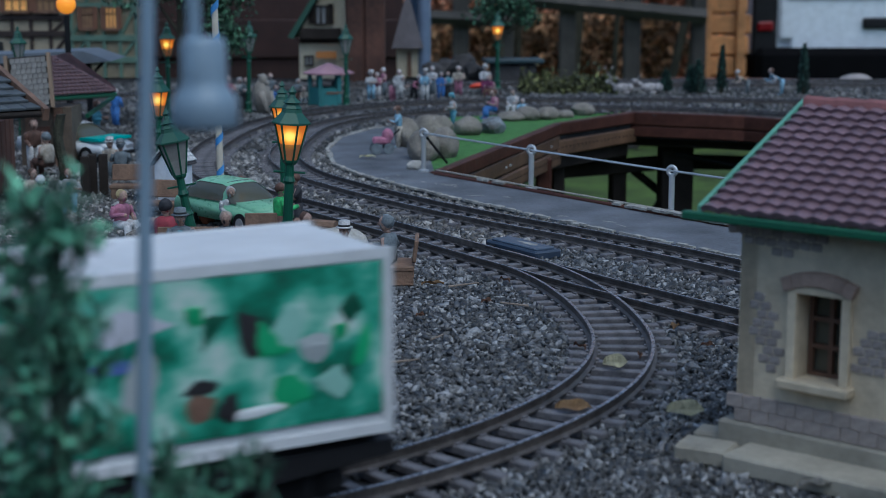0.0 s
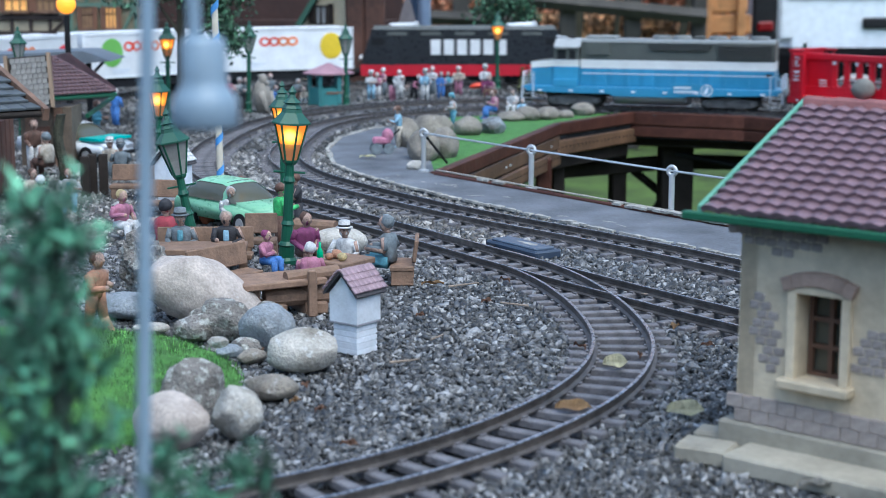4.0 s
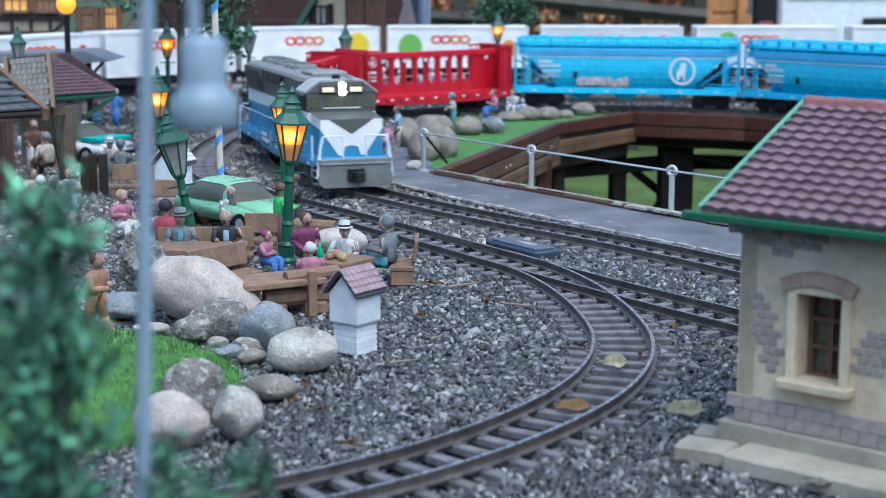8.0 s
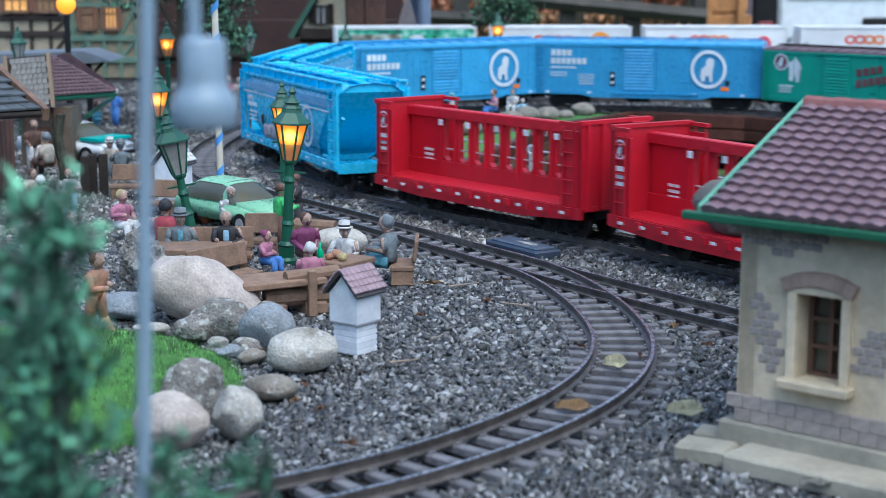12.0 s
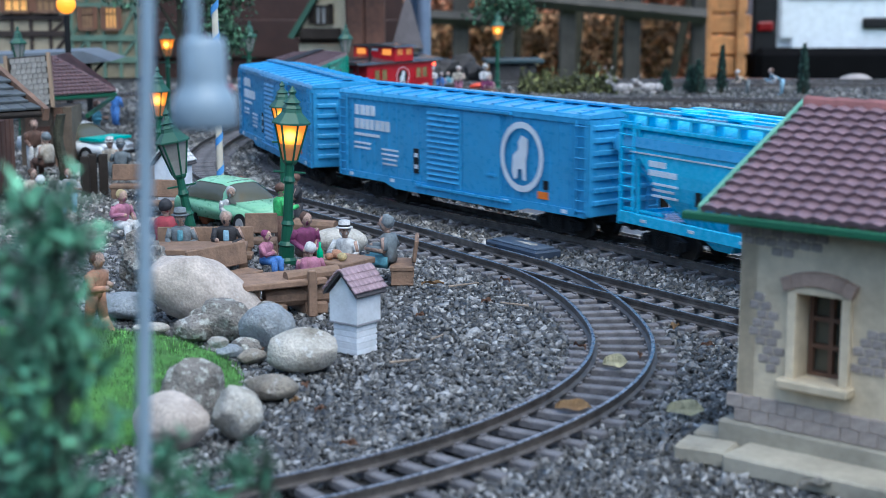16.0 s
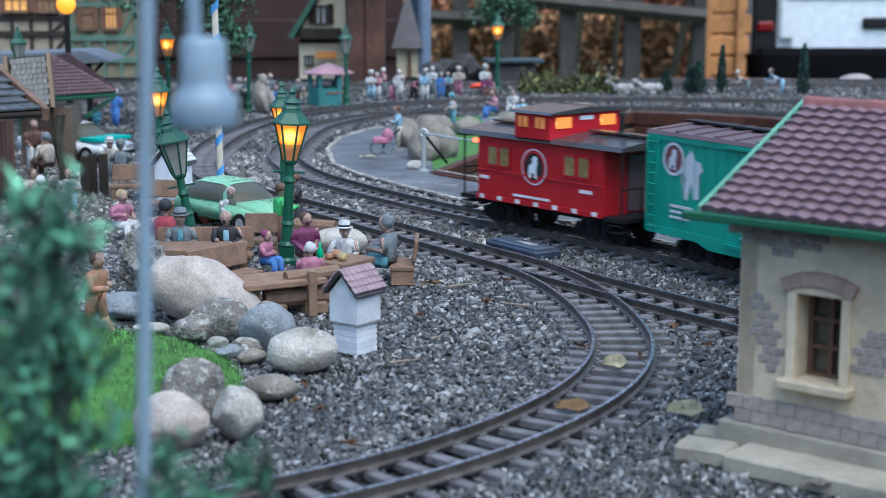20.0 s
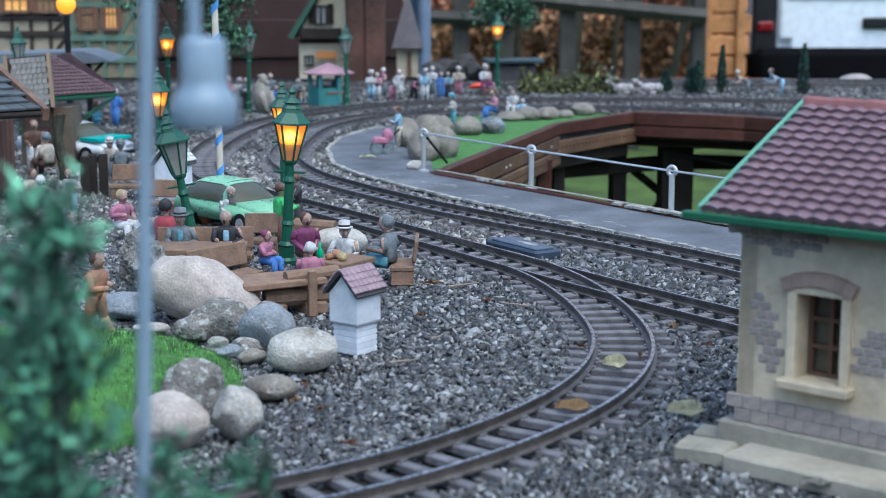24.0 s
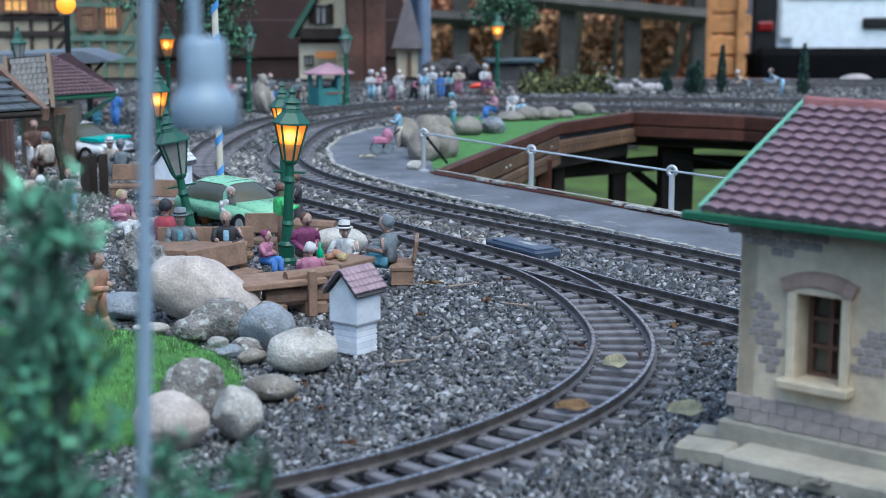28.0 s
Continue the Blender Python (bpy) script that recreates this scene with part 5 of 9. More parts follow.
for px, py, turn in ((0.085, 3.903, 10),):
    bm = B()
    ball(bm, (0, 0, 0.008), (0.022, 0.009, 0.007), 2, 0.1, 2)
    single("canoe", bm, plain("canoe_red", (0.7, 0.06, 0.02), 0.35), pose(px, py, 0.01, 0, -8, turn), "bright red model canoe among the spectators", "boat", smooth=True)


# things on the tables
bt = single("bottle", lathe(B(), [(0.0032, 0), (0.0032, 0.009), (0.0012, 0.013), (0.0012, 0.018)], 10), plain("bottle_green", (0.02, 0.45, 0.2), 0.25), pose(-0.116, 1.468, 0.034), "small bright green bottle on the garden table", "bottle", smooth=True)
for px, py, r, kind in ((-0.108, 1.474, 0.0042, "tan"), (-0.101, 1.480, 0.0055, "tan"), (-0.095, 1.468, 0.005, "straw")):
    bm = B()
    ball(bm, (0, 0, r * 0.8), (r, r, r * 0.85), 2, 0.1, int(r * 1e4))
    single("loaf", bm, CLOTH[kind], pose(px, py, 0.034), "small brown loaf on the garden table", "loaf", "loaves", smooth=True)
single("flower_pot", lathe(B(), [(0.006, 0), (0.011, 0.009), (0.0115, 0.0095), (0.0095, 0.009)], 14), plain("terracotta", (0.42, 0.13, 0.06), 0.7), pose(-0.286, 1.897, 0), "orange terracotta bowl beside the bench", "pot")


# lanterns
LAMP_GREEN = plain("lantern_green", (0.012, 0.09, 0.05), 0.4)


def painted_glow_glass(name, cz, core, edge, hot, dim):
    """Frosted lamp glass with a painted glow: emission graded from a centre, no bulb behind it."""
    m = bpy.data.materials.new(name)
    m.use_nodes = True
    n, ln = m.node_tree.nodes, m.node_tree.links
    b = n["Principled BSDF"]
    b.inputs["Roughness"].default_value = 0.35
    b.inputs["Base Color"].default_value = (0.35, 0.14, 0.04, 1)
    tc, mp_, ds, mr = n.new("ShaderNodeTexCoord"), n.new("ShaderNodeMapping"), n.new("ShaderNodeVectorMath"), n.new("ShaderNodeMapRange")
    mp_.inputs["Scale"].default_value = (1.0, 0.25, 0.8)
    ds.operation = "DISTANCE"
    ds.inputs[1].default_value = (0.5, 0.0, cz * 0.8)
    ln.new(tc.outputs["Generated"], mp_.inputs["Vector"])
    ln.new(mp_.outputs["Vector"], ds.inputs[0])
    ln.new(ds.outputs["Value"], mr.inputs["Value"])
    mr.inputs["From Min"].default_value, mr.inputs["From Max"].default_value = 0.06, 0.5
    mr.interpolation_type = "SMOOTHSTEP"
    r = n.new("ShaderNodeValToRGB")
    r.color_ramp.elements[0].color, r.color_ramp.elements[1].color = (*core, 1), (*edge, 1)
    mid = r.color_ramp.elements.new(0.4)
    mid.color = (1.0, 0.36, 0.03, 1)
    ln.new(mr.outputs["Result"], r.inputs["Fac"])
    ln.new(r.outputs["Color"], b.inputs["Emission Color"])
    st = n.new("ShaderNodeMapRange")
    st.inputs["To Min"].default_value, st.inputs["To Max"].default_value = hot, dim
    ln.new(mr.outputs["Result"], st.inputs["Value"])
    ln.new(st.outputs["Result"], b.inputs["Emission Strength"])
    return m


# bulb falloff painted into the emission; the lower pane fades from its top
LAMP_GLOW = painted_glow_glass("lantern_glow", 0.42, (1.0, 0.62, 0.1), (1.0, 0.2, 0.01), 1.7, 0.6)
LAMP_LOW = painted_glow_glass("lantern_glow_below", 1.15, (1.0, 0.42, 0.12), (0.9, 0.3, 0.16), 0.32, 0.1)
LAMP_DULL = mat("lantern_frosted", (0.3, 0.29, 0.27), 0.35, var=0.2, scale=70, bump=0)


def lantern(x, y, height, lit=True, lean=0.0, lean_dir=0.0, z=0.0, k=1.0):
    """Green cast street lantern with a six-sided head."""
    label = "dark green street lantern %s" % ("glowing orange" if lit else "that is not lit")
    t = thing("street_lantern", pose(x, y, z, 0, lean, lean_dir), label, "street lamp", "village street lanterns")
    hb = height - 0.062 * k
    bm = B()
    lathe(bm, [(0.0085 * k, 0), (0.0085 * k, 0.004), (0.0062 * k, 0.007), (0.0062 * k, 0.018), (0.0072 * k, 0.02), (0.0052 * k, 0.024), (0.0046 * k, 0.04), (0.0055 * k, 0.042), (0.0042 * k, 0.046), (0.0038 * k, hb - 0.02), (0.0052 * k, hb - 0.017), (0.0038 * k, hb - 0.012), (0.0036 * k, hb)], 12)
    part("post", bm, LAMP_GREEN, t)
    bm = B()
    tube(bm, (-0.013 * k, 0, hb - 0.008), (0.013 * k, 0, hb - 0.008), 0.0011, None, 6)
    part("ladder_bar", bm, LAMP_GREEN, t)
    head = part("lantern_head", lathe(B(), [(0.0045 * k, hb), (0.0062 * k, hb + 0.003), (0.0062 * k, hb + 0.005)], 6), LAMP_GREEN, t)
    # panes: lower dull part, upper glowing part
    a, b, c = hb + 0.005, hb + 0.017 * k, hb + 0.033 * k
    ra, rb, rc = 0.0062 * k, 0.0095 * k, 0.0132 * k
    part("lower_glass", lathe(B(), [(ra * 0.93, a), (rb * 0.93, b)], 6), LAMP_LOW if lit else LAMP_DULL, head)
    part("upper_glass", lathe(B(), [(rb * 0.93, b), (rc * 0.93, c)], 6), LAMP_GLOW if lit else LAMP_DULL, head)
    for i in range(6):
        an = i * math.pi / 3
        part("glazing_bar", tube(B(), (ra * math.cos(an), ra * math.sin(an), a), (rc * math.cos(an), rc * math.sin(an), c), 0.0009 * k, None, 5), LAMP_GREEN, head)
    bm = B()
    lathe(bm, [(0.0158 * k, c), (0.0158 * k, c + 0.0015 * k), (0.0085 * k, c + 0.0095 * k), (0.0078 * k, c + 0.0125 * k), (0.0082 * k, c + 0.013 * k), (0.0055 * k, c + 0.0165 * k), (0.0075 * k, c + 0.0175 * k), (0.0035 * k, c + 0.021 * k), (0.0022 * k, c + 0.024 * k), (0.0035 * k, c + 0.026 * k), (0.0004, c + 0.031 * k)], 6)
    part("hood", bm, plain("lantern_hood_green", (0.02, 0.09, 0.058), 0.45), head)
    return t


lantern(-0.165, 1.637, 0.1840, True, 3.0, 0, 0, 1.28)
lantern(-0.190, 1.872, 0.1723, True)
lantern(-0.271, 1.708, 0.1571, False, -10.5, 0, 0, 1.22)
lantern(-0.383, 2.127, 0.1741, True, 0, 0, 0, 1.12)
lantern(-0.551, 3.183, 0.1973, True, 0, 0, 0, 1.15)
lantern(-0.751, 2.817, 0.2021, False)
lantern(-0.414, 3.370, 0.1932, False, 1.5, 0, 0, 1.1)
lantern(-0.216, 3.536, 0.1801, False, 0, 0, 0, 1.1)
lantern(0.138, 4.030, 0.1933, True, 0, 0, 0, 1.2)
gl = thing("globe_lamp", pose(-0.686, 2.913, 0), "black street lamp with a glowing orange globe", "street lamp")
part("post", tube(B(), (0, 0, 0), (0, 0, 0.2190), 0.006, 0.005, 10), BLACK, gl)
bm = B()
ball(bm, (0, 0, 0.2393), 0.0175, 3)
part("globe", bm, mat("globe_glow", (1.0, 0.3, 0.02), 0.5, emit=0.8, var=0.35, scale=50, bump=0), gl, "glowing orange glass globe", True)

# maypole
mp = thing("maypole", pose(-0.295, 2.085, 0, 0, -0.6, 0), "blue and white spiral striped maypole", "maypole")
h = 0.2588
part("pole", tube(B(), (0, 0, 0), (0, 0, h), 0.0046, 0.0042, 12), plain("maypole_cream", (0.62, 0.56, 0.45), 0.5), mp)
for j in range(6):
    bm = B()
    n = 16
    rows = []
    for i in range(n + 1):
        an = i / n * 2.2 * math.pi
        zz = h * (j + i / n * 0.75) / 6 + 0.012
        rows.append([bm.verts.new((0.0053 * math.cos(an + d), 0.0053 * math.sin(an + d), zz + dz)) for d, dz in ((0, 0), (0.6, 0.008), (1.2, 0.016))])
    for a, b in zip(rows, rows[1:]):
        for i in (0, 1):
            bm.faces.new((a[i], a[i + 1], b[i + 1], b[i]))
    part("blue_stripe", bm, plain("maypole_blue", (0.1, 0.32, 0.68), 0.5), mp)

# white nest-box house on the ballast, and a smaller one further back
SHINGLE = mat("pinkish_shingle", (0.33, 0.235, 0.265), 0.8, var=0.35, scale=90, bump=0.4)
NESTWHITE = mat("chalky_white_paint", (0.74, 0.77, 0.82), 0.75, var=0.18, scale=60, bump=0.25)


def nest_box(x, y, turn, k, label, shingle):
    t = thing("nest_box", pose(x, y, 0, 0, 0, turn), label, "model hut", "white huts")
    shake = random.Random(int(k * 100))
    base = part("base", box(B(), (0, 0, 0.014 * k), (0.027 * k, 0.027 * k, 0.028 * k)), NESTWHITE, t)
    for i in range(5):
        part("base_board", box(B(), (0, 0, (0.003 + i * 0.0055) * k), (0.0282 * k, 0.0282 * k, 0.0042 * k)), NESTWHITE, base)
    bm = B()
    prism(bm, [(-0.0165 * k, 0.0295 * k), (0.0165 * k, 0.0295 * k), (0.0165 * k, 0.056 * k), (0, 0.074 * k), (-0.0165 * k, 0.056 * k)], -0.0165 * k, 0.0165 * k, "y")
    part("body", bm, NESTWHITE, t)
    part("band", box(B(), (0, 0, 0.0293 * k), (0.0335 * k, 0.0335 * k, 0.0016 * k)), plain("grey_band", (0.3, 0.3, 0.33), 0.6), t)
    for s in (-1, 1):
        sl = part("roof_slope", box(B(), (s * 0.0105 * k, 0, 0.0665 * k), (0.0295 * k, 0.042 * k, 0.0022 * k), pose(0, 0, 0, 0, s * 47, 0)), plain("roof_board_dark", (0.05, 0.045, 0.05), 0.7), t)
        me = mesh_of("shingle", box(B(), (0, 0, 0), (0.0078 * k, 0.0064 * k, 0.0018 * k), bevel=0.0006 * k), shingle)
        for r in range(4):
            for c in range(7):
                u = 0.0035 + r * 0.0066
                piece("shingle", me, pose(s * (0.0012 + u * 0.70) * k, (-0.0192 + c * 0.0064) * k, (0.0798 - u * 0.745) * k, shake.uniform(-5, 5), s * (39 + shake.uniform(-4, 4)), shake.uniform(-5, 5)), sl)


nest_box(-0.071, 1.250, -38, 0.88, "white boarded nest-box hut with shingled roof on the ballast", SHINGLE)
nest_box(-0.345, 2.01, -22, 1.05, "white boarded hut with pale shingled roof", mat("whitish_shingle", (0.6, 0.6, 0.6), 0.8, var=0.3, scale=80, bump=0.4))

# stones, moss and shrubs in the corner by the siding
mb = B()
rng = random.Random(21)
GR = 26
gv = {}
for i in range(GR + 1):
    for j in range(GR + 1):
        x, y = -0.46 + 0.33 * i / GR, 0.86 + 0.46 * j / GR
        e = max(0.0, 1 - ((x + 0.33) / 0.19) ** 2 - ((y - 1.13) / 0.20) ** 2)
        gv[i, j] = mb.verts.new((x, y, -0.01 + 0.034 * e ** 0.5 + 0.004 * noise.noise(Vector((x * 40, y * 40, 0)))))
for i in range(GR):
    for j in range(GR):
        mb.faces.new((gv[i, j], gv[i + 1, j], gv[i + 1, j + 1], gv[i, j + 1]))
MOSS = mat("mossy_turf", (0.075, 0.2, 0.035), 0.95, var=0.6, scale=45, bump=1.0)
single("moss_mound", mb, MOSS, I4, "bright green mossy turf mound", "turf", kind="structure", smooth=True)
def tuft_mesh(name, label, pts, size, seed, material, category):
    """Short blades or needles in one mesh."""
    rs = random.Random(seed)
    verts, faces = [], []
    for x, y, z in pts:
        a, l, w = rs.uniform(0, 6.283), size * rs.uniform(0.6, 1.3), size * 0.09
        t = rs.uniform(0.1, 0.6)
        i = len(verts)
        verts += [(x - w * math.sin(a), y + w * math.cos(a), z), (x + w * math.sin(a), y - w * math.cos(a), z), (x + l * t * math.cos(a), y + l * t * math.sin(a), z + l)]
        faces.append((i, i + 1, i + 2))
    me = bpy.data.meshes.new(name)
    me.from_pydata(verts, [], faces)
    me.materials.append(material)
    return tagged(new(name, me), label, category, kind="stuff")
gp = []
for _ in range(16000):
    x, y = rng.uniform(-0.45, -0.14), rng.uniform(0.87, 1.31)
    e = 1 - ((x + 0.33) / 0.19) ** 2 - ((y - 1.13) / 0.20) ** 2
    if e > 0.06:
        gp.append((x, y, -0.011 + 0.034 * e ** 0.5))
tuft_mesh("moss_blades", "short bright green grass blades on the mound", gp, 0.0045, 4, mat("grass_blade", (0.11, 0.25, 0.065), 0.8, var=0.4, scale=60, bump=0, island=True), "grass")

bm = B()
ball(bm, (0, 0, 0), (0.05, 0.036, 0.0355), 4, 0.2, 21)
for v in bm.verts:
    v.co.x -= 0.4 * v.co.z + 0.25 * max(0, v.co.x) * v.co.z / 0.034
    v.co.z -= 0.22 * max(0, v.co.x)
single("rock", bm, ROCKS["sand"], pose(-0.212, 1.36, 0.03), "large pale smooth boulder with a slanting back", "rock", "field stones", smooth=True)
rock(-0.143, 1.255, 0.023, 0.018, 0.021, 22, "grey", 0.1)
rock(-0.180, 1.285, 0.031, 0.021, 0.0195, 23, "lichen", 0.1, 0.3)
rock(-0.146, 1.295, 0.016, 0.013, 0.0165, 39, "lichen", 0.1, 0.3)
rock(-0.205, 1.275, 0.018, 0.014, 0.014, 37, "lichen", 0.1, 0.3)
rock(-0.158, 1.235, 0.012, 0.009, 0.008, 38, "lichen", 0.1, 0.3)
rock(-0.108, 1.185, 0.029, 0.022, 0.0175, 24, "pale", 0.05, 0.12)
rock(-0.124, 1.106, 0.0205, 0.015, 0.0095, 25, "tan", 0.1, 0.12)
rock(-0.173, 1.185, 0.0085, 0.006, 0.0045, 36, "pale", -4.2)
rock(-0.135, 1.006, 0.0182, 0.014, 0.0205, 26, "pale", 0.15, 0.2)
rock(-0.172, 1.058, 0.0235, 0.018, 0.023, 27, "lichen", 0.15, 0.25)
rock(-0.176, 0.99, 0.026, 0.02, 0.0195, 28, "sand", 0.1, 0.16)
rock(-0.170, 1.225, 0.011, 0.008, 0.006, 29, "grey", 0.0)
rock(-0.245, 1.30, 0.016, 0.008, 0.005, 30, "pale", -0.6)
rock(-0.28, 1.37, 0.03, 0.02, 0.012, 31, "grey", 0.0)
bm = B()
ball(bm, (0, 0, 0), (0.024, 0.022, 0.036), 5, 0.3, 32)
for v in bm.verts:
    v.co += v.normal * 0 + v.co.normalized() * (0.006 * noise.noise(v.co * 95) + 0.004 * noise.noise(v.co * 210))
single("rock", bm, ROCKS["lichen"], pose(-0.277, 1.45, 0.034), "craggy dark tufa rock with pale lichen", "rock", "field stones")
rock(-0.195, 1.31, 0.026, 0.012, 0.012, 33, "lichen", 0.0)
rock(-0.15, 1.21, 0.012, 0.01, 0.006, 34, "tan", 0.0)
rock(-0.113, 1.685, 0.032, 0.02, 0.016, 35, "pale", 0.1, 0.1)

# vehicles
def model_car(x, y, turn, body, label, k=1.0, van=False):
    t = thing("model_car", pose(x, y, 0, 0, 0, turn), label, "model car", "parked model cars")
    L, W = 0.165 * k, 0.066 * k
    prof = [(-L / 2, 0.012 * k), (L / 2, 0.012 * k), (L / 2, 0.024 * k), (L * 0.46, 0.031 * k), (L * 0.22, 0.036 * k), (-L * 0.47, 0.036 * k), (-L / 2, 0.026 * k)]
    bm = B()
    prism(bm, prof, -W / 2, W / 2, "y")
    bmesh.ops.bevel(bm, geom=bm.edges[:], offset=0.0055 * k, segments=3, affect="EDGES", clamp_overlap=True)
    part("body", bm, body, t, "", True)
    # domed cabin: dark glass below, painted roof and pillars over it
    xa, xb, hgt = -L * 0.44, L * (0.27 if van else 0.24), (0.021 if van else 0.022) * k

    def hoop(u, grow):
        rise = min(1.0, math.sin(math.pi * u) * 1.35 + 1e-6) ** 0.8
        x = xa + (xb - xa) * u
        out = []
        for i in range(13):
            a = math.pi * i / 12
            cw, sw = math.cos(a), math.sin(a)
            out.append((x, W * (0.455 + grow) * math.copysign(abs(cw) ** 0.55, cw) * (1 - 0.16 * sw), 0.034 * k + (hgt + grow * W * 0.8) * rise * sw ** 0.5))
        return out

    def shell(u0, u1, i0, i1, grow, n=6):
        bm = B()
        prev = None
        for j in range(n + 1):
            ring = [bm.verts.new(p) for p in hoop(u0 + (u1 - u0) * j / n, grow)[i0:i1 + 1]]
            if prev:
                for p, q, r, t2 in zip(prev, prev[1:], ring[1:], ring):
                    bm.faces.new((p, q, r, t2))
            prev = ring
        return bm
    part("glazing", shell(0, 1, 0, 12, 0.0, 14), GLASS_DARK, t, "", True)
    part("roof", shell(0.2, 0.78, 3, 9, 0.012), body, t, "", True)
    for u0, u1 in ((0.02, 0.14), (0.78, 0.85)):
        for i0, i1 in ((0, 3), (9, 12)):
            part("pillar", shell(u0, u1, i0, i1, 0.01, 2), body, t, "", True)
    for sx in (-0.31, 0.31):
        for s in (-1, 1):
            wh = part("wheel", lathe(B(), [(0.0125 * k, -0.004), (0.0125 * k, 0.004)], 16, (sx * L, s * W * 0.46, 0.0125 * k), pose(0, 0, 0, 90, 0, 0)), BLACK, t)
            part("rim", lathe(B(), [(0.007 * k, -0.0048), (0.007 * k, 0.0048)], 12, (sx * L, s * W * 0.46, 0.0125 * k), pose(0, 0, 0, 90, 0, 0)), SILVERISH, wh)
    for s in (-1, 1):
        part("headlight", box(B(), (L * 0.492, s * W * 0.33, 0.0235 * k), (0.004, 0.014 * k, 0.006 * k), bevel=0.001), SILVERISH, t)
    part("bumper", box(B(), (L * 0.5, 0, 0.0155 * k), (0.004, W * 0.96, 0.005 * k), bevel=0.001), BLACK, t)
    return t


SILVERISH = plain("silver_trim", (0.5, 0.5, 0.52), 0.3, 0.6)


model_car(-0.247, 1.872, -46, plain("mint_green_paint", (0.24, 0.5, 0.31), 0.3), "mint green model hatchback car", 1.03)
pc = model_car(-0.592, 2.533, -30, plain("patrol_white", (0.6, 0.63, 0.66), 0.3), "white and teal model patrol car with blue light bar", 1.15, True)
part("light_bar", box(B(), (-0.012, 0, 0.066), (0.014, 0.052, 0.007), bevel=0.002), plain("light_bar_blue", (0.03, 0.3, 0.42), 0.2), pc)
part("teal_stripe", box(B(), (0.066, 0, 0.040), (0.04, 0.0762, 0.0045)), plain("teal_stripe", (0.02, 0.4, 0.36), 0.35), pc)

# kiosk by the outer loop
kx, ky = -0.257, 3.565
ki = thing("kiosk", pose(kx, ky, 0, 0, 0, 8), "teal octagonal kiosk with pale pink roof", "kiosk")
KTEAL = plain("kiosk_teal", (0.05, 0.2, 0.2), 0.55)
for an in range(0, 360, 60):
    part("corner_post", box(B(), (0.042 * math.cos(radians(an)), 0.042 * math.sin(radians(an)), 0.035), (0.009, 0.009, 0.07), bevel=0.001), KTEAL, ki)
for an in (180, 240, 120, 60):
    a0, a1 = radians(an - 30), radians(an + 30)
    part("side_panel", box(B(), (0.037 * math.cos(radians(an + 30)), 0.037 * math.sin(radians(an + 30)), 0.02), (0.003, 0.036, 0.04), pose(0, 0, 0, 0, 0, an + 30)), KTEAL, ki)
part("roof", lathe(B(), [(0.058, 0.07), (0.058, 0.073), (0.02, 0.087), (0.004, 0.094)], 6), mat("kiosk_pink", (0.42, 0.24, 0.28), 0.6, var=0.2, scale=30, bump=0.2), ki)
part("counter", box(B(), (0.01, -0.036, 0.03), (0.035, 0.01, 0.004)), WOOD_MID, ki)
# stone bear and sundries
bm = B()
ball(bm, (0, 0, 0.034), (0.02, 0.019, 0.038), 3, 0.1, 4)
ball(bm, (0.004, 0, 0.07), (0.011, 0.01, 0.014), 2)
ball(bm, (0.014, 0, 0.064), (0.007, 0.006, 0.006), 2)
for s in (-1, 1):
    tube(bm, (0.01, s * 0.014, 0.045), (0.025, s * 0.012, 0.004), 0.007, 0.006, 8)
    ball(bm, (0, s * 0.008, 0.079), 0.004, 1)
single("bear_statue", bm, mat("beige_cast_stone", (0.34, 0.31, 0.27), 0.85, var=0.3, scale=50, bump=0.4), pose(-0.385, 3.370, 0, 0, 0, -35), "beige seated bear statue beside the track", "statue", smooth=True)

# houses on the left
SLATE = mat("blue_grey_slate", (0.075, 0.085, 0.092), 0.7, var=0.35, scale=50, bump=0.4)
BROWN_WALL = mat("brown_board_wall", (0.13, 0.06, 0.04), 0.75, var=0.4, scale=40, bump=0.4)
PLASTER = mat("grey_plaster", (0.15, 0.115, 0.085), 0.9, var=0.35, scale=35, bump=0.4)
GREYSH = mat("bleached_shingle", (0.27, 0.255, 0.235), 0.85, var=0.35, scale=60, bump=0.4)
CREAMTRIM = plain("tan_trim", (0.33, 0.23, 0.15), 0.6)

h1 = thing("timber_house", pose(-0.685, 2.06, 0, 0, 0, 0), "brown timber model house with slate roof", "model house")
part("wall", box(B(), (0, 0.08, 0.05), (0.16, 0.16, 0.1)), BROWN_WALL, h1)
for i in range(7):
    part("board", box(B(), (0.081, 0.012 + i * 0.0225, 0.05), (0.003, 0.0195, 0.1), bevel=0.001), BROWN_WALL, h1)
for i in range(7):
    part("board", box(B(), (-0.068 + i * 0.0225, -0.001, 0.05), (0.0195, 0.003, 0.1), bevel=0.001), BROWN_WALL, h1)
# its roof slope: eaves towards the track, a raking edge that climbs to the ridge
o1 = Vector((-0.685, 2.06, 0))
ea, eb, rk = Vector((-0.5225, 2.05, 0.1225)) - o1, Vector((-0.680, 1.91, 0.1245)) - o1, Vector((-0.637, 2.2, 0.18)) - o1
ua, va = (eb - ea), (rk - ea)
na = va.cross(ua).normalized()
if na.z < 0:
    na.negate()
rb1 = B()
quad = [ea, eb, eb + va, rk]
lo = [rb1.verts.new(v - na * 0.005) for v in quad]
hi = [rb1.verts.new(v) for v in quad]
rb1.faces.new(lo)
rb1.faces.new(hi)
for i in range(4):
    rb1.faces.new((lo[i], lo[(i + 1) % 4], hi[(i + 1) % 4], hi[i]))
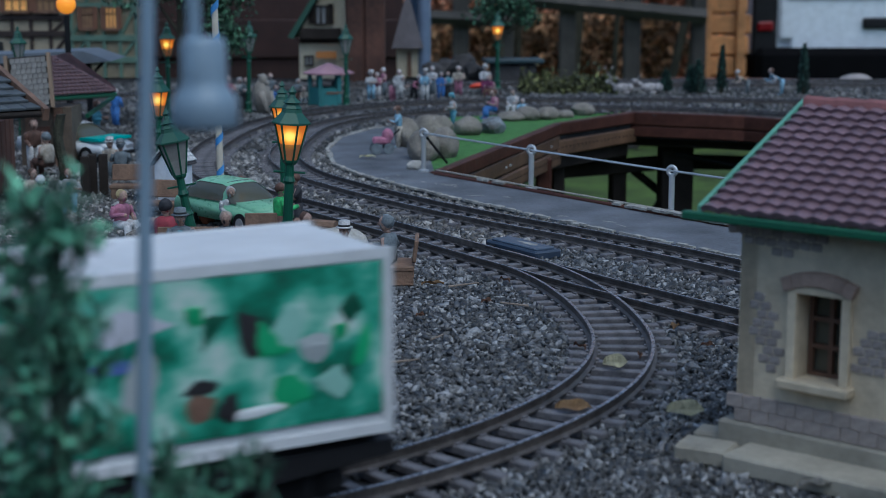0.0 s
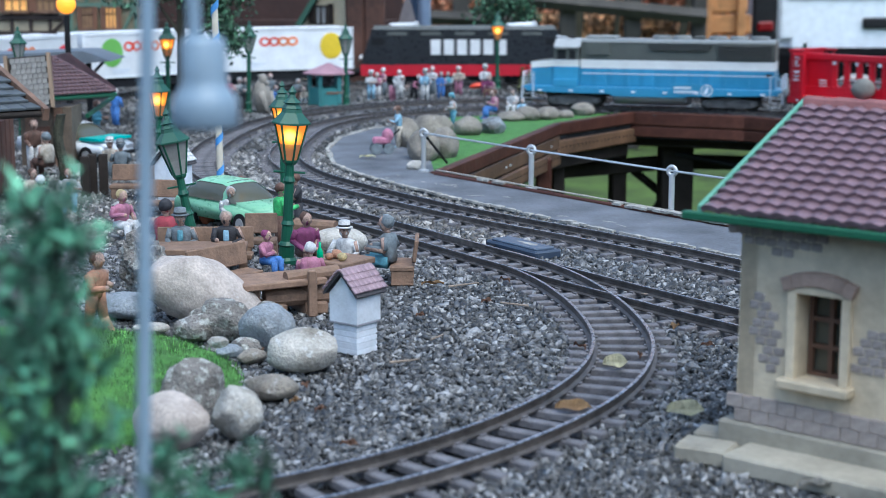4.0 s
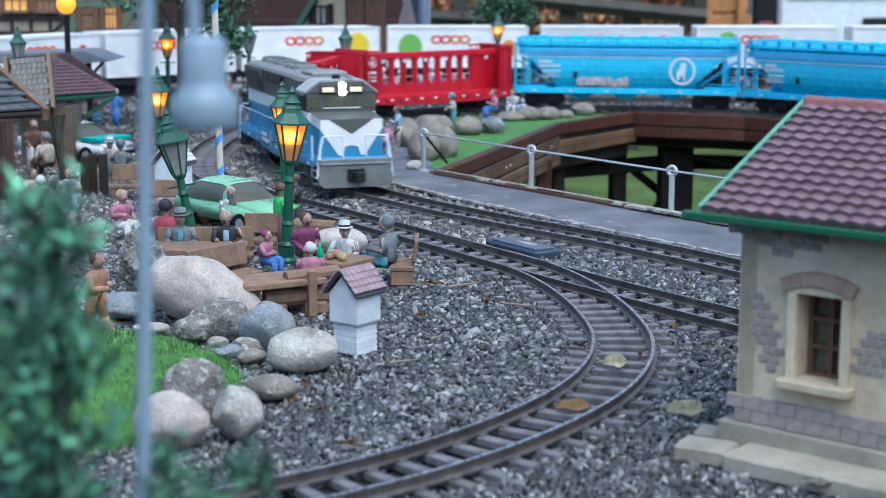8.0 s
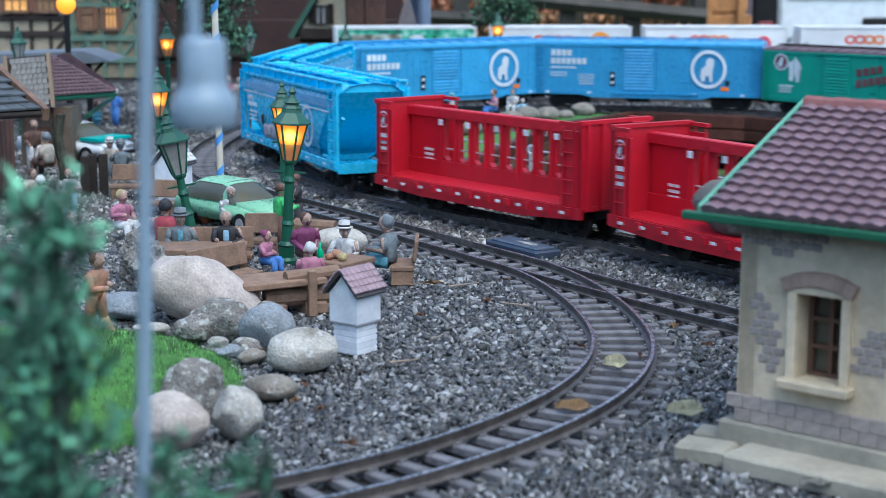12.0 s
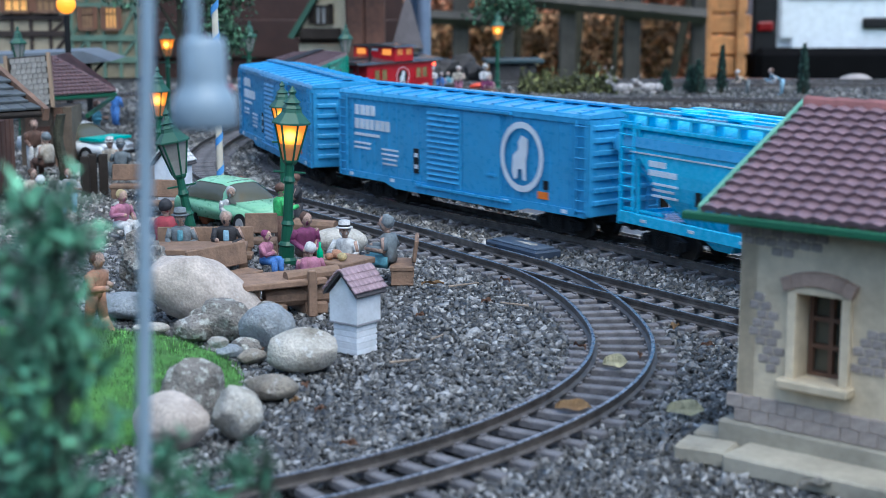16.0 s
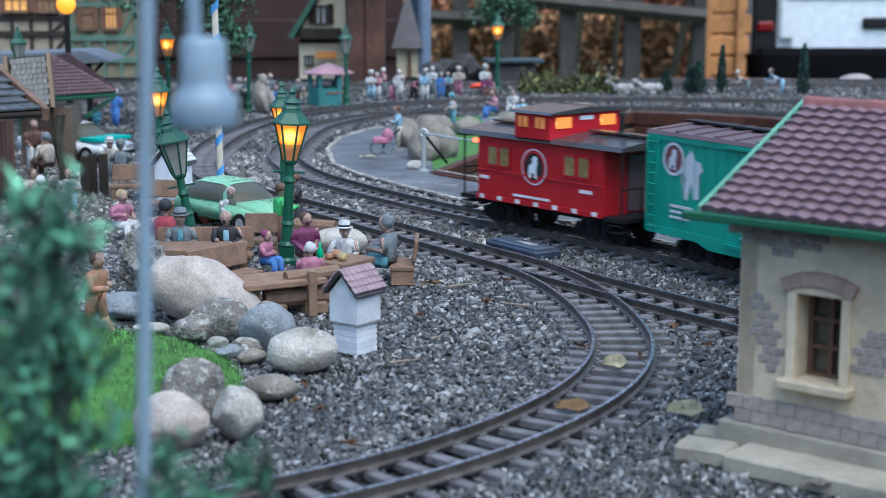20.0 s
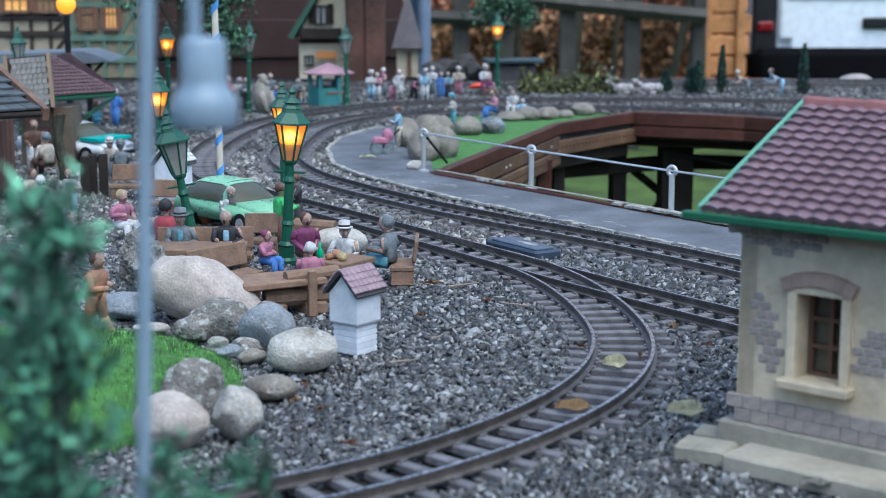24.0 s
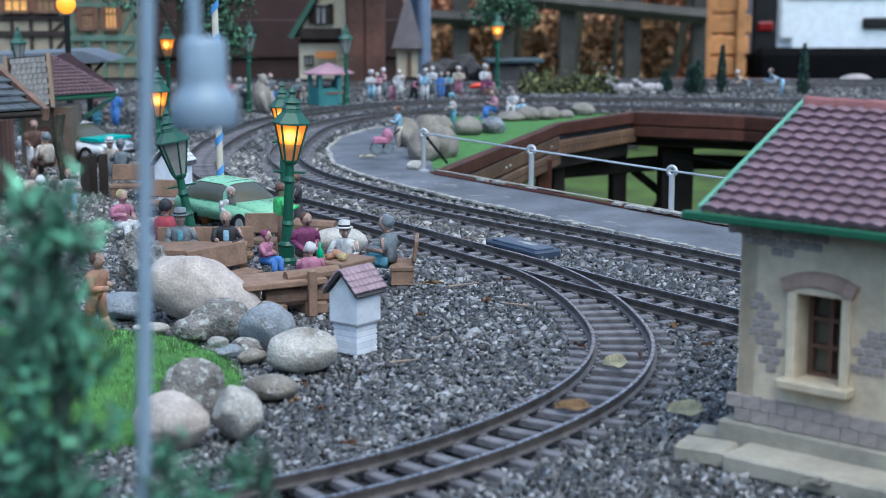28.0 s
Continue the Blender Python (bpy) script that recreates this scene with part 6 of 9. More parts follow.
r1 = part("roof", rb1, WOOD_DARK, h1)
un = ua.normalized()
vn = na.cross(un).normalized()
if vn.dot(va) < 0:
    vn.negate()
turn1 = Matrix((un, vn, un.cross(vn))).transposed().to_4x4()
slate_me = mesh_of("slate", box(B(), (0, 0, 0), (0.0205, 0.03, 0.0034), bevel=0.0005), SLATE)
rs1 = random.Random(9)
for r in range(8):
    for c in range(10):
        q = ea + ua * ((c + 0.5 + 0.35 * (r % 2)) / 10) + va * ((r + 0.5) / 8) + na * (0.003 + rs1.uniform(0, 0.0008))
        piece("slate", slate_me, Matrix.Translation(q) @ turn1 @ pose(0, 0, 0, (-8 if un.cross(vn).z > 0 else 8), 0, rs1.uniform(-1, 1)), r1)
dv = va.normalized()
part("barge_board", prism(B(), [(-0.004, -0.012), (0.004, -0.012), (0.004, 0.004), (-0.004, 0.004)], -0.012, va.length, "x"), WOOD_MID, h1).matrix_basis = Matrix.Translation(ea - un * 0.004 + na * 0.004) @ Matrix((dv, na.cross(dv), na)).transposed().to_4x4()
part("gutter", tube(B(), ea - vn * 0.004 - na * 0.002, eb - vn * 0.004 - na * 0.002, 0.004, None, 8), WOOD_DARK, h1)
part("corner_post", box(B(), (0.094, -0.014, 0.06), (0.018, 0.014, 0.12), bevel=0.001), WOOD_MID, h1)

h2 = thing("tiled_house", pose(-0.583, 2.45, -0.018, 0, 0, 0), "small plastered model house with red tiled roof and shingled gable", "model house")
part("wall", box(B(), (-0.035, 0.045, 0.055), (0.08, 0.07, 0.11)), PLASTER, h2)
for x in (-0.06, -0.015):
    part("wall_post", box(B(), (x, 0.008, 0.055), (0.012, 0.008, 0.11)), WOOD_MID, h2)
part("door", box(B(), (-0.04, 0.009, 0.04), (0.022, 0.006, 0.08)), BROWN_WALL, h2)
tile2 = mesh_of("roof_tile", box(B(), (0, 0, 0), (0.0118, 0.0085, 0.004), bevel=0.0008), mat("dull_red_tile", (0.12, 0.062, 0.064), 0.5, var=0.35, scale=50, bump=0.3))
# the tiled slope that falls away from the gable, laid in rows
o2 = Vector((-0.583, 2.45, -0.018))
e0, e1, top2 = Vector((-0.6020, 2.4300, 0.1125)) - o2, Vector((-0.5417, 2.6200, 0.1041)) - o2, Vector((-0.6161, 2.5000, 0.1683)) - o2
back2 = top2 + Vector((0.0, 0.12, 0.0))
hb = B()
hb.faces.new([hb.verts.new(v) for v in (e0, e1, top2)])
hb.faces.new([hb.verts.new(v) for v in (top2, e1, e1 + Vector((-0.02, 0.1, 0.0)), back2)])
bmesh.ops.solidify(hb, geom=hb.faces[:], thickness=0.004)
r2 = part("roof", hb, mat("dull_red_tile", (0.12, 0.062, 0.064)), h2)
ex = (e1 - e0).normalized()
up = (top2 - e0 - ex * (top2 - e0).dot(ex)).normalized()
turn2 = Matrix((ex, up, ex.cross(up))).transposed().to_4x4()
for r in range(11):
    v = (r + 0.3) / 11
    pa, pb = e0.lerp(top2, v), e1.lerp(top2, v)
    n = max(1, round((pb - pa).length / 0.0127))
    for c in range(n):
        q = pa.lerp(pb, (c + 0.5) / n) + ex.cross(up) * (0.003 + rng.uniform(0, 0.0006))
        piece("roof_tile", tile2, Matrix.Translation(q) @ turn2 @ pose(0, 0, 0, -15 + rng.uniform(-2, 2), 0, rng.uniform(-2, 2)), r2)
part("gutter", tube(B(), e0 - ex * 0.01 - Vector((0, 0, 0.005)), e1 - Vector((0, 0, 0.005)), 0.004, None, 6), GREEN_TRIM, h2)
gb = part("shingled_gable", box(B(), (-0.045, -0.022, 0.152), (0.06, 0.008, 0.076), pose(0, 0, 0, -8, 0, 0)), WOOD_DARK, h2)
sh_me = mesh_of("shingle", box(B(), (0, 0, 0), (0.0075, 0.002, 0.0082), bevel=0.0006), GREYSH)
rng = random.Random(6)
for r in range(9):
    for c in range(7):
        z = 0.119 + r * 0.0082
        piece("shingle", sh_me, pose(-0.0685 + c * 0.0079 + (r % 2) * 0.002, -0.0268 + (z - 0.152) * 0.14 + rng.uniform(0, 0.0006), z, -12, rng.uniform(-3, 3), 0), gb)
for x in (-0.078, -0.012):
    part("trim_board", box(B(), (x, -0.027, 0.152), (0.005, 0.008, 0.084), pose(0, 0, 0, -8, 0, 0)), CREAMTRIM, gb)
gb.matrix_basis = Matrix.Translation((-0.045, 0, 0.11)) @ pose(0, 0, 0, 0, -5, 0) @ Matrix.Translation((0.045, 0, -0.11))
# strut, trunk and fence posts beside it
bm = B()
prev = None
for j in range(12):
    zz = 0.01 * j
    ring = [bm.verts.new((0.004 * math.sin(zz * 60) + r * math.cos(a), r * math.sin(a), zz)) for a, r in ((i * math.pi / 6, (0.0085 - 0.02 * zz) * (1 + 0.35 * noise.noise(Vector((i * 1.7, zz * 70, 3))))) for i in range(12))]
    if prev:
        for i in range(12):
            bm.faces.new((prev[i], prev[(i + 1) % 12], ring[(i + 1) % 12], ring[i]))
    prev = ring
bm.faces.new(prev)
single("tree_stump", bm, mat("bark", (0.06, 0.062, 0.042), 0.95, var=0.6, scale=60, bump=1.0), pose(-0.519, 2.143, 0), "mossy upright tree stump between the houses", "stump")
single("brace_pole", tube(B(), (-0.5733, 2.5500, 0.0704), (-0.5728, 2.7500, 0.0841), 0.004, None, 8), GREEN_TRIM, I4, "dark green sloping strut under the eaves", "strut")
for px, py in ((-0.478, 2.143), (-0.463, 2.143), (-0.482, 2.116)):
    single("fence_post", box(B(), (0, 0, 0.028), (0.012, 0.012, 0.056), bevel=0.001), WOOD_DARK, pose(px, py, 0, 0, 0, 10), "dark wooden fence post", "post", "dark fence posts")

# station canopy
cp = thing("platform_canopy", pose(-0.82, 3.15, 0, 0, 0, 0), "platform canopy with flat grey roof on dark posts", "canopy")
part("roof", prism(B(), [(-0.4, 0.126), (0.12, 0.145), (0.175, 0.126), (0.12, 0.121), (-0.4, 0.121)], -0.06, 0.09, "y"), mat("canopy_grey", (0.15, 0.17, 0.195), 0.6, var=0.2, scale=20, bump=0.1), cp)
for x in (-0.1, 0.0, 0.118):
    part("post", box(B(), (x, 0, 0.06), (0.01, 0.01, 0.124)), BLACK, cp)
    part("bracket", tube(B(), (x, 0, 0.09), (x + 0.03, 0, 0.121), 0.003, None, 6), BLACK, cp)

# ---- close to the lens: a hanging street lamp and a shrub ----
LAMPGREY = plain("pale_blue_grey_paint", (0.28, 0.37, 0.46), 0.35)
hl = thing("arched_street_lamp", I4, "pale blue-grey arched street lamp with hanging bell shade", "street lamp")
HY = 0.5
part("pole", tube(B(), (-0.0993, HY, 0.1314), (-0.0918, HY, 0.308), 0.0025, 0.0023, 14), LAMPGREY, hl)
part("lower_pole", tube(B(), (-0.095, HY, 0.0), (-0.0993, HY, 0.1314), 0.0036, 0.0025, 14), LAMPGREY, hl)
top_, drop_ = Vector((-0.0918, HY, 0.308)), Vector((-0.078, HY, 0.2861))
bm = B()
bend = [Vector(((top_.x + drop_.x) / 2 - math.cos(math.pi * i / 12) * (drop_.x - top_.x) / 2, HY, top_.z + math.sin(math.pi * i / 12) * 0.016)) for i in range(13)]
for a, b in zip(bend, bend[1:]):
    tube(bm, a, b, 0.0023, None, 10)
tube(bm, bend[-1], drop_ - Vector((0, 0, 0.002)), 0.0023, None, 10)
part("arm", bm, LAMPGREY, hl)
bell = Vector((-0.0752, HY, 0.2578))
hh = drop_.z - bell.z
part("bell_shade", lathe(B(), [(0.0101, 0), (0.0106, 0.0008), (0.0106, hh * 0.26), (0.0095, hh * 0.36), (0.0077, hh * 0.45), (0.0073, hh * 0.55), (0.0071, hh * 0.92), (0.006, hh)], 24, bell), LAMPGREY, hl, "", True)

SPRIG = mat("conifer_sprig", (0.105, 0.27, 0.165), 0.6, var=0.5, scale=90, bump=0.1, island=True)
STEM = mat("shrub_stem", (0.03, 0.05, 0.035), 0.85, var=0.4, scale=60, bump=0.5)


def shrub(name, x, y, top, spread, n, seed, label, z0=0.0):
    """An upright shrub: a stem, side twigs and needle sprays."""
    t = thing(name, pose(x, y, 0), label, "shrub")
    rs = random.Random(seed)
    bm = B()
    tube(bm, (0, 0, 0), (0.004, 0, top * 0.92), 0.0065, 0.002, 8)
    tw = []
    for i in range(n):
        u = 0.35 + 0.65 * i / n
        z = top * u
        a = i * 2.4 + rs.uniform(-0.4, 0.4)
        ln = spread * (1.15 - u * 0.75) * rs.uniform(0.55, 1.1)
        end = Vector((ln * math.cos(a), ln * math.sin(a), z + ln * rs.uniform(0.3, 0.9)))
        tw.append((Vector((0.003 * u, 0, z)), end))
        tube(bm, (0.003 * u, 0, z), end, 0.0018, 0.0008, 5)
    part("trunk", bm, STEM, t)
    verts, faces = [], []
    for a, b in tw:
        for _ in range(36):
            u = rs.uniform(0.2, 1.1)
            c = a.lerp(b, u) + Vector((rs.gauss(0, 0.0035), rs.gauss(0, 0.0035), rs.gauss(0, 0.0035)))
            d = Vector((rs.gauss(0, 1), rs.gauss(0, 1), rs.gauss(0.6, 1))).normalized() * rs.uniform(0.006, 0.012)
            s = d.cross(Vector((rs.gauss(0, 1), rs.gauss(0, 1), rs.gauss(0, 1)))).normalized() * 0.0014
            i = len(verts)
            verts += [tuple(c - s), tuple(c + s), tuple(c + d)]
            faces.append((i, i + 1, i + 2))
    me = bpy.data.meshes.new("crown")
    me.from_pydata(verts, [], faces)
    me.materials.append(SPRIG)
    ob = new("crown", me)
    ob.parent = t


shrub("conifer_shrub", -0.126, 0.49, 0.238, 0.034, 30, 3, "soft blue-green conifer shrub close to the camera")
shrub("conifer_shrub", -0.146, 0.53, 0.218, 0.034, 22, 4, "soft blue-green conifer shrub close to the camera")
shrub("conifer_seedling", -0.094, 0.50, 0.15, 0.020, 12, 5, "small blue-green conifer seedling close to the camera")
shrub("conifer_seedling", -0.082, 0.53, 0.135, 0.016, 7, 6, "small blue-green conifer seedling close to the camera")
shrub("conifer_seedling", -0.062, 0.50, 0.165, 0.010, 5, 7, "small blue-green conifer seedling close to the camera")

# ---- the trains: every vehicle stands on the rail top, its front to +x ----
GN_BLUE = plain("railway_blue", (0.065, 0.325, 0.61), 0.3)
SKY_BLUE = plain("sky_blue", (0.075, 0.57, 0.88), 0.27)
LOCO_BLUE = plain("locomotive_blue", (0.06, 0.275, 0.47), 0.35)
CAR_RED = plain("wagon_red", (0.48, 0.008, 0.025), 0.4)
CABOOSE_RED = plain("caboose_red", (0.46, 0.009, 0.02), 0.35)
CABOOSE_ROOF = plain("glossy_dark_roof", (0.05, 0.052, 0.055), 0.22)
BOX_GREEN = plain("wagon_green", (0.03, 0.32, 0.23), 0.42)
ROOF_BROWN = plain("plum_brown", (0.13, 0.085, 0.095), 0.4)
HOOD_GREY = plain("hood_grey", (0.095, 0.1, 0.092), 0.45)
# hood roof colour lightened above HOOD_GREY to include the sheen of the sky
SKYLIT_GREY = plain("skylit_roof_grey", (0.24, 0.25, 0.245), 0.4)
GRILLE_DARK = plain("dark_grille", (0.03, 0.032, 0.03), 0.6)
PALE = plain("pale_print", (0.7, 0.74, 0.8), 0.5)
MAROON = plain("maroon_print", (0.16, 0.05, 0.06), 0.5)
SILVER = plain("silver_pilot", (0.42, 0.44, 0.46), 0.4, 0.4)
ORANGE = plain("orange_print", (0.85, 0.2, 0.02), 0.45)
def print_mat(name, stops, scale):
    """A printed picture in soft mottled tones."""
    m = bpy.data.materials.new(name)
    m.use_nodes = True
    n, ln = m.node_tree.nodes, m.node_tree.links
    tc, t, r = n.new("ShaderNodeTexCoord"), n.new("ShaderNodeTexNoise"), n.new("ShaderNodeValToRGB")
    t.inputs["Scale"].default_value, t.inputs["Detail"].default_value = scale, 5
    ln.new(tc.outputs["Object"], t.inputs["Vector"])
    ln.new(t.outputs["Fac"], r.inputs["Fac"])
    ramp = r.color_ramp
    ramp.elements[0].position, ramp.elements[1].position = stops[0][0], stops[-1][0]
    ramp.elements[0].color, ramp.elements[1].color = (*stops[0][1], 1), (*stops[-1][1], 1)
    for p, c in stops[1:-1]:
        ramp.elements.new(p).color = (*c, 1)
    b = n["Principled BSDF"]
    b.inputs["Roughness"].default_value = 0.35
    ln.new(r.outputs["Color"], b.inputs["Base Color"])
    return m


FOLIAGE_PRINT = print_mat("foliage_print", [(0.3, (0.02, 0.05, 0.035)), (0.42, (0.03, 0.22, 0.13)), (0.52, (0.08, 0.42, 0.28)), (0.6, (0.3, 0.62, 0.48)), (0.72, (0.7, 0.78, 0.72))], 34)
PALE_PRINT = print_mat("pale_print_area", [(0.3, (0.03, 0.025, 0.02)), (0.4, (0.2, 0.2, 0.16)), (0.5, (0.42, 0.5, 0.44)), (0.6, (0.72, 0.76, 0.76))], 26)
WHITEBOX = plain("container_white", (0.78, 0.79, 0.8), 0.35)
LOCO_BLACK = plain("gloss_black", (0.02, 0.022, 0.026), 0.3)
# window glow graded into the emission, brightest near the pane's middle
WARM = painted_glow_glass("warm_lit_window", 0.45, (1.0, 0.7, 0.25), (1.0, 0.3, 0.05), 1.8, 0.5)
DIM_AMBER = mat("dim_amber_glass", (0.5, 0.2, 0.06), 0.3, emit=0.3, var=0.5, scale=60, bump=0)
HEADLIGHT = mat("headlight", (1.0, 0.92, 0.8), 0.3, emit=9.0, var=0.05, scale=40, bump=0)
TAIL_RED = mat("red_marker", (1.0, 0.05, 0.02), 0.4, emit=5.0, var=0.1, scale=40, bump=0)
WHEEL = mat("steel_wheel", (0.05, 0.045, 0.042), 0.5, 0.5, var=0.4, scale=60, bump=0.1)

wb = B()
tube(wb, (0, -0.0225, 0.0145), (0, -0.018, 0.0145), 0.0165, 0.0145, 14)
tube(wb, (0, -0.018, 0.0145), (0, -0.0135, 0.0145), 0.0145, 0.0142, 14)
tube(wb, (0, 0.018, 0.0145), (0, 0.0225, 0.0145), 0.0145, 0.0165, 14)
tube(wb, (0, 0.0135, 0.0145), (0, 0.018, 0.0145), 0.0142, 0.0145, 14)
tube(wb, (0, -0.03, 0.0145), (0, 0.03, 0.0145), 0.0022, None, 8)
WHEEL_ME = mesh_of("wheelset", wb, WHEEL, False)


def bogie(parent, x, base=0.05, axles=2, finish=None):
    bm = B()
    span = base if axles == 2 else base * 1.75
    for sy in (-1, 1):
        y = sy * 0.033
        prism_pts = [(-span / 2 - 0.012, 0.012), (-span / 2, 0.006), (span / 2, 0.006), (span / 2 + 0.012, 0.012), (span / 2 + 0.01, 0.02), (0.012, 0.026), (-0.012, 0.026), (-span / 2 - 0.01, 0.02)]
        prism(bm, [(u, v) for u, v in prism_pts], y - 0.003, y + 0.003, "y")
        for i in range(axles):
            xx = -span / 2 + span * i / (axles - 1)
            box(bm, (xx, sy * 0.0365, 0.0145), (0.011, 0.006, 0.011), bevel=0.001)
            tube(bm, (xx, sy * 0.0385, 0.0145), (xx, sy * 0.042, 0.0145), 0.0035, 0.003, 8)
        for k in (-1, 0, 1):
            tube(bm, (k * 0.006, sy * 0.0375, 0.009), (k * 0.006, sy * 0.0375, 0.023), 0.0024, None, 6)
    box(bm, (0, 0, 0.022), (0.02, 0.06, 0.008))
    bm.transform(Matrix.Translation((x, 0, 0)))
    t = part("bogie", bm, finish or BLACK, parent)
    for i in range(axles):
        piece("wheel", WHEEL_ME, pose(x - span / 2 + span * i / (axles - 1), 0, 0), t)


def couplers(parent, half):
    for s in (-1, 1):
        bm = B()
        box(bm, (s * (half + 0.004), 0, 0.021), (0.026, 0.008, 0.007))
        box(bm, (s * (half + 0.014), 0.003 * s, 0.021), (0.009, 0.014, 0.013), bevel=0.0015)
        part("coupler", bm, BLACK, parent)


def ladder(parent, x, y, z0, z1, wide, along, material, step=0.0115):
    """Grab-iron ladder; along: 'x' on a side, 'y' on an end."""
    bm = B()
    v = Vector((wide / 2, 0, 0)) if along == "x" else Vector((0, wide / 2, 0))
    for s in (-1, 1):
        p = Vector((x, y, 0)) + v * s
        box(bm, (p.x, p.y, (z0 + z1) / 2), (0.0018, 0.0018, z1 - z0))
    z = z0 + step / 2
    while z < z1:
        a, b = Vector((x, y, z)) - v * 1.15, Vector((x, y, z)) + v * 1.15
        tube(bm, a, b, 0.0009, None, 5)
        z += step
    part("ladder", bm, material, parent)


def emblem(parent, x, side, z, r, yface, ring_mat=PALE, core=None):
    """A ring with a rough animal shape inside, on one side of a car."""
    y = side * yface
    n = 28
    bm = B()
    for i in range(n):
        a0, a1 = 2 * math.pi * i / n, 2 * math.pi * (i + 1) / n
        vs = [bm.verts.new((x + rr * math.cos(a) * 0.94, y + side * 0.0006, z + rr * math.sin(a))) for rr, a in ((r, a0), (r, a1), (r * 0.82, a1), (r * 0.82, a0))]
        bm.faces.new(vs)
    if core is not None:
        part("emblem_disc", tube(B(), (x, y, z), (x, y + side * 0.0004, z), r * 0.95, None, 28), core, parent)
    part("emblem_ring", bm, ring_mat, parent)
    bm = B()
    k = -side
    shape = [(-0.30, 0.52), (-0.02, 0.62), (0.16, 0.42), (0.14, 0.22), (0.42, 0.0), (0.46, -0.45), (0.36, -0.66), (0.2, -0.62), (0.16, -0.36), (-0.02, -0.34), (-0.08, -0.66), (-0.24, -0.66), (-0.22, -0.1), (-0.3, 0.18)]
    vs = [bm.verts.new((x - k * u * r * 0.9, y + side * 0.0009, z + w * r)) for u, w in shape]
    bm.faces.new(vs)
    bmesh.ops.triangulate(bm, faces=bm.faces[:])
    part("emblem_figure", bm, ring_mat, parent)


def bars(name, parent, x0, z, side, yface, rows, material, slope=0.0):
    """Lettering as plain bars: rows of (start, length, height, drop)."""
    for st, length, high, drop in rows:
        bm = B()
        n = max(2, round(length / (high * 0.95)))
        w = length / n
        for i in range(n):
            xc = x0 - side * (st + w * (i + 0.5))
            box(bm, (xc, side * (yface + 0.0003), z - drop + slope * (st + w * i)), (w * 0.74, 0.0012, high))
        part(name, bm, material, parent)


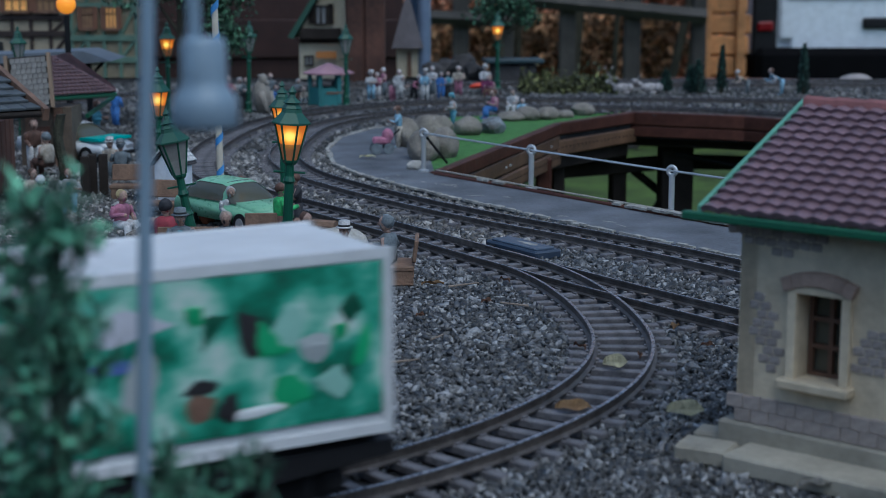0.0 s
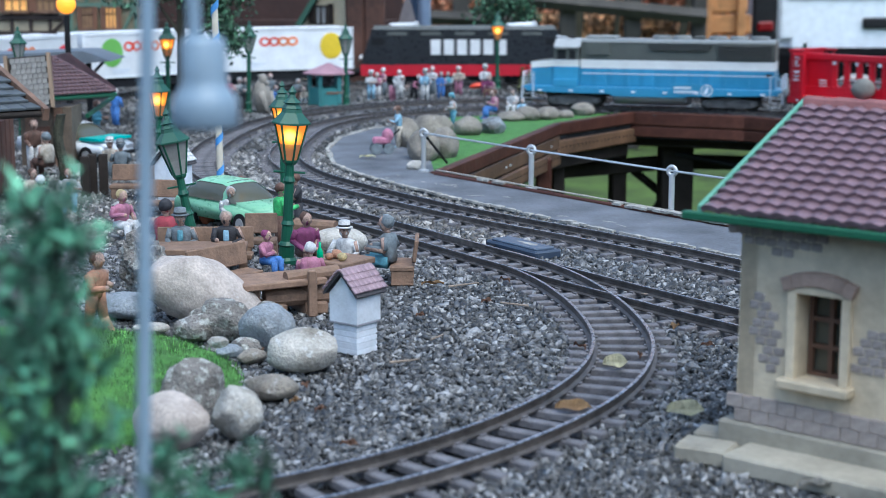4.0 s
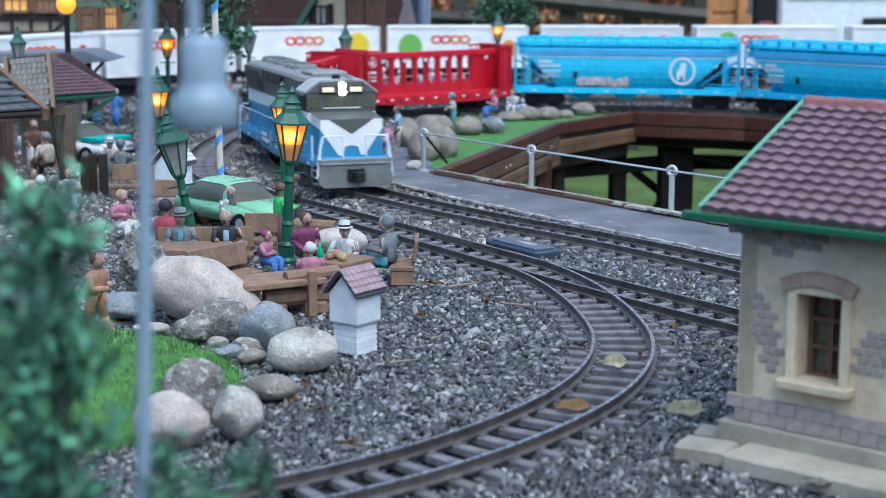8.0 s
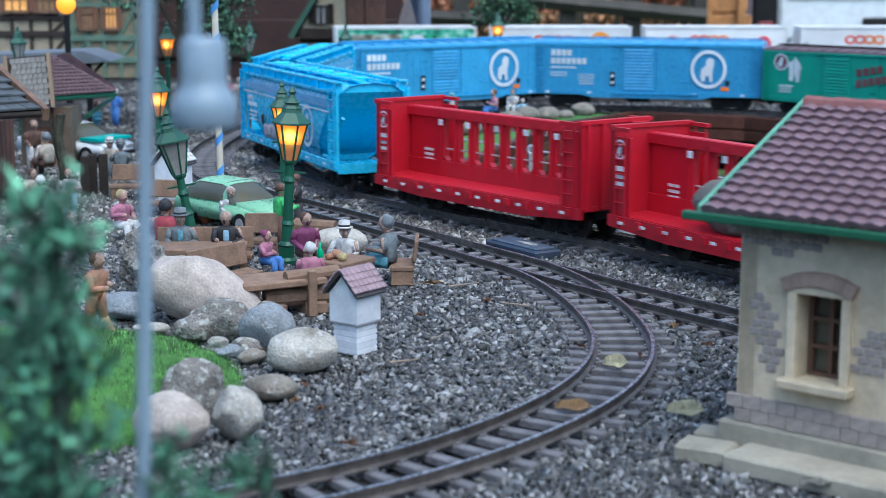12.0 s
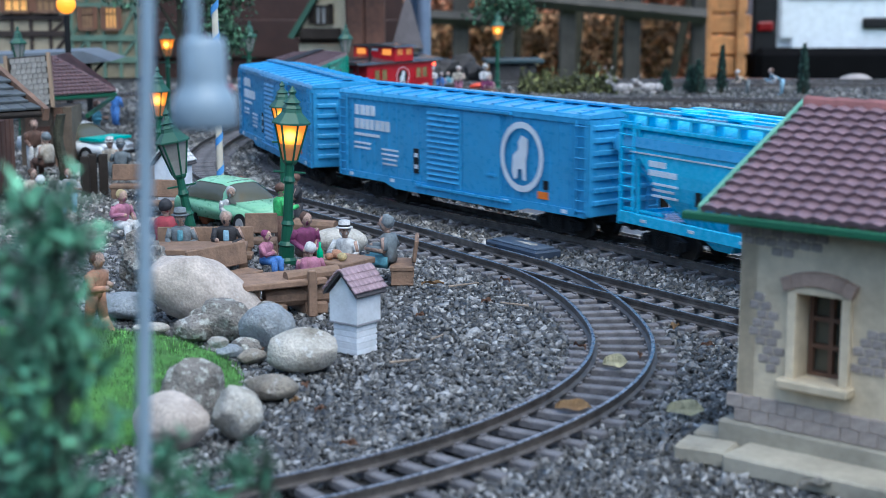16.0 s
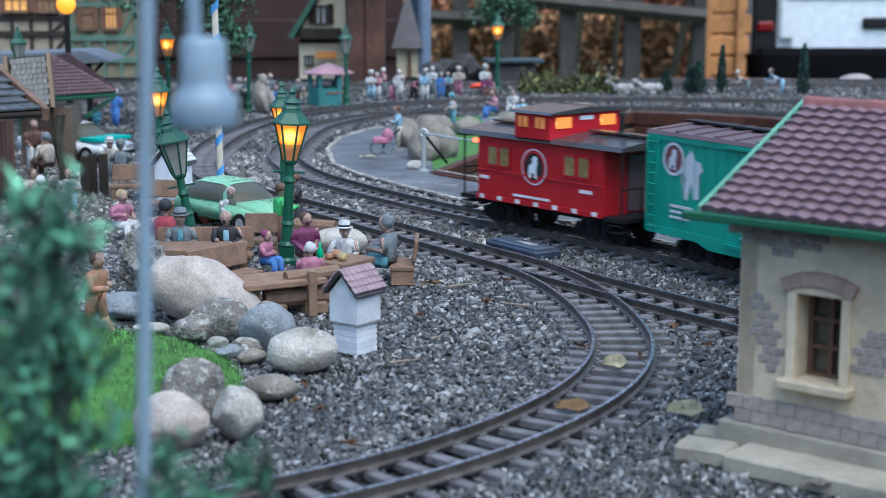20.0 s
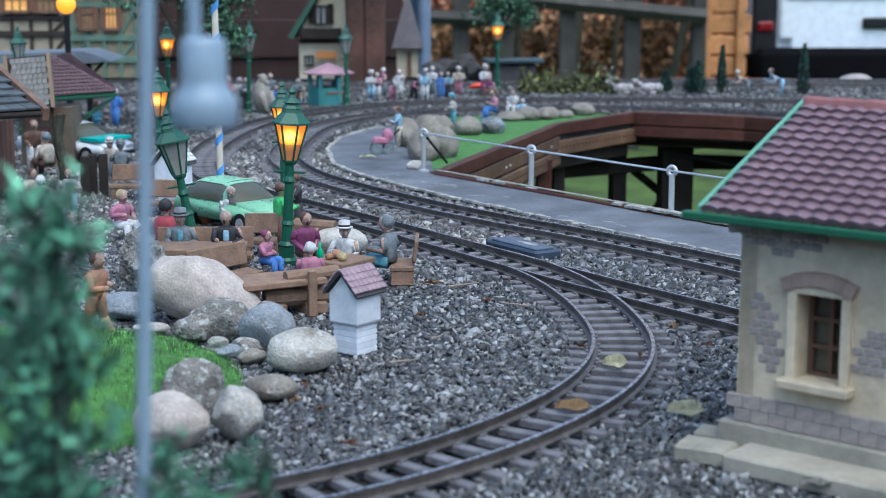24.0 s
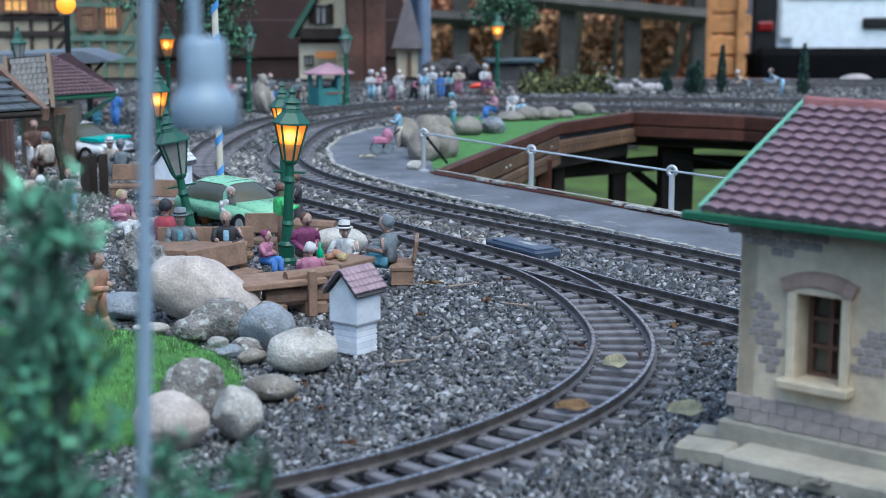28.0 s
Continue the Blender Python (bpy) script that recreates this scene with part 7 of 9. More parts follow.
def boxcar(label, length, material, roof_mat, kind):
    c = thing("boxcar", I4, label, "train car", "American freight train")
    hl, hw, z0, z1 = length / 2, 0.052, 0.03, 0.136
    bm = B()
    box(bm, (0, 0, (z0 + z1) / 2), (length, hw * 2, z1 - z0), bevel=0.0012)
    part("body", bm, material, c)
    for s in (-1, 1):
        part("side_sill", box(B(), (0, s * (hw + 0.0008), z0 + 0.003), (length * 0.98, 0.0022, 0.008)), material, c)
        part("eaves_strip", box(B(), (0, s * (hw + 0.0006), z1 - 0.003), (length, 0.002, 0.006)), material, c)
        part("skirt", prism(B(), [(-length * 0.3, z0), (length * 0.3, z0), (length * 0.24, z0 - 0.007), (-length * 0.24, z0 - 0.007)], s * hw - 0.002, s * hw + 0.002, "y"), material, c)
    bm = B()
    prism(bm, [(-hw - 0.002, z1), (hw + 0.002, z1), (hw, z1 + 0.004), (0, z1 + 0.0085), (-hw, z1 + 0.004)], -hl - 0.001, hl + 0.001, "x")
    roof = part("roof", bm, roof_mat, c)
    n = 13
    for i in range(n):
        x = -hl + length * (i + 0.5) / n
        bm = B()
        for s in (-1, 1):
            box(bm, (x, s * hw / 2, z1 + 0.0072), (0.004, hw * 0.98, 0.0022), pose(0, 0, 0, -s * 5, 0, 0))
        part("roof_rib", bm, roof_mat, roof)
    bm = B()
    box(bm, (0, 0, z1 + 0.011), (length * 0.99, 0.016, 0.002))
    for i in range(9):
        box(bm, (-hl + length * (i + 0.5) / 9, 0, z1 + 0.0095), (0.003, 0.014, 0.003))
    part("roof_walk", bm, roof_mat if kind == "blue" else BLACK, roof)
    for s in (-1, 1):
        # ribbed door and plain door, seen from each side alike
        k = -s
        dw = 0.072 if kind == "blue" else 0.064
        xa = k * (0.02 if kind == "blue" else 0.012)
        for name, cx, ribbed in (("ribbed_door", xa - k * dw / 2, True), ("plain_door", xa + k * dw / 2, False)):
            bm = B()
            box(bm, (cx, s * (hw + 0.0012), 0.083), (dw - 0.003, 0.0024, 0.094), bevel=0.0006)
            d = part(name, bm, material, c)
            if ribbed:
                for i in range(13):
                    part("rib", prism(B(), [(s * (hw + 0.002), 0.0415 + i * 0.0066), (s * (hw + 0.0048), 0.0425 + i * 0.0066), (s * (hw + 0.002), 0.046 + i * 0.0066)], cx - dw / 2 + 0.006, cx + dw / 2 - 0.006, "x"), material, d)
            part("door_latch", box(B(), (cx + k * 0.02, s * (hw + 0.0032), 0.06), (0.014, 0.002, 0.0025)), material, d)
        for zz in (0.033, 0.133):
            part("door_rail", box(B(), (xa, s * (hw + 0.003), zz), (dw * 2.5, 0.004, 0.003)), material, c)
        for i in range(int(length / 0.016)):
            x = -hl + 0.012 + i * 0.016
            if abs(x - xa) > dw:
                part("panel_seam", box(B(), (x, s * (hw + 0.0002), 0.083), (0.0012, 0.001, 0.1)), material, c)
        for e in (-1, 1):
            ladder(c, e * (hl - 0.011), s * (hw + 0.003), 0.03, 0.134, 0.016, "x", material)
        if kind == "blue":
            emblem(c, k * length * 0.272, s, 0.086, 0.0395, hw + 0.0027)
            bars("lettering", c, -k * length * 0.43, 0.116, s, hw + 0.0004, [(0, 0.046, 0.0125, 0), (0, 0.078, 0.0125, 0.0175)], PALE)
            bars("small_print", c, -k * length * 0.43, 0.116, s, hw + 0.0004, [(0, 0.055, 0.0035, 0.031), (0, 0.035, 0.0025, 0.042), (0, 0.035, 0.0025, 0.048), (0.06, 0.035, 0.0022, 0.046), (0.06, 0.035, 0.0022, 0.052), (0.062, 0.03, 0.0022, 0.058), (0.062, 0.03, 0.0022, 0.064)], PALE)
            bm = B()
            box(bm, (-k * length * 0.43 + k * 0.133, s * (hw + 0.0006), 0.062), (0.011, 0.0012, 0.03))
            part("consolidated_stencil", bm, BLACK, c)
            for zz in (0.055, 0.069):
                part("stencil_text", box(B(), (-k * length * 0.43 + k * 0.133, s * (hw + 0.001), zz), (0.007, 0.0014, 0.005)), PALE, c)
            part("data_plate", box(B(), (k * 0.168, s * (hw + 0.0006), 0.058), (0.008, 0.0012, 0.01)), BLACK, c)
            part("paper_label", box(B(), (k * 0.163, s * (hw + 0.0006), 0.046), (0.017, 0.0012, 0.008)), ORANGE, c)
            for xx in (-0.21, -0.12, 0.1, 0.2):
                part("reflector", box(B(), (k * xx, s * (hw + 0.0022), z0 + 0.003), (0.008, 0.001, 0.004)), PALE, c)
        else:
            emblem(c, -k * length * 0.39, s, 0.112, 0.018, hw + 0.0005, PALE, MAROON)
            bars("lettering", c, k * length * 0.06, 0.104, s, hw + 0.0034, [(0, 0.06, 0.015, 0.006), (0, 0.098, 0.015, 0.028)], MAROON, 0.2)
            bm = B()
            shape = [(-0.012, 0.02), (-0.003, 0.03), (0.004, 0.02), (0.012, 0.018), (0.016, 0.01), (0.008, 0.004), (0.01, -0.02), (0.002, -0.022), (-0.002, -0.004), (-0.008, -0.024), (-0.014, -0.022), (-0.01, 0.0), (-0.02, 0.008)]
            vs = [bm.verts.new((-k * (length * 0.39 - 0.03) + u, s * (hw + 0.0006), 0.094 + w)) for u, w in shape]
            bm.faces.new(vs)
            bmesh.ops.triangulate(bm, faces=bm.faces[:])
            part("goat_figure", bm, PALE, c)
            bars("small_print", c, -k * length * 0.40, 0.062, s, hw + 0.0004, [(0, 0.035, 0.003, 0), (0, 0.03, 0.0025, 0.006), (0, 0.03, 0.0025, 0.012)], PALE)
    for e in (-1, 1):
        for i in range(7):
            part("end_corrugation", box(B(), (e * (hl + 0.001), 0, 0.045 + i * 0.0135), (0.003, hw * 1.8, 0.006), bevel=0.001), material, c)
        ladder(c, e * (hl + 0.004), e * (hw - 0.012), 0.03, 0.134, 0.016, "y", material)
        bm = B()
        lathe(bm, [(0.011, -0.001), (0.011, 0.001)], 14, (e * (hl + 0.0065), -e * 0.012, 0.11), pose(0, 0, 0, 0, 90, 0))
        part("brake_wheel", bm, material, c)
    bm = B()
    box(bm, (0, 0, 0.026), (length * 0.97, 0.03, 0.01))
    box(bm, (0.02, 0.02, 0.02), (0.05, 0.02, 0.014), bevel=0.003)
    part("underframe", bm, BLACK, c)
    for e in (-1, 1):
        bogie(c, e * (hl - 0.066))
    couplers(c, hl)
    return c


def hopper(label, length, graffiti=False):
    c = thing("covered_hopper", I4, label, "train car", "American freight train")
    hl, hw = length / 2, 0.052
    sec = [(0.026, 0.034), (0.037, 0.042), (0.045, 0.052), (0.05, 0.064), (0.0525, 0.078), (0.0528, 0.09), (0.052, 0.103), (0.05, 0.116), (0.047, 0.126), (0.043, 0.133), (0.03, 0.142), (0, 0.145)]
    full = sec + [(-u, v) for u, v in sec[-2::-1]]
    bm = B()
    rows = []
    for x in (-1, -0.98, 0.98, 1):
        ring = []
        for u, v in full:
            reach = hl * (0.60 + 0.375 * min(1, max(0, (v - 0.05) / 0.08)))
            ring.append(bm.verts.new((reach * (1 if x > 0 else -1) * (1.0 if abs(x) < 0.99 else 0.985), u * (1 if abs(x) < 0.99 else 0.97), v)))
        rows.append(ring)
    for a, b in zip(rows, rows[1:]):
        for i in range(len(full) - 1):
            bm.faces.new((a[i], a[i + 1], b[i + 1], b[i]))
        bm.faces.new((a[-1], a[0], b[0], b[-1]))
    bm.faces.new(rows[0])
    bm.faces.new(rows[-1])
    part("body", bm, SKY_BLUE, c)
    for s in (-1, 1):
        bm = B()
        box(bm, (0, s * 0.051, 0.037), (length * 0.985, 0.004, 0.012), bevel=0.0008)
        part("side_sill", bm, SKY_BLUE, c)
        bm = B()
        box(bm, (0, s * 0.0525, 0.107), (length * 0.9, 0.0014, 0.0014))
        part("seam_line", bm, PALE, c)
        part("shoulder_band", prism(B(), [(s * 0.0523, 0.1125), (s * 0.0531, 0.1125), (s * 0.0511, 0.1225), (s * 0.05, 0.1225)], -hl * 0.955, hl * 0.955, "x"), GN_BLUE, c, "darker blue band under the roof edge")
        bm = B()
        box(bm, (0, s * 0.0475, 0.1325), (length * 0.97, 0.007, 0.0045), bevel=0.0008)
        part("roof_edge", bm, SKY_BLUE, c)
        for i in range(14):
            part("roof_bracket", box(B(), (-hl * 0.95 + length * 0.95 * i / 13, s * 0.0445, 0.1395), (0.003, 0.011, 0.011)), SKY_BLUE, c)
        part("edge_walk", box(B(), (0, s * 0.046, 0.1462), (length * 0.975, 0.012, 0.0022)), SKY_BLUE, c)
        for i in range(6):
            part("reflector", box(B(), (-hl * 0.8 + length * 0.8 * i / 5, s * 0.0533, 0.037), (0.008, 0.001, 0.003)), PALE, c)
        k = -s
        emblem(c, k * length * 0.25, s, 0.081, 0.029, 0.0535)
        bars("lettering", c, -k * length * 0.385, 0.098, s, 0.0528, [(0, 0.028, 0.006, 0), (0, 0.046, 0.006, 0.009)], PALE)
        bars("small_print", c, -k * length * 0.37, 0.078, s, 0.0528, [(0, 0.04, 0.0024, 0), (0, 0.034, 0.0024, 0.006), (0, 0.04, 0.0024, 0.012)], PALE)
        part("consolidated_stencil", box(B(), (-k * length * 0.22, s * 0.0533, 0.07), (0.008, 0.0012, 0.014)), BLACK, c)
        for e in (-1, 1):
            bm = B()
            x = e * (hl - 0.004)
            for yy, xx in ((s * 0.049, x), (s * 0.049, x - e * 0.03)):
                box(bm, (xx, yy, 0.087), (0.0035, 0.0035, 0.1))
            tube(bm, (e * (hl - 0.006), s * 0.046, 0.045), (e * hl * 0.7, s * 0.046, 0.045), 0.0022, None, 6)
            tube(bm, (e * (hl - 0.006), s * 0.04, 0.1), (e * hl * 0.66, s * 0.036, 0.05), 0.002, None, 6)
            part("end_post", bm, SKY_BLUE, c)
            ladder(c, e * (hl - 0.018), s * 0.0525, 0.036, 0.138, 0.022, "x", SKY_BLUE, 0.0135)
    if graffiti:
        for s in (-1, 1):
            rng = random.Random(5)
            for i in range(9):
                bm = B()
                x = s * (length * 0.22) - s * 0.012 * i - s * 0.01
                ball(bm, (x, s * 0.052, 0.054 + rng.uniform(-0.003, 0.003)), (0.009, 0.0022, 0.012), 1)
                part("graffiti_shape", bm, mat("grey_graffiti", (0.42, 0.4, 0.45), 0.6, var=0.6, scale=90, bump=0), c, "grey sprayed graffiti letter shape")
    bm = B()
    box(bm, (0, 0.014, 0.1475), (length * 0.96, 0.011, 0.002))
    box(bm, (0, -0.014, 0.1475), (length * 0.96, 0.011, 0.002))
    part("roof_walk", bm, SKY_BLUE, c)
    for i in range(6):
        lathe_bm = lathe(B(), [(0.014, 0.142), (0.014, 0.149), (0.011, 0.151)], 14, (-hl * 0.75 + length * 0.75 * i / 5, 0, 0))
        part("hatch", lathe_bm, SKY_BLUE, c)
    for i in (-1, 0, 1):
        bm = B()
        rows = []
        for z, wx, wy in ((0.05, 0.055, 0.045), (0.018, 0.012, 0.03)):
            rows.append([bm.verts.new((i * 0.095 + a * wx, b * wy, z)) for a, b in ((-1, -1), (1, -1), (1, 1), (-1, 1))])
        for j in range(4):
            bm.faces.new((rows[0][j], rows[0][(j + 1) % 4], rows[1][(j + 1) % 4], rows[1][j]))
        bm.faces.new(rows[1])
        part("hopper_bay", bm, SKY_BLUE, c)
    for e in (-1, 1):
        bm = B()
        box(bm, (e * (hl - 0.035), 0, 0.034), (0.07, 0.09, 0.005))
        box(bm, (e * (hl - 0.001), 0, 0.034), (0.004, 0.1, 0.012))
        part("end_platform", bm, SKY_BLUE, c)
        bogie(c, e * (hl - 0.06))
    couplers(c, hl)
    return c


def centre_beam(label, length, stone=False):
    c = thing("bulkhead_flatcar", I4, label, "train car", "American freight train")
    hl, hw = length / 2, 0.052
    bm = B()
    box(bm, (0, 0, 0.0365), (length, hw * 2, 0.005))
    part("deck", bm, CAR_RED, c)
    for s in (-1, 1):
        bm = B()
        prism(bm, [(-hl, 0.026), (-hl * 0.5, 0.02), (hl * 0.5, 0.02), (hl, 0.026), (hl, 0.038), (-hl, 0.038)], s * hw - 0.002, s * hw + 0.002, "y")
        sill = part("side_sill", bm, CAR_RED, c)
        for i in range(11):
            part("stake_pocket", box(B(), (-hl * 0.9 + length * 0.9 * i / 10, s * (hw + 0.002), 0.032), (0.008, 0.005, 0.008)), CAR_RED, sill)
        for i in range(10):
            part("reflector", box(B(), (-hl * 0.86 + length * 0.86 * i / 9, s * (hw + 0.0052), 0.032), (0.007, 0.001, 0.003)), PALE, sill)
    # centre wall: posts and chords that leave upright slots open
    n = 8
    part("top_chord", box(B(), (0, 0, 0.117), (length * 0.97, 0.014, 0.012), bevel=0.001), CAR_RED, c)
    part("bottom_chord", box(B(), (0, 0, 0.048), (length * 0.97, 0.012, 0.02)), CAR_RED, c)
    for i in range(n + 1):
        x = -hl * 0.62 + length * 0.62 * i / n
        bm = B()
        box(bm, (x, 0, 0.083), (0.012, 0.008, 0.062), bevel=0.001)
        box(bm, (x, 0, 0.083), (0.004, 0.014, 0.07))
        if i < n:
            # rounded upper and lower ends of the slots
            for sx_, zz, ta in ((0.006, 0.109, 45), (0.006, 0.0605, -45), (length * 0.62 / n - 0.006, 0.109, -45), (length * 0.62 / n - 0.006, 0.0605, 45)):
                box(bm, (x + sx_, 0, zz), (0.009, 0.0075, 0.0045), pose(0, 0, 0, 0, -ta, 0))
        part("wall_post", bm, CAR_RED, c)
    for e in (-1, 1):
        part("wall_panel", box(B(), (e * hl * 0.79, 0, 0.083), (hl * 0.32, 0.006, 0.062)), CAR_RED, c)
    bm = B()
    tube(bm, (-hl * 0.62, 0.0, 0.073), (hl * 0.62, 0.0, 0.073), 0.0012, None, 6)
    part("tie_rod", bm, GALV, c)
    for e in (-1, 1):
        bm = B()
        box(bm, (e * (hl - 0.004), 0, 0.083), (0.005, hw * 2, 0.096))
        bh = part("bulkhead", bm, CAR_RED, c)
        for i in range(5):
            part("stiffener", box(B(), (e * (hl - 0.0005), -hw * 0.84 + hw * 0.42 * i, 0.083), (0.005, 0.005, 0.094)), CAR_RED, bh)
        for s in (-1, 1):
            part("side_wing", box(B(), (e * (hl - 0.018), s * (hw - 0.0015), 0.079), (0.032, 0.003, 0.084)), CAR_RED, bh)
            part("top_rail", box(B(), (e * (hl - 0.018), s * hw, 0.129), (0.034, 0.005, 0.004)), CAR_RED, bh)
        part("cap", box(B(), (e * (hl - 0.004), 0, 0.1305), (0.009, hw * 2.04, 0.004)), CAR_RED, bh)
        for s in (-1, 1):
            ladder(bh, e * (hl - 0.02), s * (hw + 0.002), 0.03, 0.125, 0.017, "x", CAR_RED, 0.015)
        ladder(bh, e * (hl + 0.0035), e * 0.03, 0.03, 0.128, 0.02, "y", CAR_RED)
    for s in (-1, 1):
        k = -s
        emblem(c, -k * (hl - 0.018), s, 0.108, 0.0105, hw + 0.0002)
        bars("lettering", c, -k * (hl - 0.008), 0.088, s, hw + 0.0001, [(0, 0.02, 0.005, 0), (0, 0.02, 0.005, 0.008), (0, 0.02, 0.004, 0.016)], PALE)
        bars("post_letters", c, -k * hl * 0.62, 0.106, s, 0.0075, [(0.062 * i * 0.86, 0.008, 0.007, 0) for i in range(6)], PALE)
        bars("small_print", c, -k * hl * 0.80, 0.07, s, 0.0034, [(0, 0.018, 0.003, 0), (0, 0.018, 0.003, 0.006), (0, 0.018, 0.003, 0.012)], PALE)
    if stone:
        bm = B()
        ball(bm, (-0.022, -0.03, 0.065), (0.052, 0.024, 0.028), 3, 0.14, 3)
        part("stone_load", bm, mat("river_stone", (0.2, 0.19, 0.17), 0.8, var=0.35, scale=50, bump=0.4), c, "smooth grey stone lying on the deck", True)
        bm = B()
        ball(bm, (0.03, 0.029, 0.060), (0.026, 0.02, 0.022), 3, 0.14, 8)
        part("stone_load", bm, mat("river_stone", (0.2, 0.19, 0.17)), c, "smooth grey stone lying on the deck", True)
    bm = B()
    box(bm, (0, 0, 0.027), (length * 0.9, 0.03, 0.014))
    part("underframe", bm, BLACK, c)
    for e in (-1, 1):
        bogie(c, e * (hl - 0.06))
    couplers(c, hl)
    return c


def flat(bm, pts):
    bm.faces.new([bm.verts.new(v) for v in pts])


def diesel(label, length):
    c = thing("diesel_locomotive", I4, label, "locomotive")
    hl, hw = length / 2, 0.052
    bm = B()
    box(bm, (0, 0, 0.0425), (length * 0.955, hw * 2, 0.005), bevel=0.001)
    part("walkway", bm, LOCO_BLUE, c)
    x0, x1 = -hl + 0.03, hl - 0.135
    for s in (-1, 1):
        sill = part("side_sill", prism(B(), [(-hl * 0.93, 0.041), (hl * 0.93, 0.041), (hl * 0.93, 0.034), (hl * 0.62, 0.031), (0.085, 0.031), (0.075, 0.026), (-0.075, 0.026), (-0.085, 0.031), (-hl * 0.62, 0.031), (-hl * 0.93, 0.034)], s * hw - 0.0022, s * hw + 0.0012, "y"), LOCO_BLUE, c)
        for i in range(8):
            part("jacking_pad", box(B(), (-hl * 0.82 + i * length * 0.82 / 7, s * (hw + 0.0022), 0.036), (0.008, 0.002, 0.004)), PALE, sill)
    # long hood in three bands of paint, one above the other
    for name, m, za, zb, w in (("hood_lower", LOCO_BLUE, 0.045, 0.083, 0.036), ("hood_stripe", WHITE, 0.083, 0.101, 0.0362), ("hood_upper", HOOD_GREY, 0.101, 0.138, 0.036)):
        bm = B()
        box(bm, ((x0 + x1) / 2, 0, (za + zb) / 2), (x1 - x0, w * 2, zb - za))
        hood = part(name, bm, m, c)
        if name == "hood_lower":
            for s in (-1, 1):
                for i in range(12):
                    part("engine_door", box(B(), (x0 + 0.02 + i * (x1 - x0 - 0.03) / 11, s * w, 0.064), (0.0225, 0.0014, 0.033), bevel=0.0004), m, hood)
                part("number_plate", box(B(), (x0 + 0.012, s * (w + 0.0008), 0.074), (0.012, 0.001, 0.007)), BLACK, hood)
        if name == "hood_upper":
            for s in (-1, 1):
                # flared radiator wings with louvres at the tail end
                part("radiator_wing", prism(B(), [(s * 0.035, 0.104), (s * 0.037, 0.104), (s * 0.043, 0.136), (s * 0.043, 0.1395), (s * 0.035, 0.1395)], x0 + 0.004, x0 + 0.118, "x"), HOOD_GREY, hood)
                for i in range(8):
                    z = 0.107 + i * 0.0038
                    part("louvre", box(B(), (x0 + 0.061, s * (0.0379 + (z - 0.104) * 0.19), z), (0.108, 0.0026, 0.0021), pose(0, 0, 0, s * 30, 0, 0)), GRILLE_DARK, hood)
                # long dynamic brake bulge and the air filter box before the cab
                part("brake_grille", prism(B(), [(x0 + 0.128, 0.135), (x0 + 0.262, 0.135), (x0 + 0.255, 0.122), (x0 + 0.136, 0.122)], s * 0.0355, s * 0.0405, "y"), GRILLE_DARK, hood)
                part("filter_box", prism(B(), [(x1 - 0.062, 0.138), (x1 - 0.012, 0.138), (x1 - 0.016, 0.112), (x1 - 0.062, 0.112)], s * 0.0355, s * 0.0415, "y"), HOOD_GREY, hood)
    bm = B()
    prism(bm, [(-0.038, 0.138), (0.038, 0.138), (0.036, 0.1425), (0.029, 0.145), (-0.029, 0.145), (-0.036, 0.1425)], x0, x1, "x")
    part("hood_roof", bm, SKYLIT_GREY, c)
    for i, x in enumerate((x0 + 0.035, x0 + 0.078, x0 + 0.121, x0 + 0.196, x0 + 0.238)):
        fan = part("roof_fan", lathe(B(), [(0.02, 0.1445), (0.02, 0.1505), (0.0185, 0.152)], 20, (x, 0, 0)), SKYLIT_GREY, c)
        part("fan_grille", lathe(B(), [(0.0165, 0.152), (0.0165, 0.1527), (0.004, 0.1532)], 20, (x, 0, 0)), HOOD_GREY, fan)
    part("exhaust_stack", box(B(), (x0 + 0.159, 0, 0.148), (0.022, 0.02, 0.008), bevel=0.001), HOOD_GREY, c)
    part("roof_hatch", box(B(), (x1 - 0.04, 0, 0.1475), (0.064, 0.052, 0.006), bevel=0.0015), SKYLIT_GREY, c)
    # cab
    cx0, cx1 = x1 + 0.002, x1 + 0.056
    for name, m, za, zb in (("cab_lower", LOCO_BLUE, 0.045, 0.086), ("cab_stripe", WHITE, 0.086, 0.1), ("cab_upper", HOOD_GREY, 0.1, 0.127)):
        part(name, box(B(), ((cx0 + cx1) / 2, 0, (za + zb) / 2), (cx1 - cx0, 0.096, zb - za), bevel=0.0005), m, c)
    part("cab_front", prism(B(), [(-0.048, 0.127), (0.048, 0.127), (0.03, 0.141), (-0.03, 0.141)], cx0, cx1 + 0.001, "x"), HOOD_GREY, c)
    for s in (-1, 1):
        part("cab_roof", prism(B(), [(s * 0.051, 0.1255), (s * 0.0505, 0.1285), (s * 0.031, 0.1435), (s * 0.0, 0.1435), (s * 0.0, 0.1412), (s * 0.0305, 0.1412)], cx0 - 0.003, cx1 - 0.001, "x"), mat("pale_roof_grey", (0.42, 0.43, 0.43), 0.4, var=0.2, scale=30, bump=0.1), c)
        for i, wide in ((0, 0.013), (1, 0.019)):
            wn_ = part("cab_window", box(B(), (cx0 + 0.014 + i * 0.023, s * 0.0482, 0.111), (wide, 0.001, 0.021), bevel=0.0004), BLACK, c)
            part("cab_window_frame", box(B(), (cx0 + 0.014 + i * 0.023, s * 0.0484, 0.0998), (wide + 0.003, 0.0016, 0.0018)), PALE, wn_)
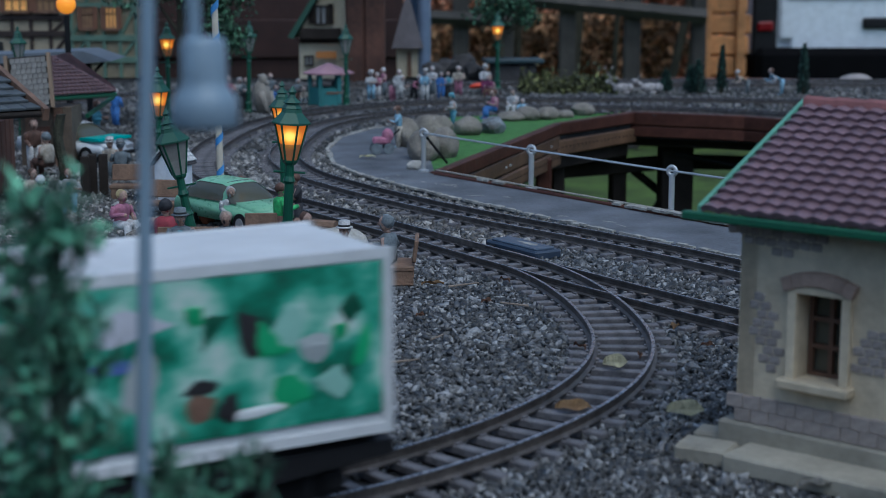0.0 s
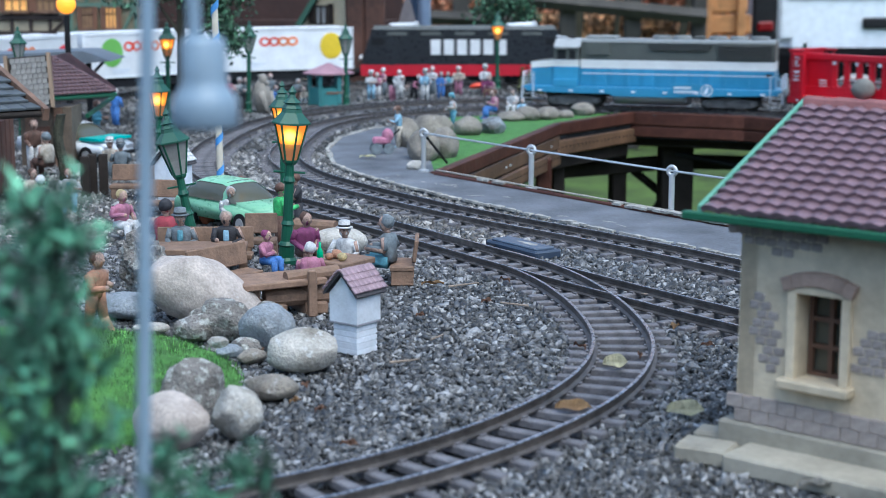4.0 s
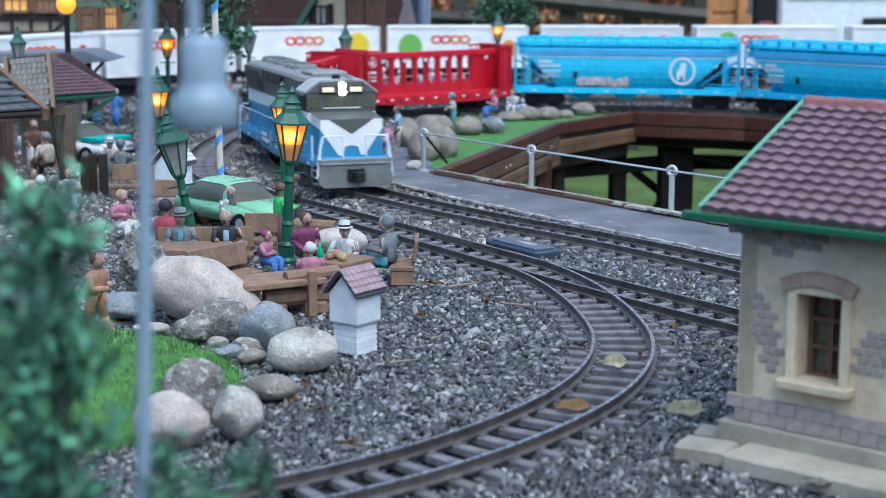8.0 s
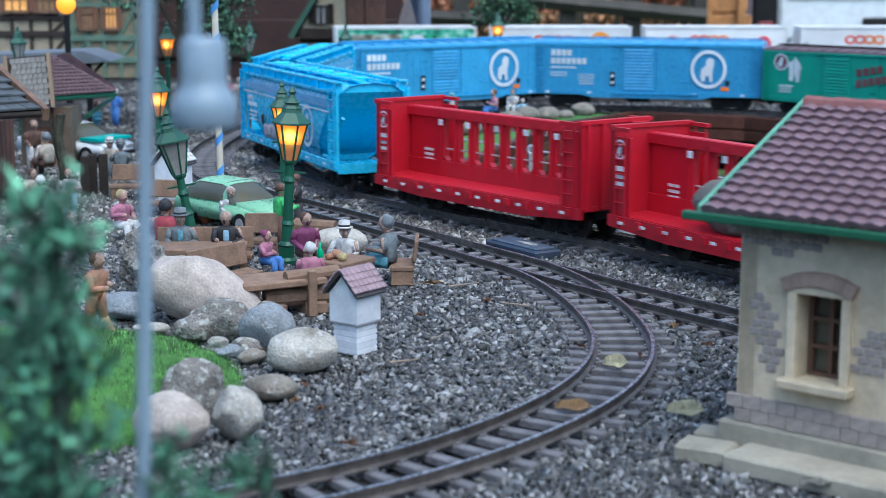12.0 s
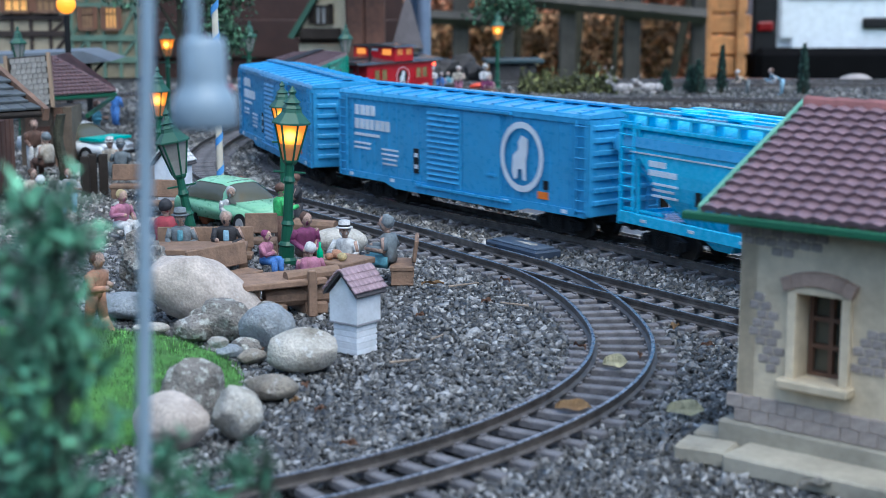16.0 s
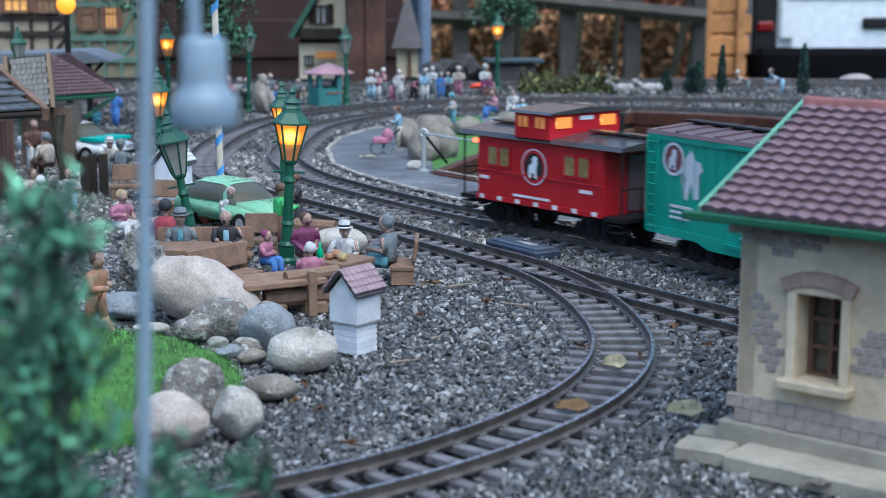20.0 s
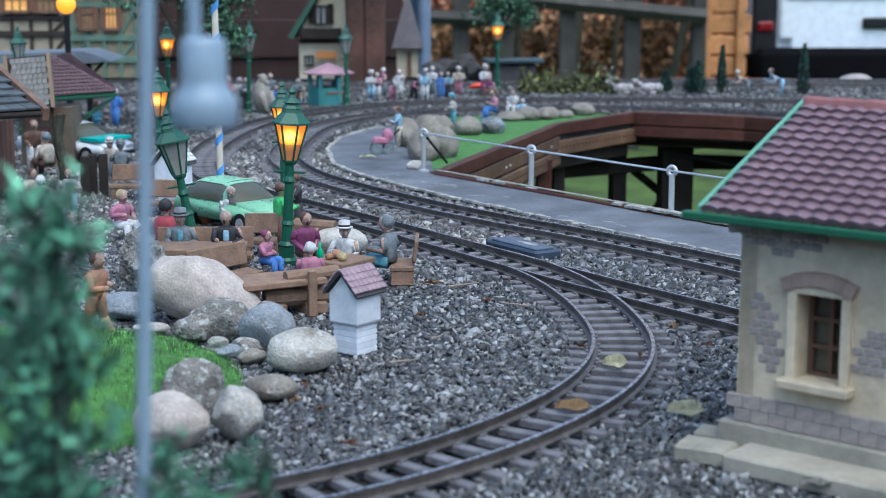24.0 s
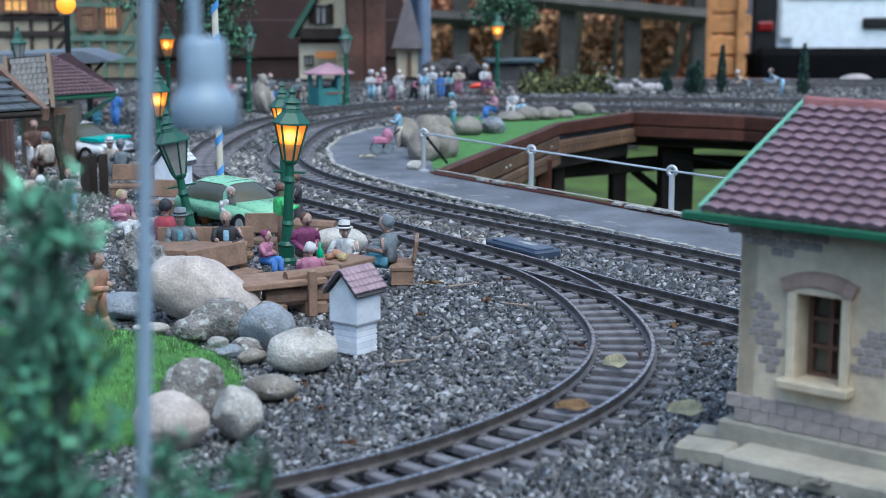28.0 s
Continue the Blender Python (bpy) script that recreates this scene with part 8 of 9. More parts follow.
        part("sun_visor", box(B(), (cx0 + 0.037, s * 0.0505, 0.1235), (0.024, 0.006, 0.0012), pose(0, 0, 0, -s * 20, 0, 0)), HOOD_GREY, c)
        part("windshield", box(B(), (cx1 + 0.0008, s * 0.0125, 0.1135), (0.001, 0.021, 0.0135)), GLASS_DARK, c)
        part("corner_window", box(B(), (cx1 + 0.0008, s * 0.0375, 0.1135), (0.001, 0.014, 0.0155)), GLASS_DARK, c)
    part("windshield_surround", box(B(), (cx1 + 0.0005, 0, 0.1058), (0.0014, 0.052, 0.0016)), PALE, c)
    # low nose: grey deck running down in a wedge, white wings, blue flanks
    nx0, nx1, nw = cx1, cx1 + 0.05, 0.043
    part("nose", prism(B(), [(nx0, 0.045), (nx1, 0.045), (nx1, 0.0945), (nx0, 0.1)], -nw, nw, "y"), LOCO_BLUE, c)
    bm = B()
    flat(bm, [(nx0 + 0.0006, -nw, 0.1005), (nx1 + 0.0006, -nw, 0.0951), (nx1 + 0.0006, nw, 0.0951), (nx0 + 0.0006, nw, 0.1005)])
    flat(bm, [(nx1 + 0.0014, -0.031, 0.0951), (nx1 + 0.0014, 0.031, 0.0951), (nx1 + 0.0014, 0.0, 0.075)])
    part("nose_deck", bm, HOOD_GREY, c)
    bm = B()
    for s in (-1, 1):
        flat(bm, [(nx1 + 0.0009, s * nw, 0.0949), (nx1 + 0.0009, s * 0.029, 0.0949), (nx1 + 0.0009, 0.0, 0.0755), (nx1 + 0.0009, 0.0, 0.06), (nx1 + 0.0009, s * 0.009, 0.058), (nx1 + 0.0009, s * 0.0125, 0.0465), (nx1 + 0.0009, s * 0.018, 0.0465), (nx1 + 0.0009, s * nw, 0.082)])
        flat(bm, [(nx1 + 0.0005, s * (nw + 0.0005), 0.0946), (nx0, s * (nw + 0.0005), 0.1), (nx0, s * (nw + 0.0005), 0.086), (nx1 + 0.0005, s * (nw + 0.0005), 0.082)])
    part("nose_chevron", bm, WHITE, c)
    for y in (-0.0195, 0.0195):
        nb = part("number_board", box(B(), (cx1 + 0.0018, y, 0.131), (0.003, 0.0225, 0.0115), bevel=0.001), LOCO_BLACK, c)
        part("number_board_glass", box(B(), (cx1 + 0.0038, y, 0.131), (0.001, 0.0165, 0.0066)), mat("number_board_glow", (0.6, 0.5, 0.35), 0.4, emit=0.45, var=0.2, scale=90, bump=0), nb, "glowing white number board")
    part("headlight_housing", box(B(), (cx1 + 0.002, 0, 0.132), (0.004, 0.014, 0.019), bevel=0.002), HOOD_GREY, c)
    for z in (0.1275, 0.1365):
        part("headlight", tube(B(), (cx1 + 0.003, 0, z), (cx1 + 0.0055, 0, z), 0.0047, None, 14), HEADLIGHT, c, "shining twin headlight")
    part("horn", tube(B(), (cx1 - 0.02, 0.012, 0.147), (cx1 + 0.002, 0.012, 0.147), 0.0015, 0.0035, 10), SILVER, c)
    part("beacon", lathe(B(), [(0.006, 0.1435), (0.006, 0.147), (0.004, 0.149)], 12, (cx1 - 0.03, 0, 0)), BLACK, c)
    # end platforms, pilots, steps and handrails
    for e in (-1, 1):
        bm = B()
        box(bm, (e * (hl - 0.012), 0, 0.0335), (0.008, 0.1, 0.021), bevel=0.001)
        prism(bm, [(-0.043, 0.006), (0.043, 0.006), (0.051, 0.012), (0.051, 0.024), (-0.051, 0.024), (-0.051, 0.012)], e * (hl - 0.01) - 0.003, e * (hl - 0.01) + 0.003, "x")
        pilot = part("pilot", bm, mat("pilot_grey", (0.17, 0.18, 0.18), 0.45, var=0.3, scale=50, bump=0.15), c)
        part("coupler_pocket", box(B(), (e * (hl - 0.006), 0, 0.0225), (0.004, 0.024, 0.017), bevel=0.001), BLACK, pilot)
        part("pilot_rib", box(B(), (e * (hl - 0.0072), 0, 0.038), (0.0022, 0.094, 0.002)), SILVER, pilot)
        for s in (-1, 1):
            for i in range(4):
                part("step_tread", box(B(), (e * (hl - 0.024), s * 0.047, 0.01 + i * 0.009), (0.02, 0.012, 0.0015)), SILVER, c)
            part("step_side", box(B(), (e * (hl - 0.0345), s * 0.047, 0.024), (0.0015, 0.012, 0.03)), HOOD_GREY, c)
            part("grab_iron", tube(B(), (e * (hl - 0.036), s * 0.0525, 0.02), (e * (hl - 0.036), s * 0.0525, 0.074), 0.0014, None, 6), PALE, c)
        for s in (-1, 1):
            bm = B()
            tube(bm, (e * (hl - 0.011), s * 0.0515, 0.018), (e * (hl - 0.013), s * 0.047, 0.06), 0.0019, None, 6)
            tube(bm, (e * (hl - 0.013), s * 0.047, 0.06), (e * (hl - 0.013), s * 0.043, 0.074), 0.0019, None, 6)
            tube(bm, (e * (hl - 0.013), s * 0.016, 0.045), (e * (hl - 0.013), s * 0.016, 0.074), 0.0012, None, 6)
            tube(bm, (e * (hl - 0.013), s * 0.043, 0.074), (e * (hl - 0.013), s * 0.016, 0.074), 0.0012, None, 6)
            part("end_rail", bm, PALE, c)
    for s in (-1, 1):
        bm = B()
        tube(bm, (-hl * 0.9, s * 0.05, 0.073), (x1 - 0.006, s * 0.05, 0.073), 0.0009, None, 5)
        part("handrail", bm, PALE, c)
        for i in range(9):
            x = -hl * 0.9 + (x1 - 0.006 + hl * 0.9) * i / 8
            part("stanchion", tube(B(), (x, s * 0.05, 0.044), (x, s * 0.05, 0.074), 0.0008, None, 5), LOCO_BLUE, c)
        part("battery_box", box(B(), (x1 + 0.03, s * 0.0495, 0.052), (0.05, 0.006, 0.016), bevel=0.0008), LOCO_BLUE, c)
        k = -s
        part("sill_plate", box(B(), (k * 0.03 - 0.06, s * (hw + 0.0014), 0.042), (0.088, 0.0016, 0.026), bevel=0.0004), LOCO_BLUE, c)
        emblem(c, k * 0.06 - 0.06, s, 0.042, 0.0125, hw + 0.0024)
        bars("lettering", c, -k * 0.008 - 0.06, 0.047, s, hw + 0.002, [(0, 0.036, 0.005, 0), (0, 0.05, 0.005, 0.0085)], PALE)
    bm = B()
    lathe(bm, [(0.002, -0.082), (0.016, -0.079), (0.018, -0.07), (0.018, 0.07), (0.016, 0.079), (0.002, 0.082)], 20, (0, 0, 0), pose(0, 0, 0, 0, 90, 0))
    bm.transform(Matrix.Translation((0, 0, 0.022)) @ Matrix.Diagonal((1, 2.45, 0.9, 1)))
    part("fuel_tank", bm, SILVER, c, "", True)
    for s in (-1, 1):
        part("tank_rib", tube(B(), (-0.07, s * 0.042, 0.026), (0.07, s * 0.042, 0.026), 0.0026, None, 8), SILVER, c)
    for e in (-1, 1):
        bogie(c, e * (hl - 0.12), 0.052, 3, mat("dusty_grey_bogie", (0.16, 0.155, 0.15), 0.6, var=0.4, scale=60, bump=0.2))
    part("underframe", box(B(), (0, 0, 0.03), (length * 0.8, 0.04, 0.014)), BLACK, c)
    couplers(c, hl - 0.012)
    return c


def caboose(label, length):
    c = thing("caboose", I4, label, "train car", "American freight train")
    hl, hw = length / 2, 0.05
    bl = hl - 0.03
    bm = B()
    box(bm, (0, 0, 0.074), (bl * 2, hw * 2, 0.08), bevel=0.001)
    part("body", bm, CABOOSE_RED, c)
    bm = B()
    prism(bm, [(-0.056, 0.114), (0.056, 0.114), (0.05, 0.119), (0, 0.125), (-0.05, 0.119)], -hl, hl, "x")
    part("roof", bm, CABOOSE_ROOF, c)
    for e in (-1, 1):
        part("roof_walk", box(B(), (e * 0.08, 0, 0.1275), (0.09, 0.016, 0.002)), CABOOSE_ROOF, c)
    cup = part("cupola", box(B(), (-0.005, 0, 0.1325), (0.058, 0.11, 0.031), bevel=0.001), CABOOSE_RED, c)
    bm = B()
    prism(bm, [(-0.06, 0.148), (0.06, 0.148), (0.055, 0.1505), (0, 0.1555), (-0.055, 0.1505)], -0.039, 0.029, "x")
    part("cupola_roof", bm, CABOOSE_ROOF, cup)
    for s in (-1, 1):
        for x in (-0.019, 0.009):
            w_ = part("cupola_window", box(B(), (x, s * 0.0553, 0.1375), (0.014, 0.0016, 0.013)), DIM_AMBER, cup)
            part("cupola_window_frame", box(B(), (x, s * 0.056, 0.1375), (0.0014, 0.0018, 0.013)), CABOOSE_RED, w_)
        for x in (-0.075, -0.055, 0.052, 0.074):
            bm = B()
            box(bm, (x, s * (hw + 0.0002), 0.09), (0.016, 0.0016, 0.022))
            part("window", bm, mat("dim_window", (0.2, 0.15, 0.07), 0.25, emit=0.1, var=0.5, scale=60, bump=0), c)
            bm = B()
            for dx in (-0.009, 0.009):
                box(bm, (x + dx, s * (hw + 0.001), 0.09), (0.002, 0.002, 0.026))
            for dz in (-0.0125, 0.0125):
                box(bm, (x, s * (hw + 0.001), 0.09 + dz), (0.02, 0.002, 0.002))
            part("window_frame", bm, CABOOSE_RED, c)
        emblem(c, -0.005, s, 0.083, 0.022, hw + 0.0006, PALE, LOCO_BLACK)
        bm = B()
        for i in range(24):
            a0, a1 = 2 * math.pi * i / 24, 2 * math.pi * (i + 1) / 24
            bm.faces.new([bm.verts.new((-0.005 + rr * math.cos(a) * 0.94, s * (hw + 0.0014), 0.083 + rr * math.sin(a))) for rr, a in ((0.0205, a0), (0.0205, a1), (0.0165, a1), (0.0165, a0))])
        part("emblem_band", bm, CABOOSE_RED, c)
        bars("lettering", c, s * 0.04, 0.045, s, hw + 0.0002, [(0, 0.06, 0.003, 0)], PALE)
        bars("small_print", c, s * 0.098, 0.062, s, hw + 0.0002, [(0, 0.016, 0.004, 0), (0.165, 0.02, 0.004, 0)], PALE)
        bm = B()
        box(bm, (0, s * (hw + 0.0005), 0.037), (bl * 2, 0.003, 0.006))
        part("side_sill", bm, CABOOSE_RED, c)
        for i in range(7):
            part("reflector", box(B(), (-bl * 0.9 + i * bl * 0.3, s * (hw + 0.0025), 0.038), (0.007, 0.001, 0.005)), PALE, c)
        part("waist_rail", box(B(), (0, s * (hw + 0.0006), 0.071), (bl * 2, 0.0016, 0.0016)), CABOOSE_RED, c)
    for e in (-1, 1):
        for y in (-0.034, 0.034):
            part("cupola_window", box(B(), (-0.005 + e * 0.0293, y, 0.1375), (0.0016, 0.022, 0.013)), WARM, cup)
        part("name_plate", box(B(), (-0.005 + e * 0.0293, 0, 0.142), (0.0016, 0.02, 0.005)), PALE, cup)
        part("end_door", box(B(), (e * (bl + 0.001), 0, 0.072), (0.002, 0.026, 0.066)), ROOF_BROWN, c)
        bm = B()
        box(bm, (e * (hl - 0.014), 0, 0.034), (0.03, 0.1, 0.005))
        for s in (-1, 1):
            box(bm, (e * (hl - 0.012), s * 0.045, 0.02), (0.018, 0.01, 0.002))
            box(bm, (e * (hl - 0.012), s * 0.045, 0.028), (0.018, 0.01, 0.002))
        part("end_platform", bm, BLACK, c)
        for s in (-1, 1):
            bm = B()
            tube(bm, (e * (hl - 0.004), s * 0.048, 0.034), (e * (hl - 0.004), s * 0.048, 0.114), 0.0013, None, 6)
            tube(bm, (e * (hl - 0.004), s * 0.018, 0.034), (e * (hl - 0.004), s * 0.018, 0.07), 0.0011, None, 6)
            tube(bm, (e * (hl - 0.004), s * 0.048, 0.07), (e * (hl - 0.004), s * 0.018, 0.07), 0.0011, None, 6)
            part("end_rail", bm, BLACK, c)
        bogie(c, e * (hl - 0.055), 0.04)
    for s in (-1, 1):
        bm = B()
        ball(bm, (-bl - 0.006, s * 0.048, 0.106), 0.0034, 2)
        part("marker_lamp", bm, TAIL_RED, c, "glowing red marker lamp")
    bm = B()
    tube(bm, (0.06, 0.02, 0.12), (0.06, 0.02, 0.145), 0.003, None, 8)
    tube(bm, (0.06, 0.02, 0.145), (0.06, 0.02, 0.149), 0.005, 0.004, 8)
    part("chimney", bm, BLACK, c)
    part("underframe", box(B(), (0, 0, 0.027), (length * 0.9, 0.03, 0.012)), BLACK, c)
    couplers(c, hl)
    return c


def container_car(label, length, fruit, mural=False):
    tall = 0.102
    c = thing("container_wagon", I4, label, "train car", "container train")
    hl, hw = length / 2, 0.05
    bm = B()
    box(bm, (0, 0, 0.032), (length, 0.09, 0.007))
    box(bm, (0, 0, 0.039), (length * 0.95, 0.08, 0.009))
    for s in (-1, 1):
        prism(bm, [(-hl, 0.028), (-hl * 0.5, 0.02), (hl * 0.5, 0.02), (hl, 0.028), (hl, 0.036), (-hl, 0.036)], s * 0.045 - 0.002, s * 0.045 + 0.002, "y")
    part("flat_deck", bm, BLACK, c)
    ct = part("container", box(B(), (0, 0, 0.043 + tall / 2), (length * 0.965, hw * 2, tall), bevel=0.0012), WHITEBOX, c)
    bm = B()
    for s in (-1, 1):
        for zz in (0.045, 0.041 + tall):
            box(bm, (0, s * hw, zz), (length * 0.97, 0.003, 0.006))
        for e in (-1, 1):
            box(bm, (e * length * 0.482, s * hw, 0.043 + tall / 2), (0.005, 0.004, tall + 0.002))
    part("container_frame", bm, WHITEBOX, ct)
    for s in (-1, 1):
        if mural:
            bm = B()
            box(bm, (0, s * (hw + 0.0012), 0.0965), (length * 0.94, 0.0014, 0.085))
            part("mural_panel", bm, FOLIAGE_PRINT, ct, "printed panel of green leaves")
            part("mural_panel", box(B(), (s * length * 0.24, s * (hw + 0.0016), 0.092), (length * 0.42, 0.0014, 0.07)), PALE_PRINT, ct, "printed panel of pale shapes")
            tones = {"lilac": (0.62, 0.62, 0.68), "pale": (0.74, 0.77, 0.76), "dark": (0.03, 0.028, 0.03), "mint": (0.32, 0.58, 0.48), "forest": (0.012, 0.09, 0.05), "leaf": (0.05, 0.4, 0.16), "brown": (0.22, 0.13, 0.09), "blue": (0.1, 0.16, 0.4), "grey": (0.42, 0.46, 0.46)}
            # a pale hut under dark trees, brown water before it, and leaves: (along, up, half width, half height, tone)
            for i, (u, z, w, hgt, tone) in enumerate(((-0.30, 0.118, 0.052, 0.016, "lilac"), (-0.36, 0.1, 0.03, 0.006, "blue"), (-0.27, 0.085, 0.04, 0.024, "grey"), (-0.06, 0.116, 0.022, 0.024, "forest"), (0.05, 0.112, 0.02, 0.026, "dark"), (-0.12, 0.128, 0.02, 0.012, "leaf"), (-0.1, 0.078, 0.026, 0.006, "dark"), (-0.1, 0.068, 0.022, 0.012, "brown"), (-0.04, 0.062, 0.018, 0.011, "dark"), (0.12, 0.1, 0.026, 0.018, "leaf"), (0.2, 0.112, 0.03, 0.016, "mint"), (0.28, 0.094, 0.03, 0.014, "grey"), (0.16, 0.07, 0.034, 0.013, "leaf"), (0.3, 0.072, 0.03, 0.014, "mint"), (0.38, 0.122, 0.014, 0.014, "forest"), (0.41, 0.092, 0.012, 0.018, "leaf"), (0.33, 0.106, 0.012, 0.01, "leaf"), (-0.41, 0.074, 0.02, 0.014, "forest"), (0.08, 0.056, 0.03, 0.006, "pale"))):
                bm = B()
                ball(bm, (-s * (0.23 + u * 0.5) * length, s * (hw + 0.0018 + i * 0.00003), 0.0965 + (z - 0.096) * 0.82), (w * 0.56, 0.0009, hgt * 0.82), 3, 0.6, i)
                part("mural_patch", bm, plain("mural_" + tone, tones[tone], 0.4), ct)
        else:
            for i in range(4):
                bm = B()
                n = 18
                xx = -0.024 + i * 0.024 + s * 0.03
                for j in range(n):
                    a0, a1 = 2 * math.pi * j / n, 2 * math.pi * (j + 1) / n
                    bm.faces.new([bm.verts.new((xx + s * rr * math.cos(a) * 1.1, s * (hw + 0.001), 0.113 + rr * math.sin(a) * 0.9)) for rr, a in ((0.0128, a0), (0.0128, a1), (0.0072, a1), (0.0072, a0))])
                part("logo_ring", bm, ORANGE if (i > 1) == (s < 0) else plain("ring_red", (0.75, 0.07, 0.03), 0.45), ct)
            for fx, fz, fr, fc in fruit:
                bm = B()
                bmesh.ops.create_uvsphere(bm, u_segments=16, v_segments=8, radius=1.0)
                bm.transform(Matrix.Translation((-s * fx, s * (hw + 0.0008), fz)) @ Matrix.Diagonal((fr, 0.0008, fr * 1.1, 1)))
                part("printed_fruit", bm, plain("print_" + fc, {"orange": (0.85, 0.3, 0.02), "red": (0.7, 0.03, 0.05), "green": (0.2, 0.5, 0.1), "yellow": (0.85, 0.6, 0.03), "brown": (0.2, 0.1, 0.05)}[fc], 0.4), ct)
            bars("small_print", c, -s * hl * 0.0 + s * 0.1, 0.06, s, hw + 0.0004, [(0, 0.05, 0.003, 0), (0, 0.04, 0.003, 0.006)], PALE)
    for e in (-1, 1):
        bogie(c, e * (hl - 0.06), 0.045)
    couplers(c, hl)
    return c


def electric(label, length):
    c = thing("electric_locomotive", I4, label, "locomotive")
    hl, hw = length / 2, 0.05
    def prof(z0, z1, inset):
        return [(-hl + inset(z0), z0), (hl - inset(z0), z0), (hl - inset(z1), z1), (-hl + inset(z1), z1)]
    ins = lambda z: 0.012 if z < 0.07 else 0.012 + (z - 0.07) * 0.42
    for name, m, za, zb, w in (("lower_body", CAR_RED, 0.022, 0.05, hw), ("upper_body", LOCO_BLACK, 0.05, 0.138, hw)):
        part(name, prism(B(), prof(za, zb, ins), -w, w, "y"), m, c)
    bm = B()
    prism(bm, [(-0.046, 0.138), (0.046, 0.138), (0.034, 0.146), (-0.034, 0.146)], -hl + 0.045, hl - 0.045, "x")
    part("roof", bm, HOOD_GREY, c)
    for x in (-0.15, 0.15):
        bm = B()
        box(bm, (x, 0, 0.1485), (0.07, 0.05, 0.005))
        tube(bm, (x - 0.04, -0.02, 0.15), (x + 0.03, 0, 0.154), 0.0015, None, 6)
        tube(bm, (x - 0.04, 0.02, 0.15), (x + 0.03, 0, 0.154), 0.0015, None, 6)
        box(bm, (x + 0.03, 0, 0.155), (0.006, 0.08, 0.002))
        part("pantograph", bm, WHITEBOX, c)
    for s in (-1, 1):
        bars("white_lettering", c, s * 0.09, 0.094, s, hw + 0.0004, [(0, 0.2, 0.038, 0)], WHITE)
        bm = B()
        for i in range(5):
            box(bm, (-0.17 + 0.085 * i, s * (hw + 0.0004), 0.128), (0.05, 0.0012, 0.008))
        part("side_grille", bm, HOOD_GREY, c)
        for e in (-1, 1):
            part("cab_window", box(B(), (e * (hl - 0.055), s * (hw + 0.0004), 0.108), (0.03, 0.0012, 0.018)), BLACK, c)
            part("cab_door", box(B(), (e * (hl - 0.09), s * (hw + 0.0006), 0.085), (0.024, 0.0014, 0.07)), LOCO_BLACK, c)
    for e in (-1, 1):
        bm = B()
        box(bm, (e * (hl - 0.031), 0, 0.108), (0.003, 0.08, 0.022), pose(0, 0, 0, 0, -e * 22, 0))
        part("windshield", bm, BLACK, c)
        for s in (-1, 1):
            part("headlight", tube(B(), (e * (hl - 0.014), s * 0.034, 0.066), (e * (hl - 0.008), s * 0.034, 0.066), 0.005, None, 10), WHITE, c)
            part("buffer", tube(B(), (e * (hl - 0.012), s * 0.03, 0.03), (e * (hl + 0.006), s * 0.03, 0.03), 0.006, 0.008, 10), BLACK, c)
        bogie(c, e * (hl - 0.12), 0.075)
    couplers(c, hl)
    return c


def blend(a, b, pull):
    """A smooth link of track between two ends, in steps of 1 cm."""
    p0, p3 = Vector(a[:2]), Vector(b[:2])
    p1 = p0 + Vector((math.cos(a[2]), math.sin(a[2]))) * pull * 0.35
    p2 = p3 - Vector((math.cos(b[2]), math.sin(b[2]))) * pull * 0.5
    fine = []
    for i in range(2001):
        t = i / 2000
        fine.append(p0 * (1 - t) ** 3 + p1 * 3 * t * (1 - t) ** 2 + p2 * 3 * t * t * (1 - t) + p3 * t ** 3)
    out, run = [], 0.0
    for p, q in zip(fine, fine[1:]):
        run += (q - p).length
        if run >= 0.01:
            run -= 0.01
            out.append((q.x, q.y, math.atan2(q.y - p.y, q.x - p.x)))
    return out


FREIGHT_SPEED = 0.3756
freight = [
    (diesel("blue, white and grey six-axle diesel model locomotive with lit headlights", 0.57), -0.735),
    (centre_beam("red centre-beam flatcar carrying a grey stone", 0.38, True), -1.26),
    (centre_beam("empty red centre-beam flatcar with slotted wall", 0.38), -1.686),
    (hopper("sky-blue covered hopper car with grey graffiti", 0.475, True), -2.178),
    (hopper("sky-blue covered hopper car with white ring emblem", 0.485), -2.703),
    (boxcar("bright blue boxcar with white ring emblem and lettering", 0.475, GN_BLUE, GN_BLUE, "blue"), -3.223),
    (boxcar("bright blue boxcar with white ring emblem and lettering", 0.475, GN_BLUE, GN_BLUE, "blue"), -3.732),
    (boxcar("green boxcar with plum-brown roof and maroon lettering", 0.39, BOX_GREEN, ROOF_BROWN, "green"), -4.205),
    (caboose("red caboose with black roof and lit cupola windows", 0.265), -4.574),
]
for low_car, k in ((freight[7][0], 0.945), (freight[8][0], 0.92)):
    for ob in low_car.children_recursive:
        if not ob.name.startswith(("wheel", "bogie", "coupler")):
            ob.data.transform(Matrix.Diagonal((1, 1, k, 1)))
LINK_X, LINK_Y, LINK_A = SIDING[-1]
ROUTE2 = SIDING[:-1] + blend((LINK_X, LINK_Y, LINK_A), (-1.03, 3.02, math.pi / 2 - 2 * math.pi), 1.5) + FAR[1:] + FAR_OUT[1:]
track("link of weathered model track round the west end", ROUTE2, 1.9, 4.6)
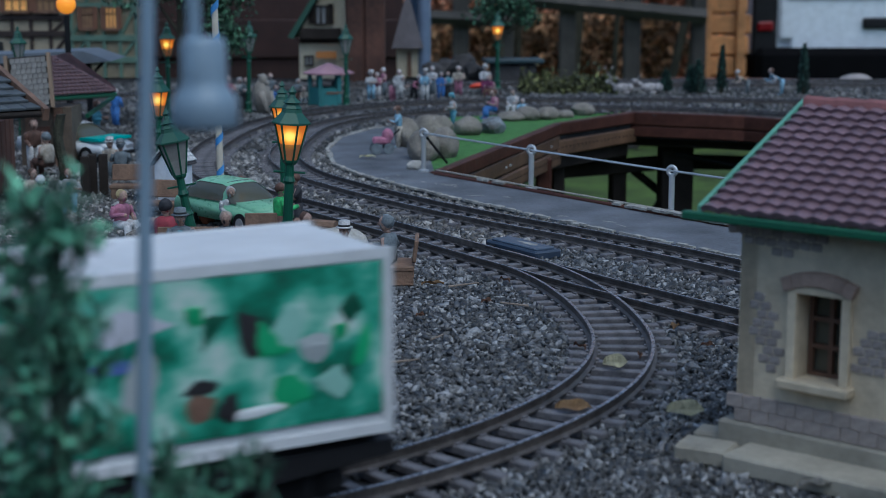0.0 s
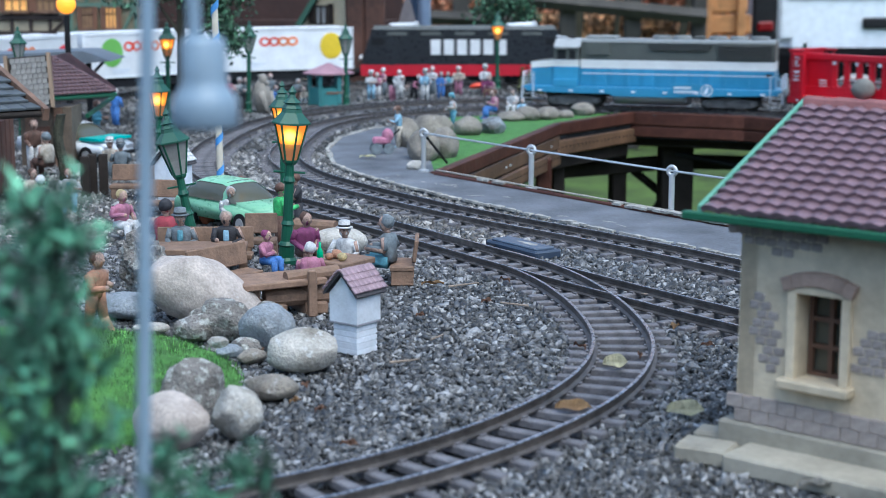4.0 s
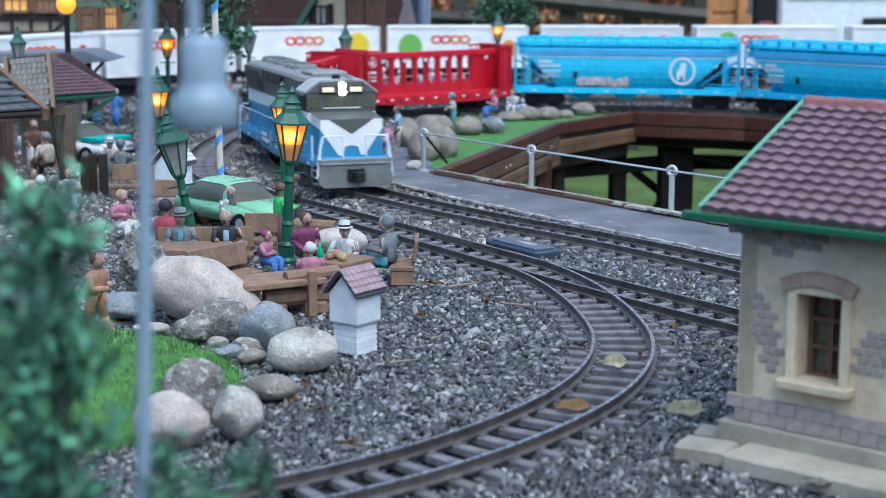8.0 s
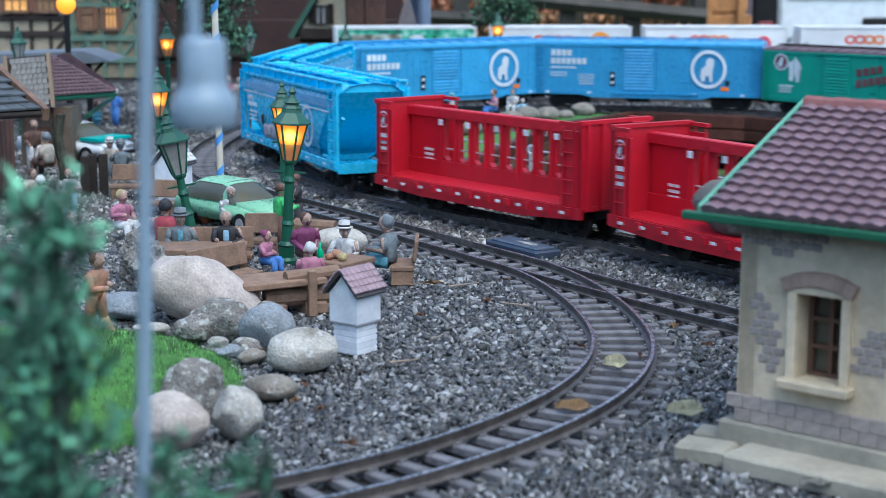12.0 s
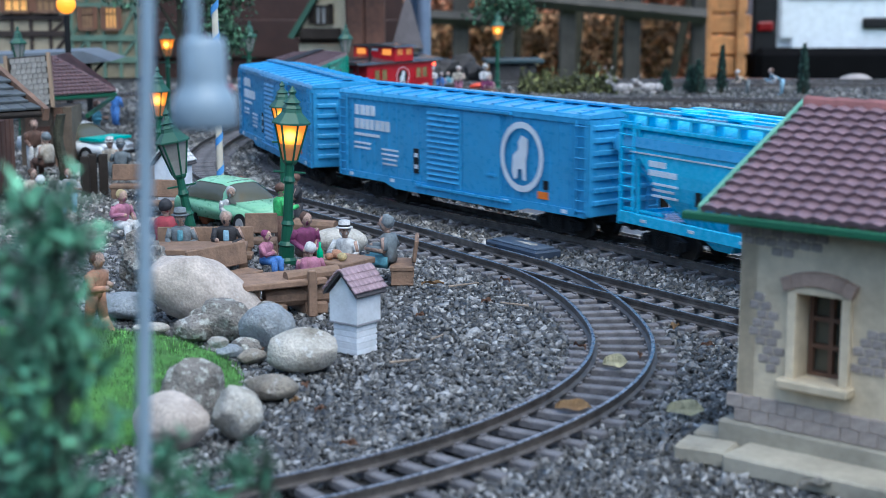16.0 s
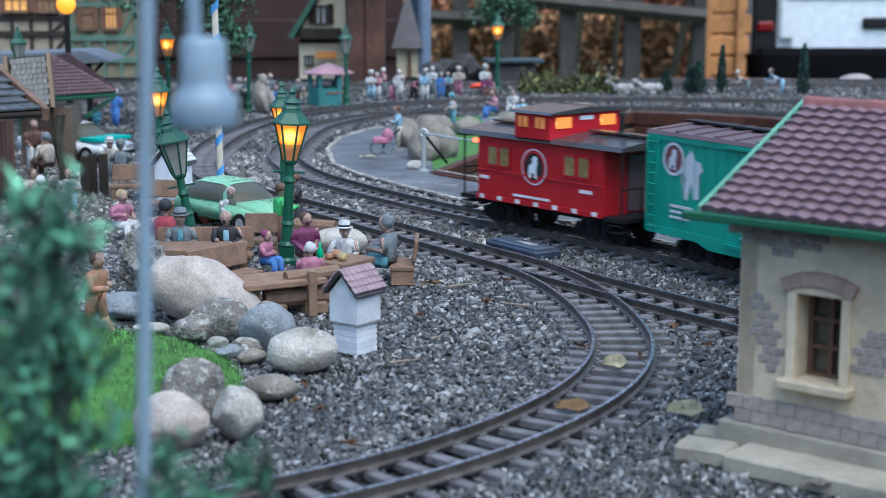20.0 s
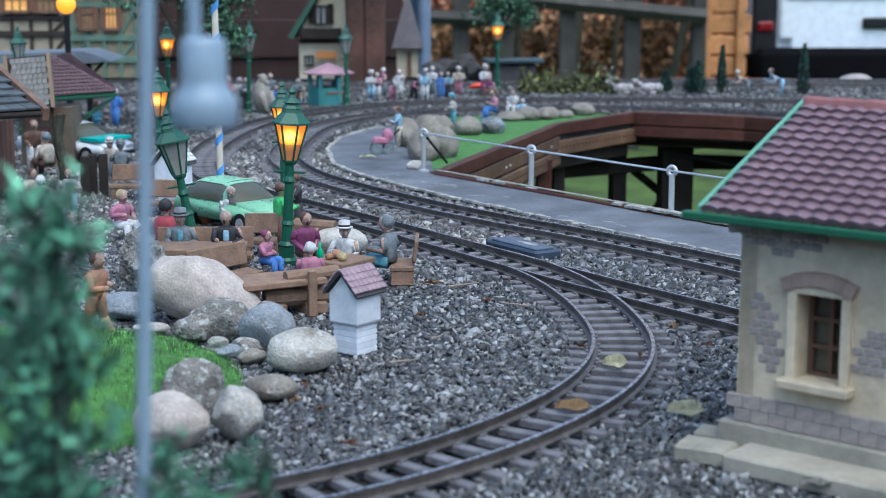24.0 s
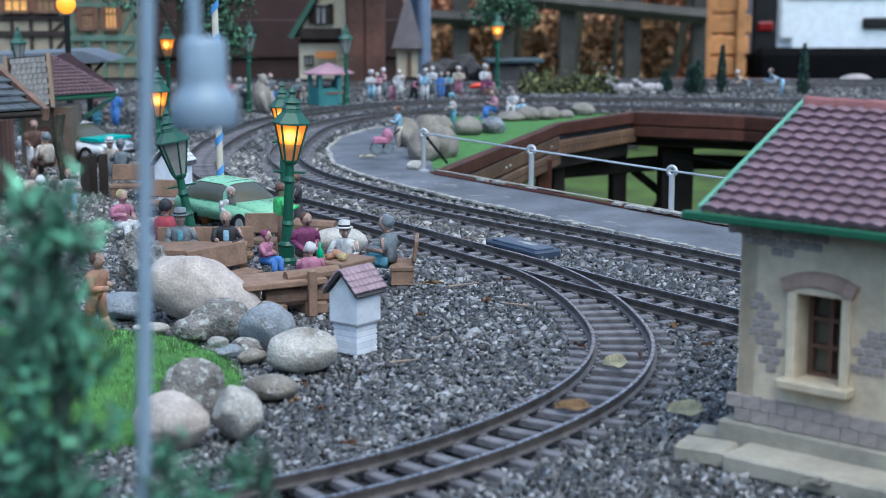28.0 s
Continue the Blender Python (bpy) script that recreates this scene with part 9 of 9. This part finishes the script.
FRUITS = [[(0.1, 0.1, 0.03, "orange")], [(-0.11, 0.1, 0.02, "red"), (0.12, 0.1, 0.02, "red")], [(0.12, 0.09, 0.03, "brown")], [(0.12, 0.1, 0.03, "yellow")], [(-0.12, 0.095, 0.03, "green"), (0.13, 0.09, 0.02, "orange")], [(0.13, 0.1, 0.022, "red")], [(-0.1, 0.1, 0.03, "green")], [(0.12, 0.1, 0.03, "yellow")]]
# distance of each vehicle's middle ahead of the tail of the container train
shuttle = [(container_car("white container wagon with printed green mural", 0.365, [], True), 0.19)]
for i in range(8):
    shuttle.append((container_car("white refrigerated container wagon with orange ring logo", 0.365, FRUITS[i]), 0.196 + 0.392 * (i + 1)))
shuttle.append((electric("black and red electric model locomotive with white lettering", 0.55), 0.392 * 9 + 0.285))


def tail(t):
    """Where the end of the container train is along its route."""
    pts = [(-2, 0.1), (0, 0.955), (1, 1.365), (2, 1.75), (3, 2.13), (3.5, 2.325), (5.5, 3.068), (7, 3.69), (8, 4.15), (9, 4.617), (12, 5.98), (14.5, 7.11), (20, 9.6), (30, 14.1)]
    for (ta, sa), (tb, sb2) in zip(pts, pts[1:]):
        if t <= tb:
            return sa + (sb2 - sa) * (t - ta) / (tb - ta)


def spread(s):
    """Coupled cars sit on chords, so they take up more of the track in the bend."""
    pts = [(-9, 0.012), (0.5, 0.0), (1.0, -0.015), (1.5, -0.04), (2.4, 0.056), (99, 0.056)]
    for (sa, da), (sb2, db) in zip(pts, pts[1:]):
        if s <= sb2:
            return s + da + (db - da) * (s - sa) / (sb2 - sa)


def on_track(path, s, half):
    x1, y1, _ = at(path, s + half)
    x2, y2, _ = at(path, s - half)
    return pose((x1 + x2) / 2, (y1 + y2) / 2, RAIL_TOP, 0, 0, math.degrees(math.atan2(y1 - y2, x1 - x2)))


def motions():
    steps = [i * 0.25 for i in range(113)]
    for car, start in freight:
        walk(car, [(t, on_track(LOOP, spread(start + FREIGHT_SPEED * min(t, 23.0)) + (len(BRANCH_IN) - 1) * 0.01, 0.16 if start > -4 else 0.09)) for t in steps])
    for car, ahead in shuttle:
        walk(car, [(t, on_track(ROUTE2, tail(min(t, 16.5)) + ahead, 0.12)) for t in steps])


motions()
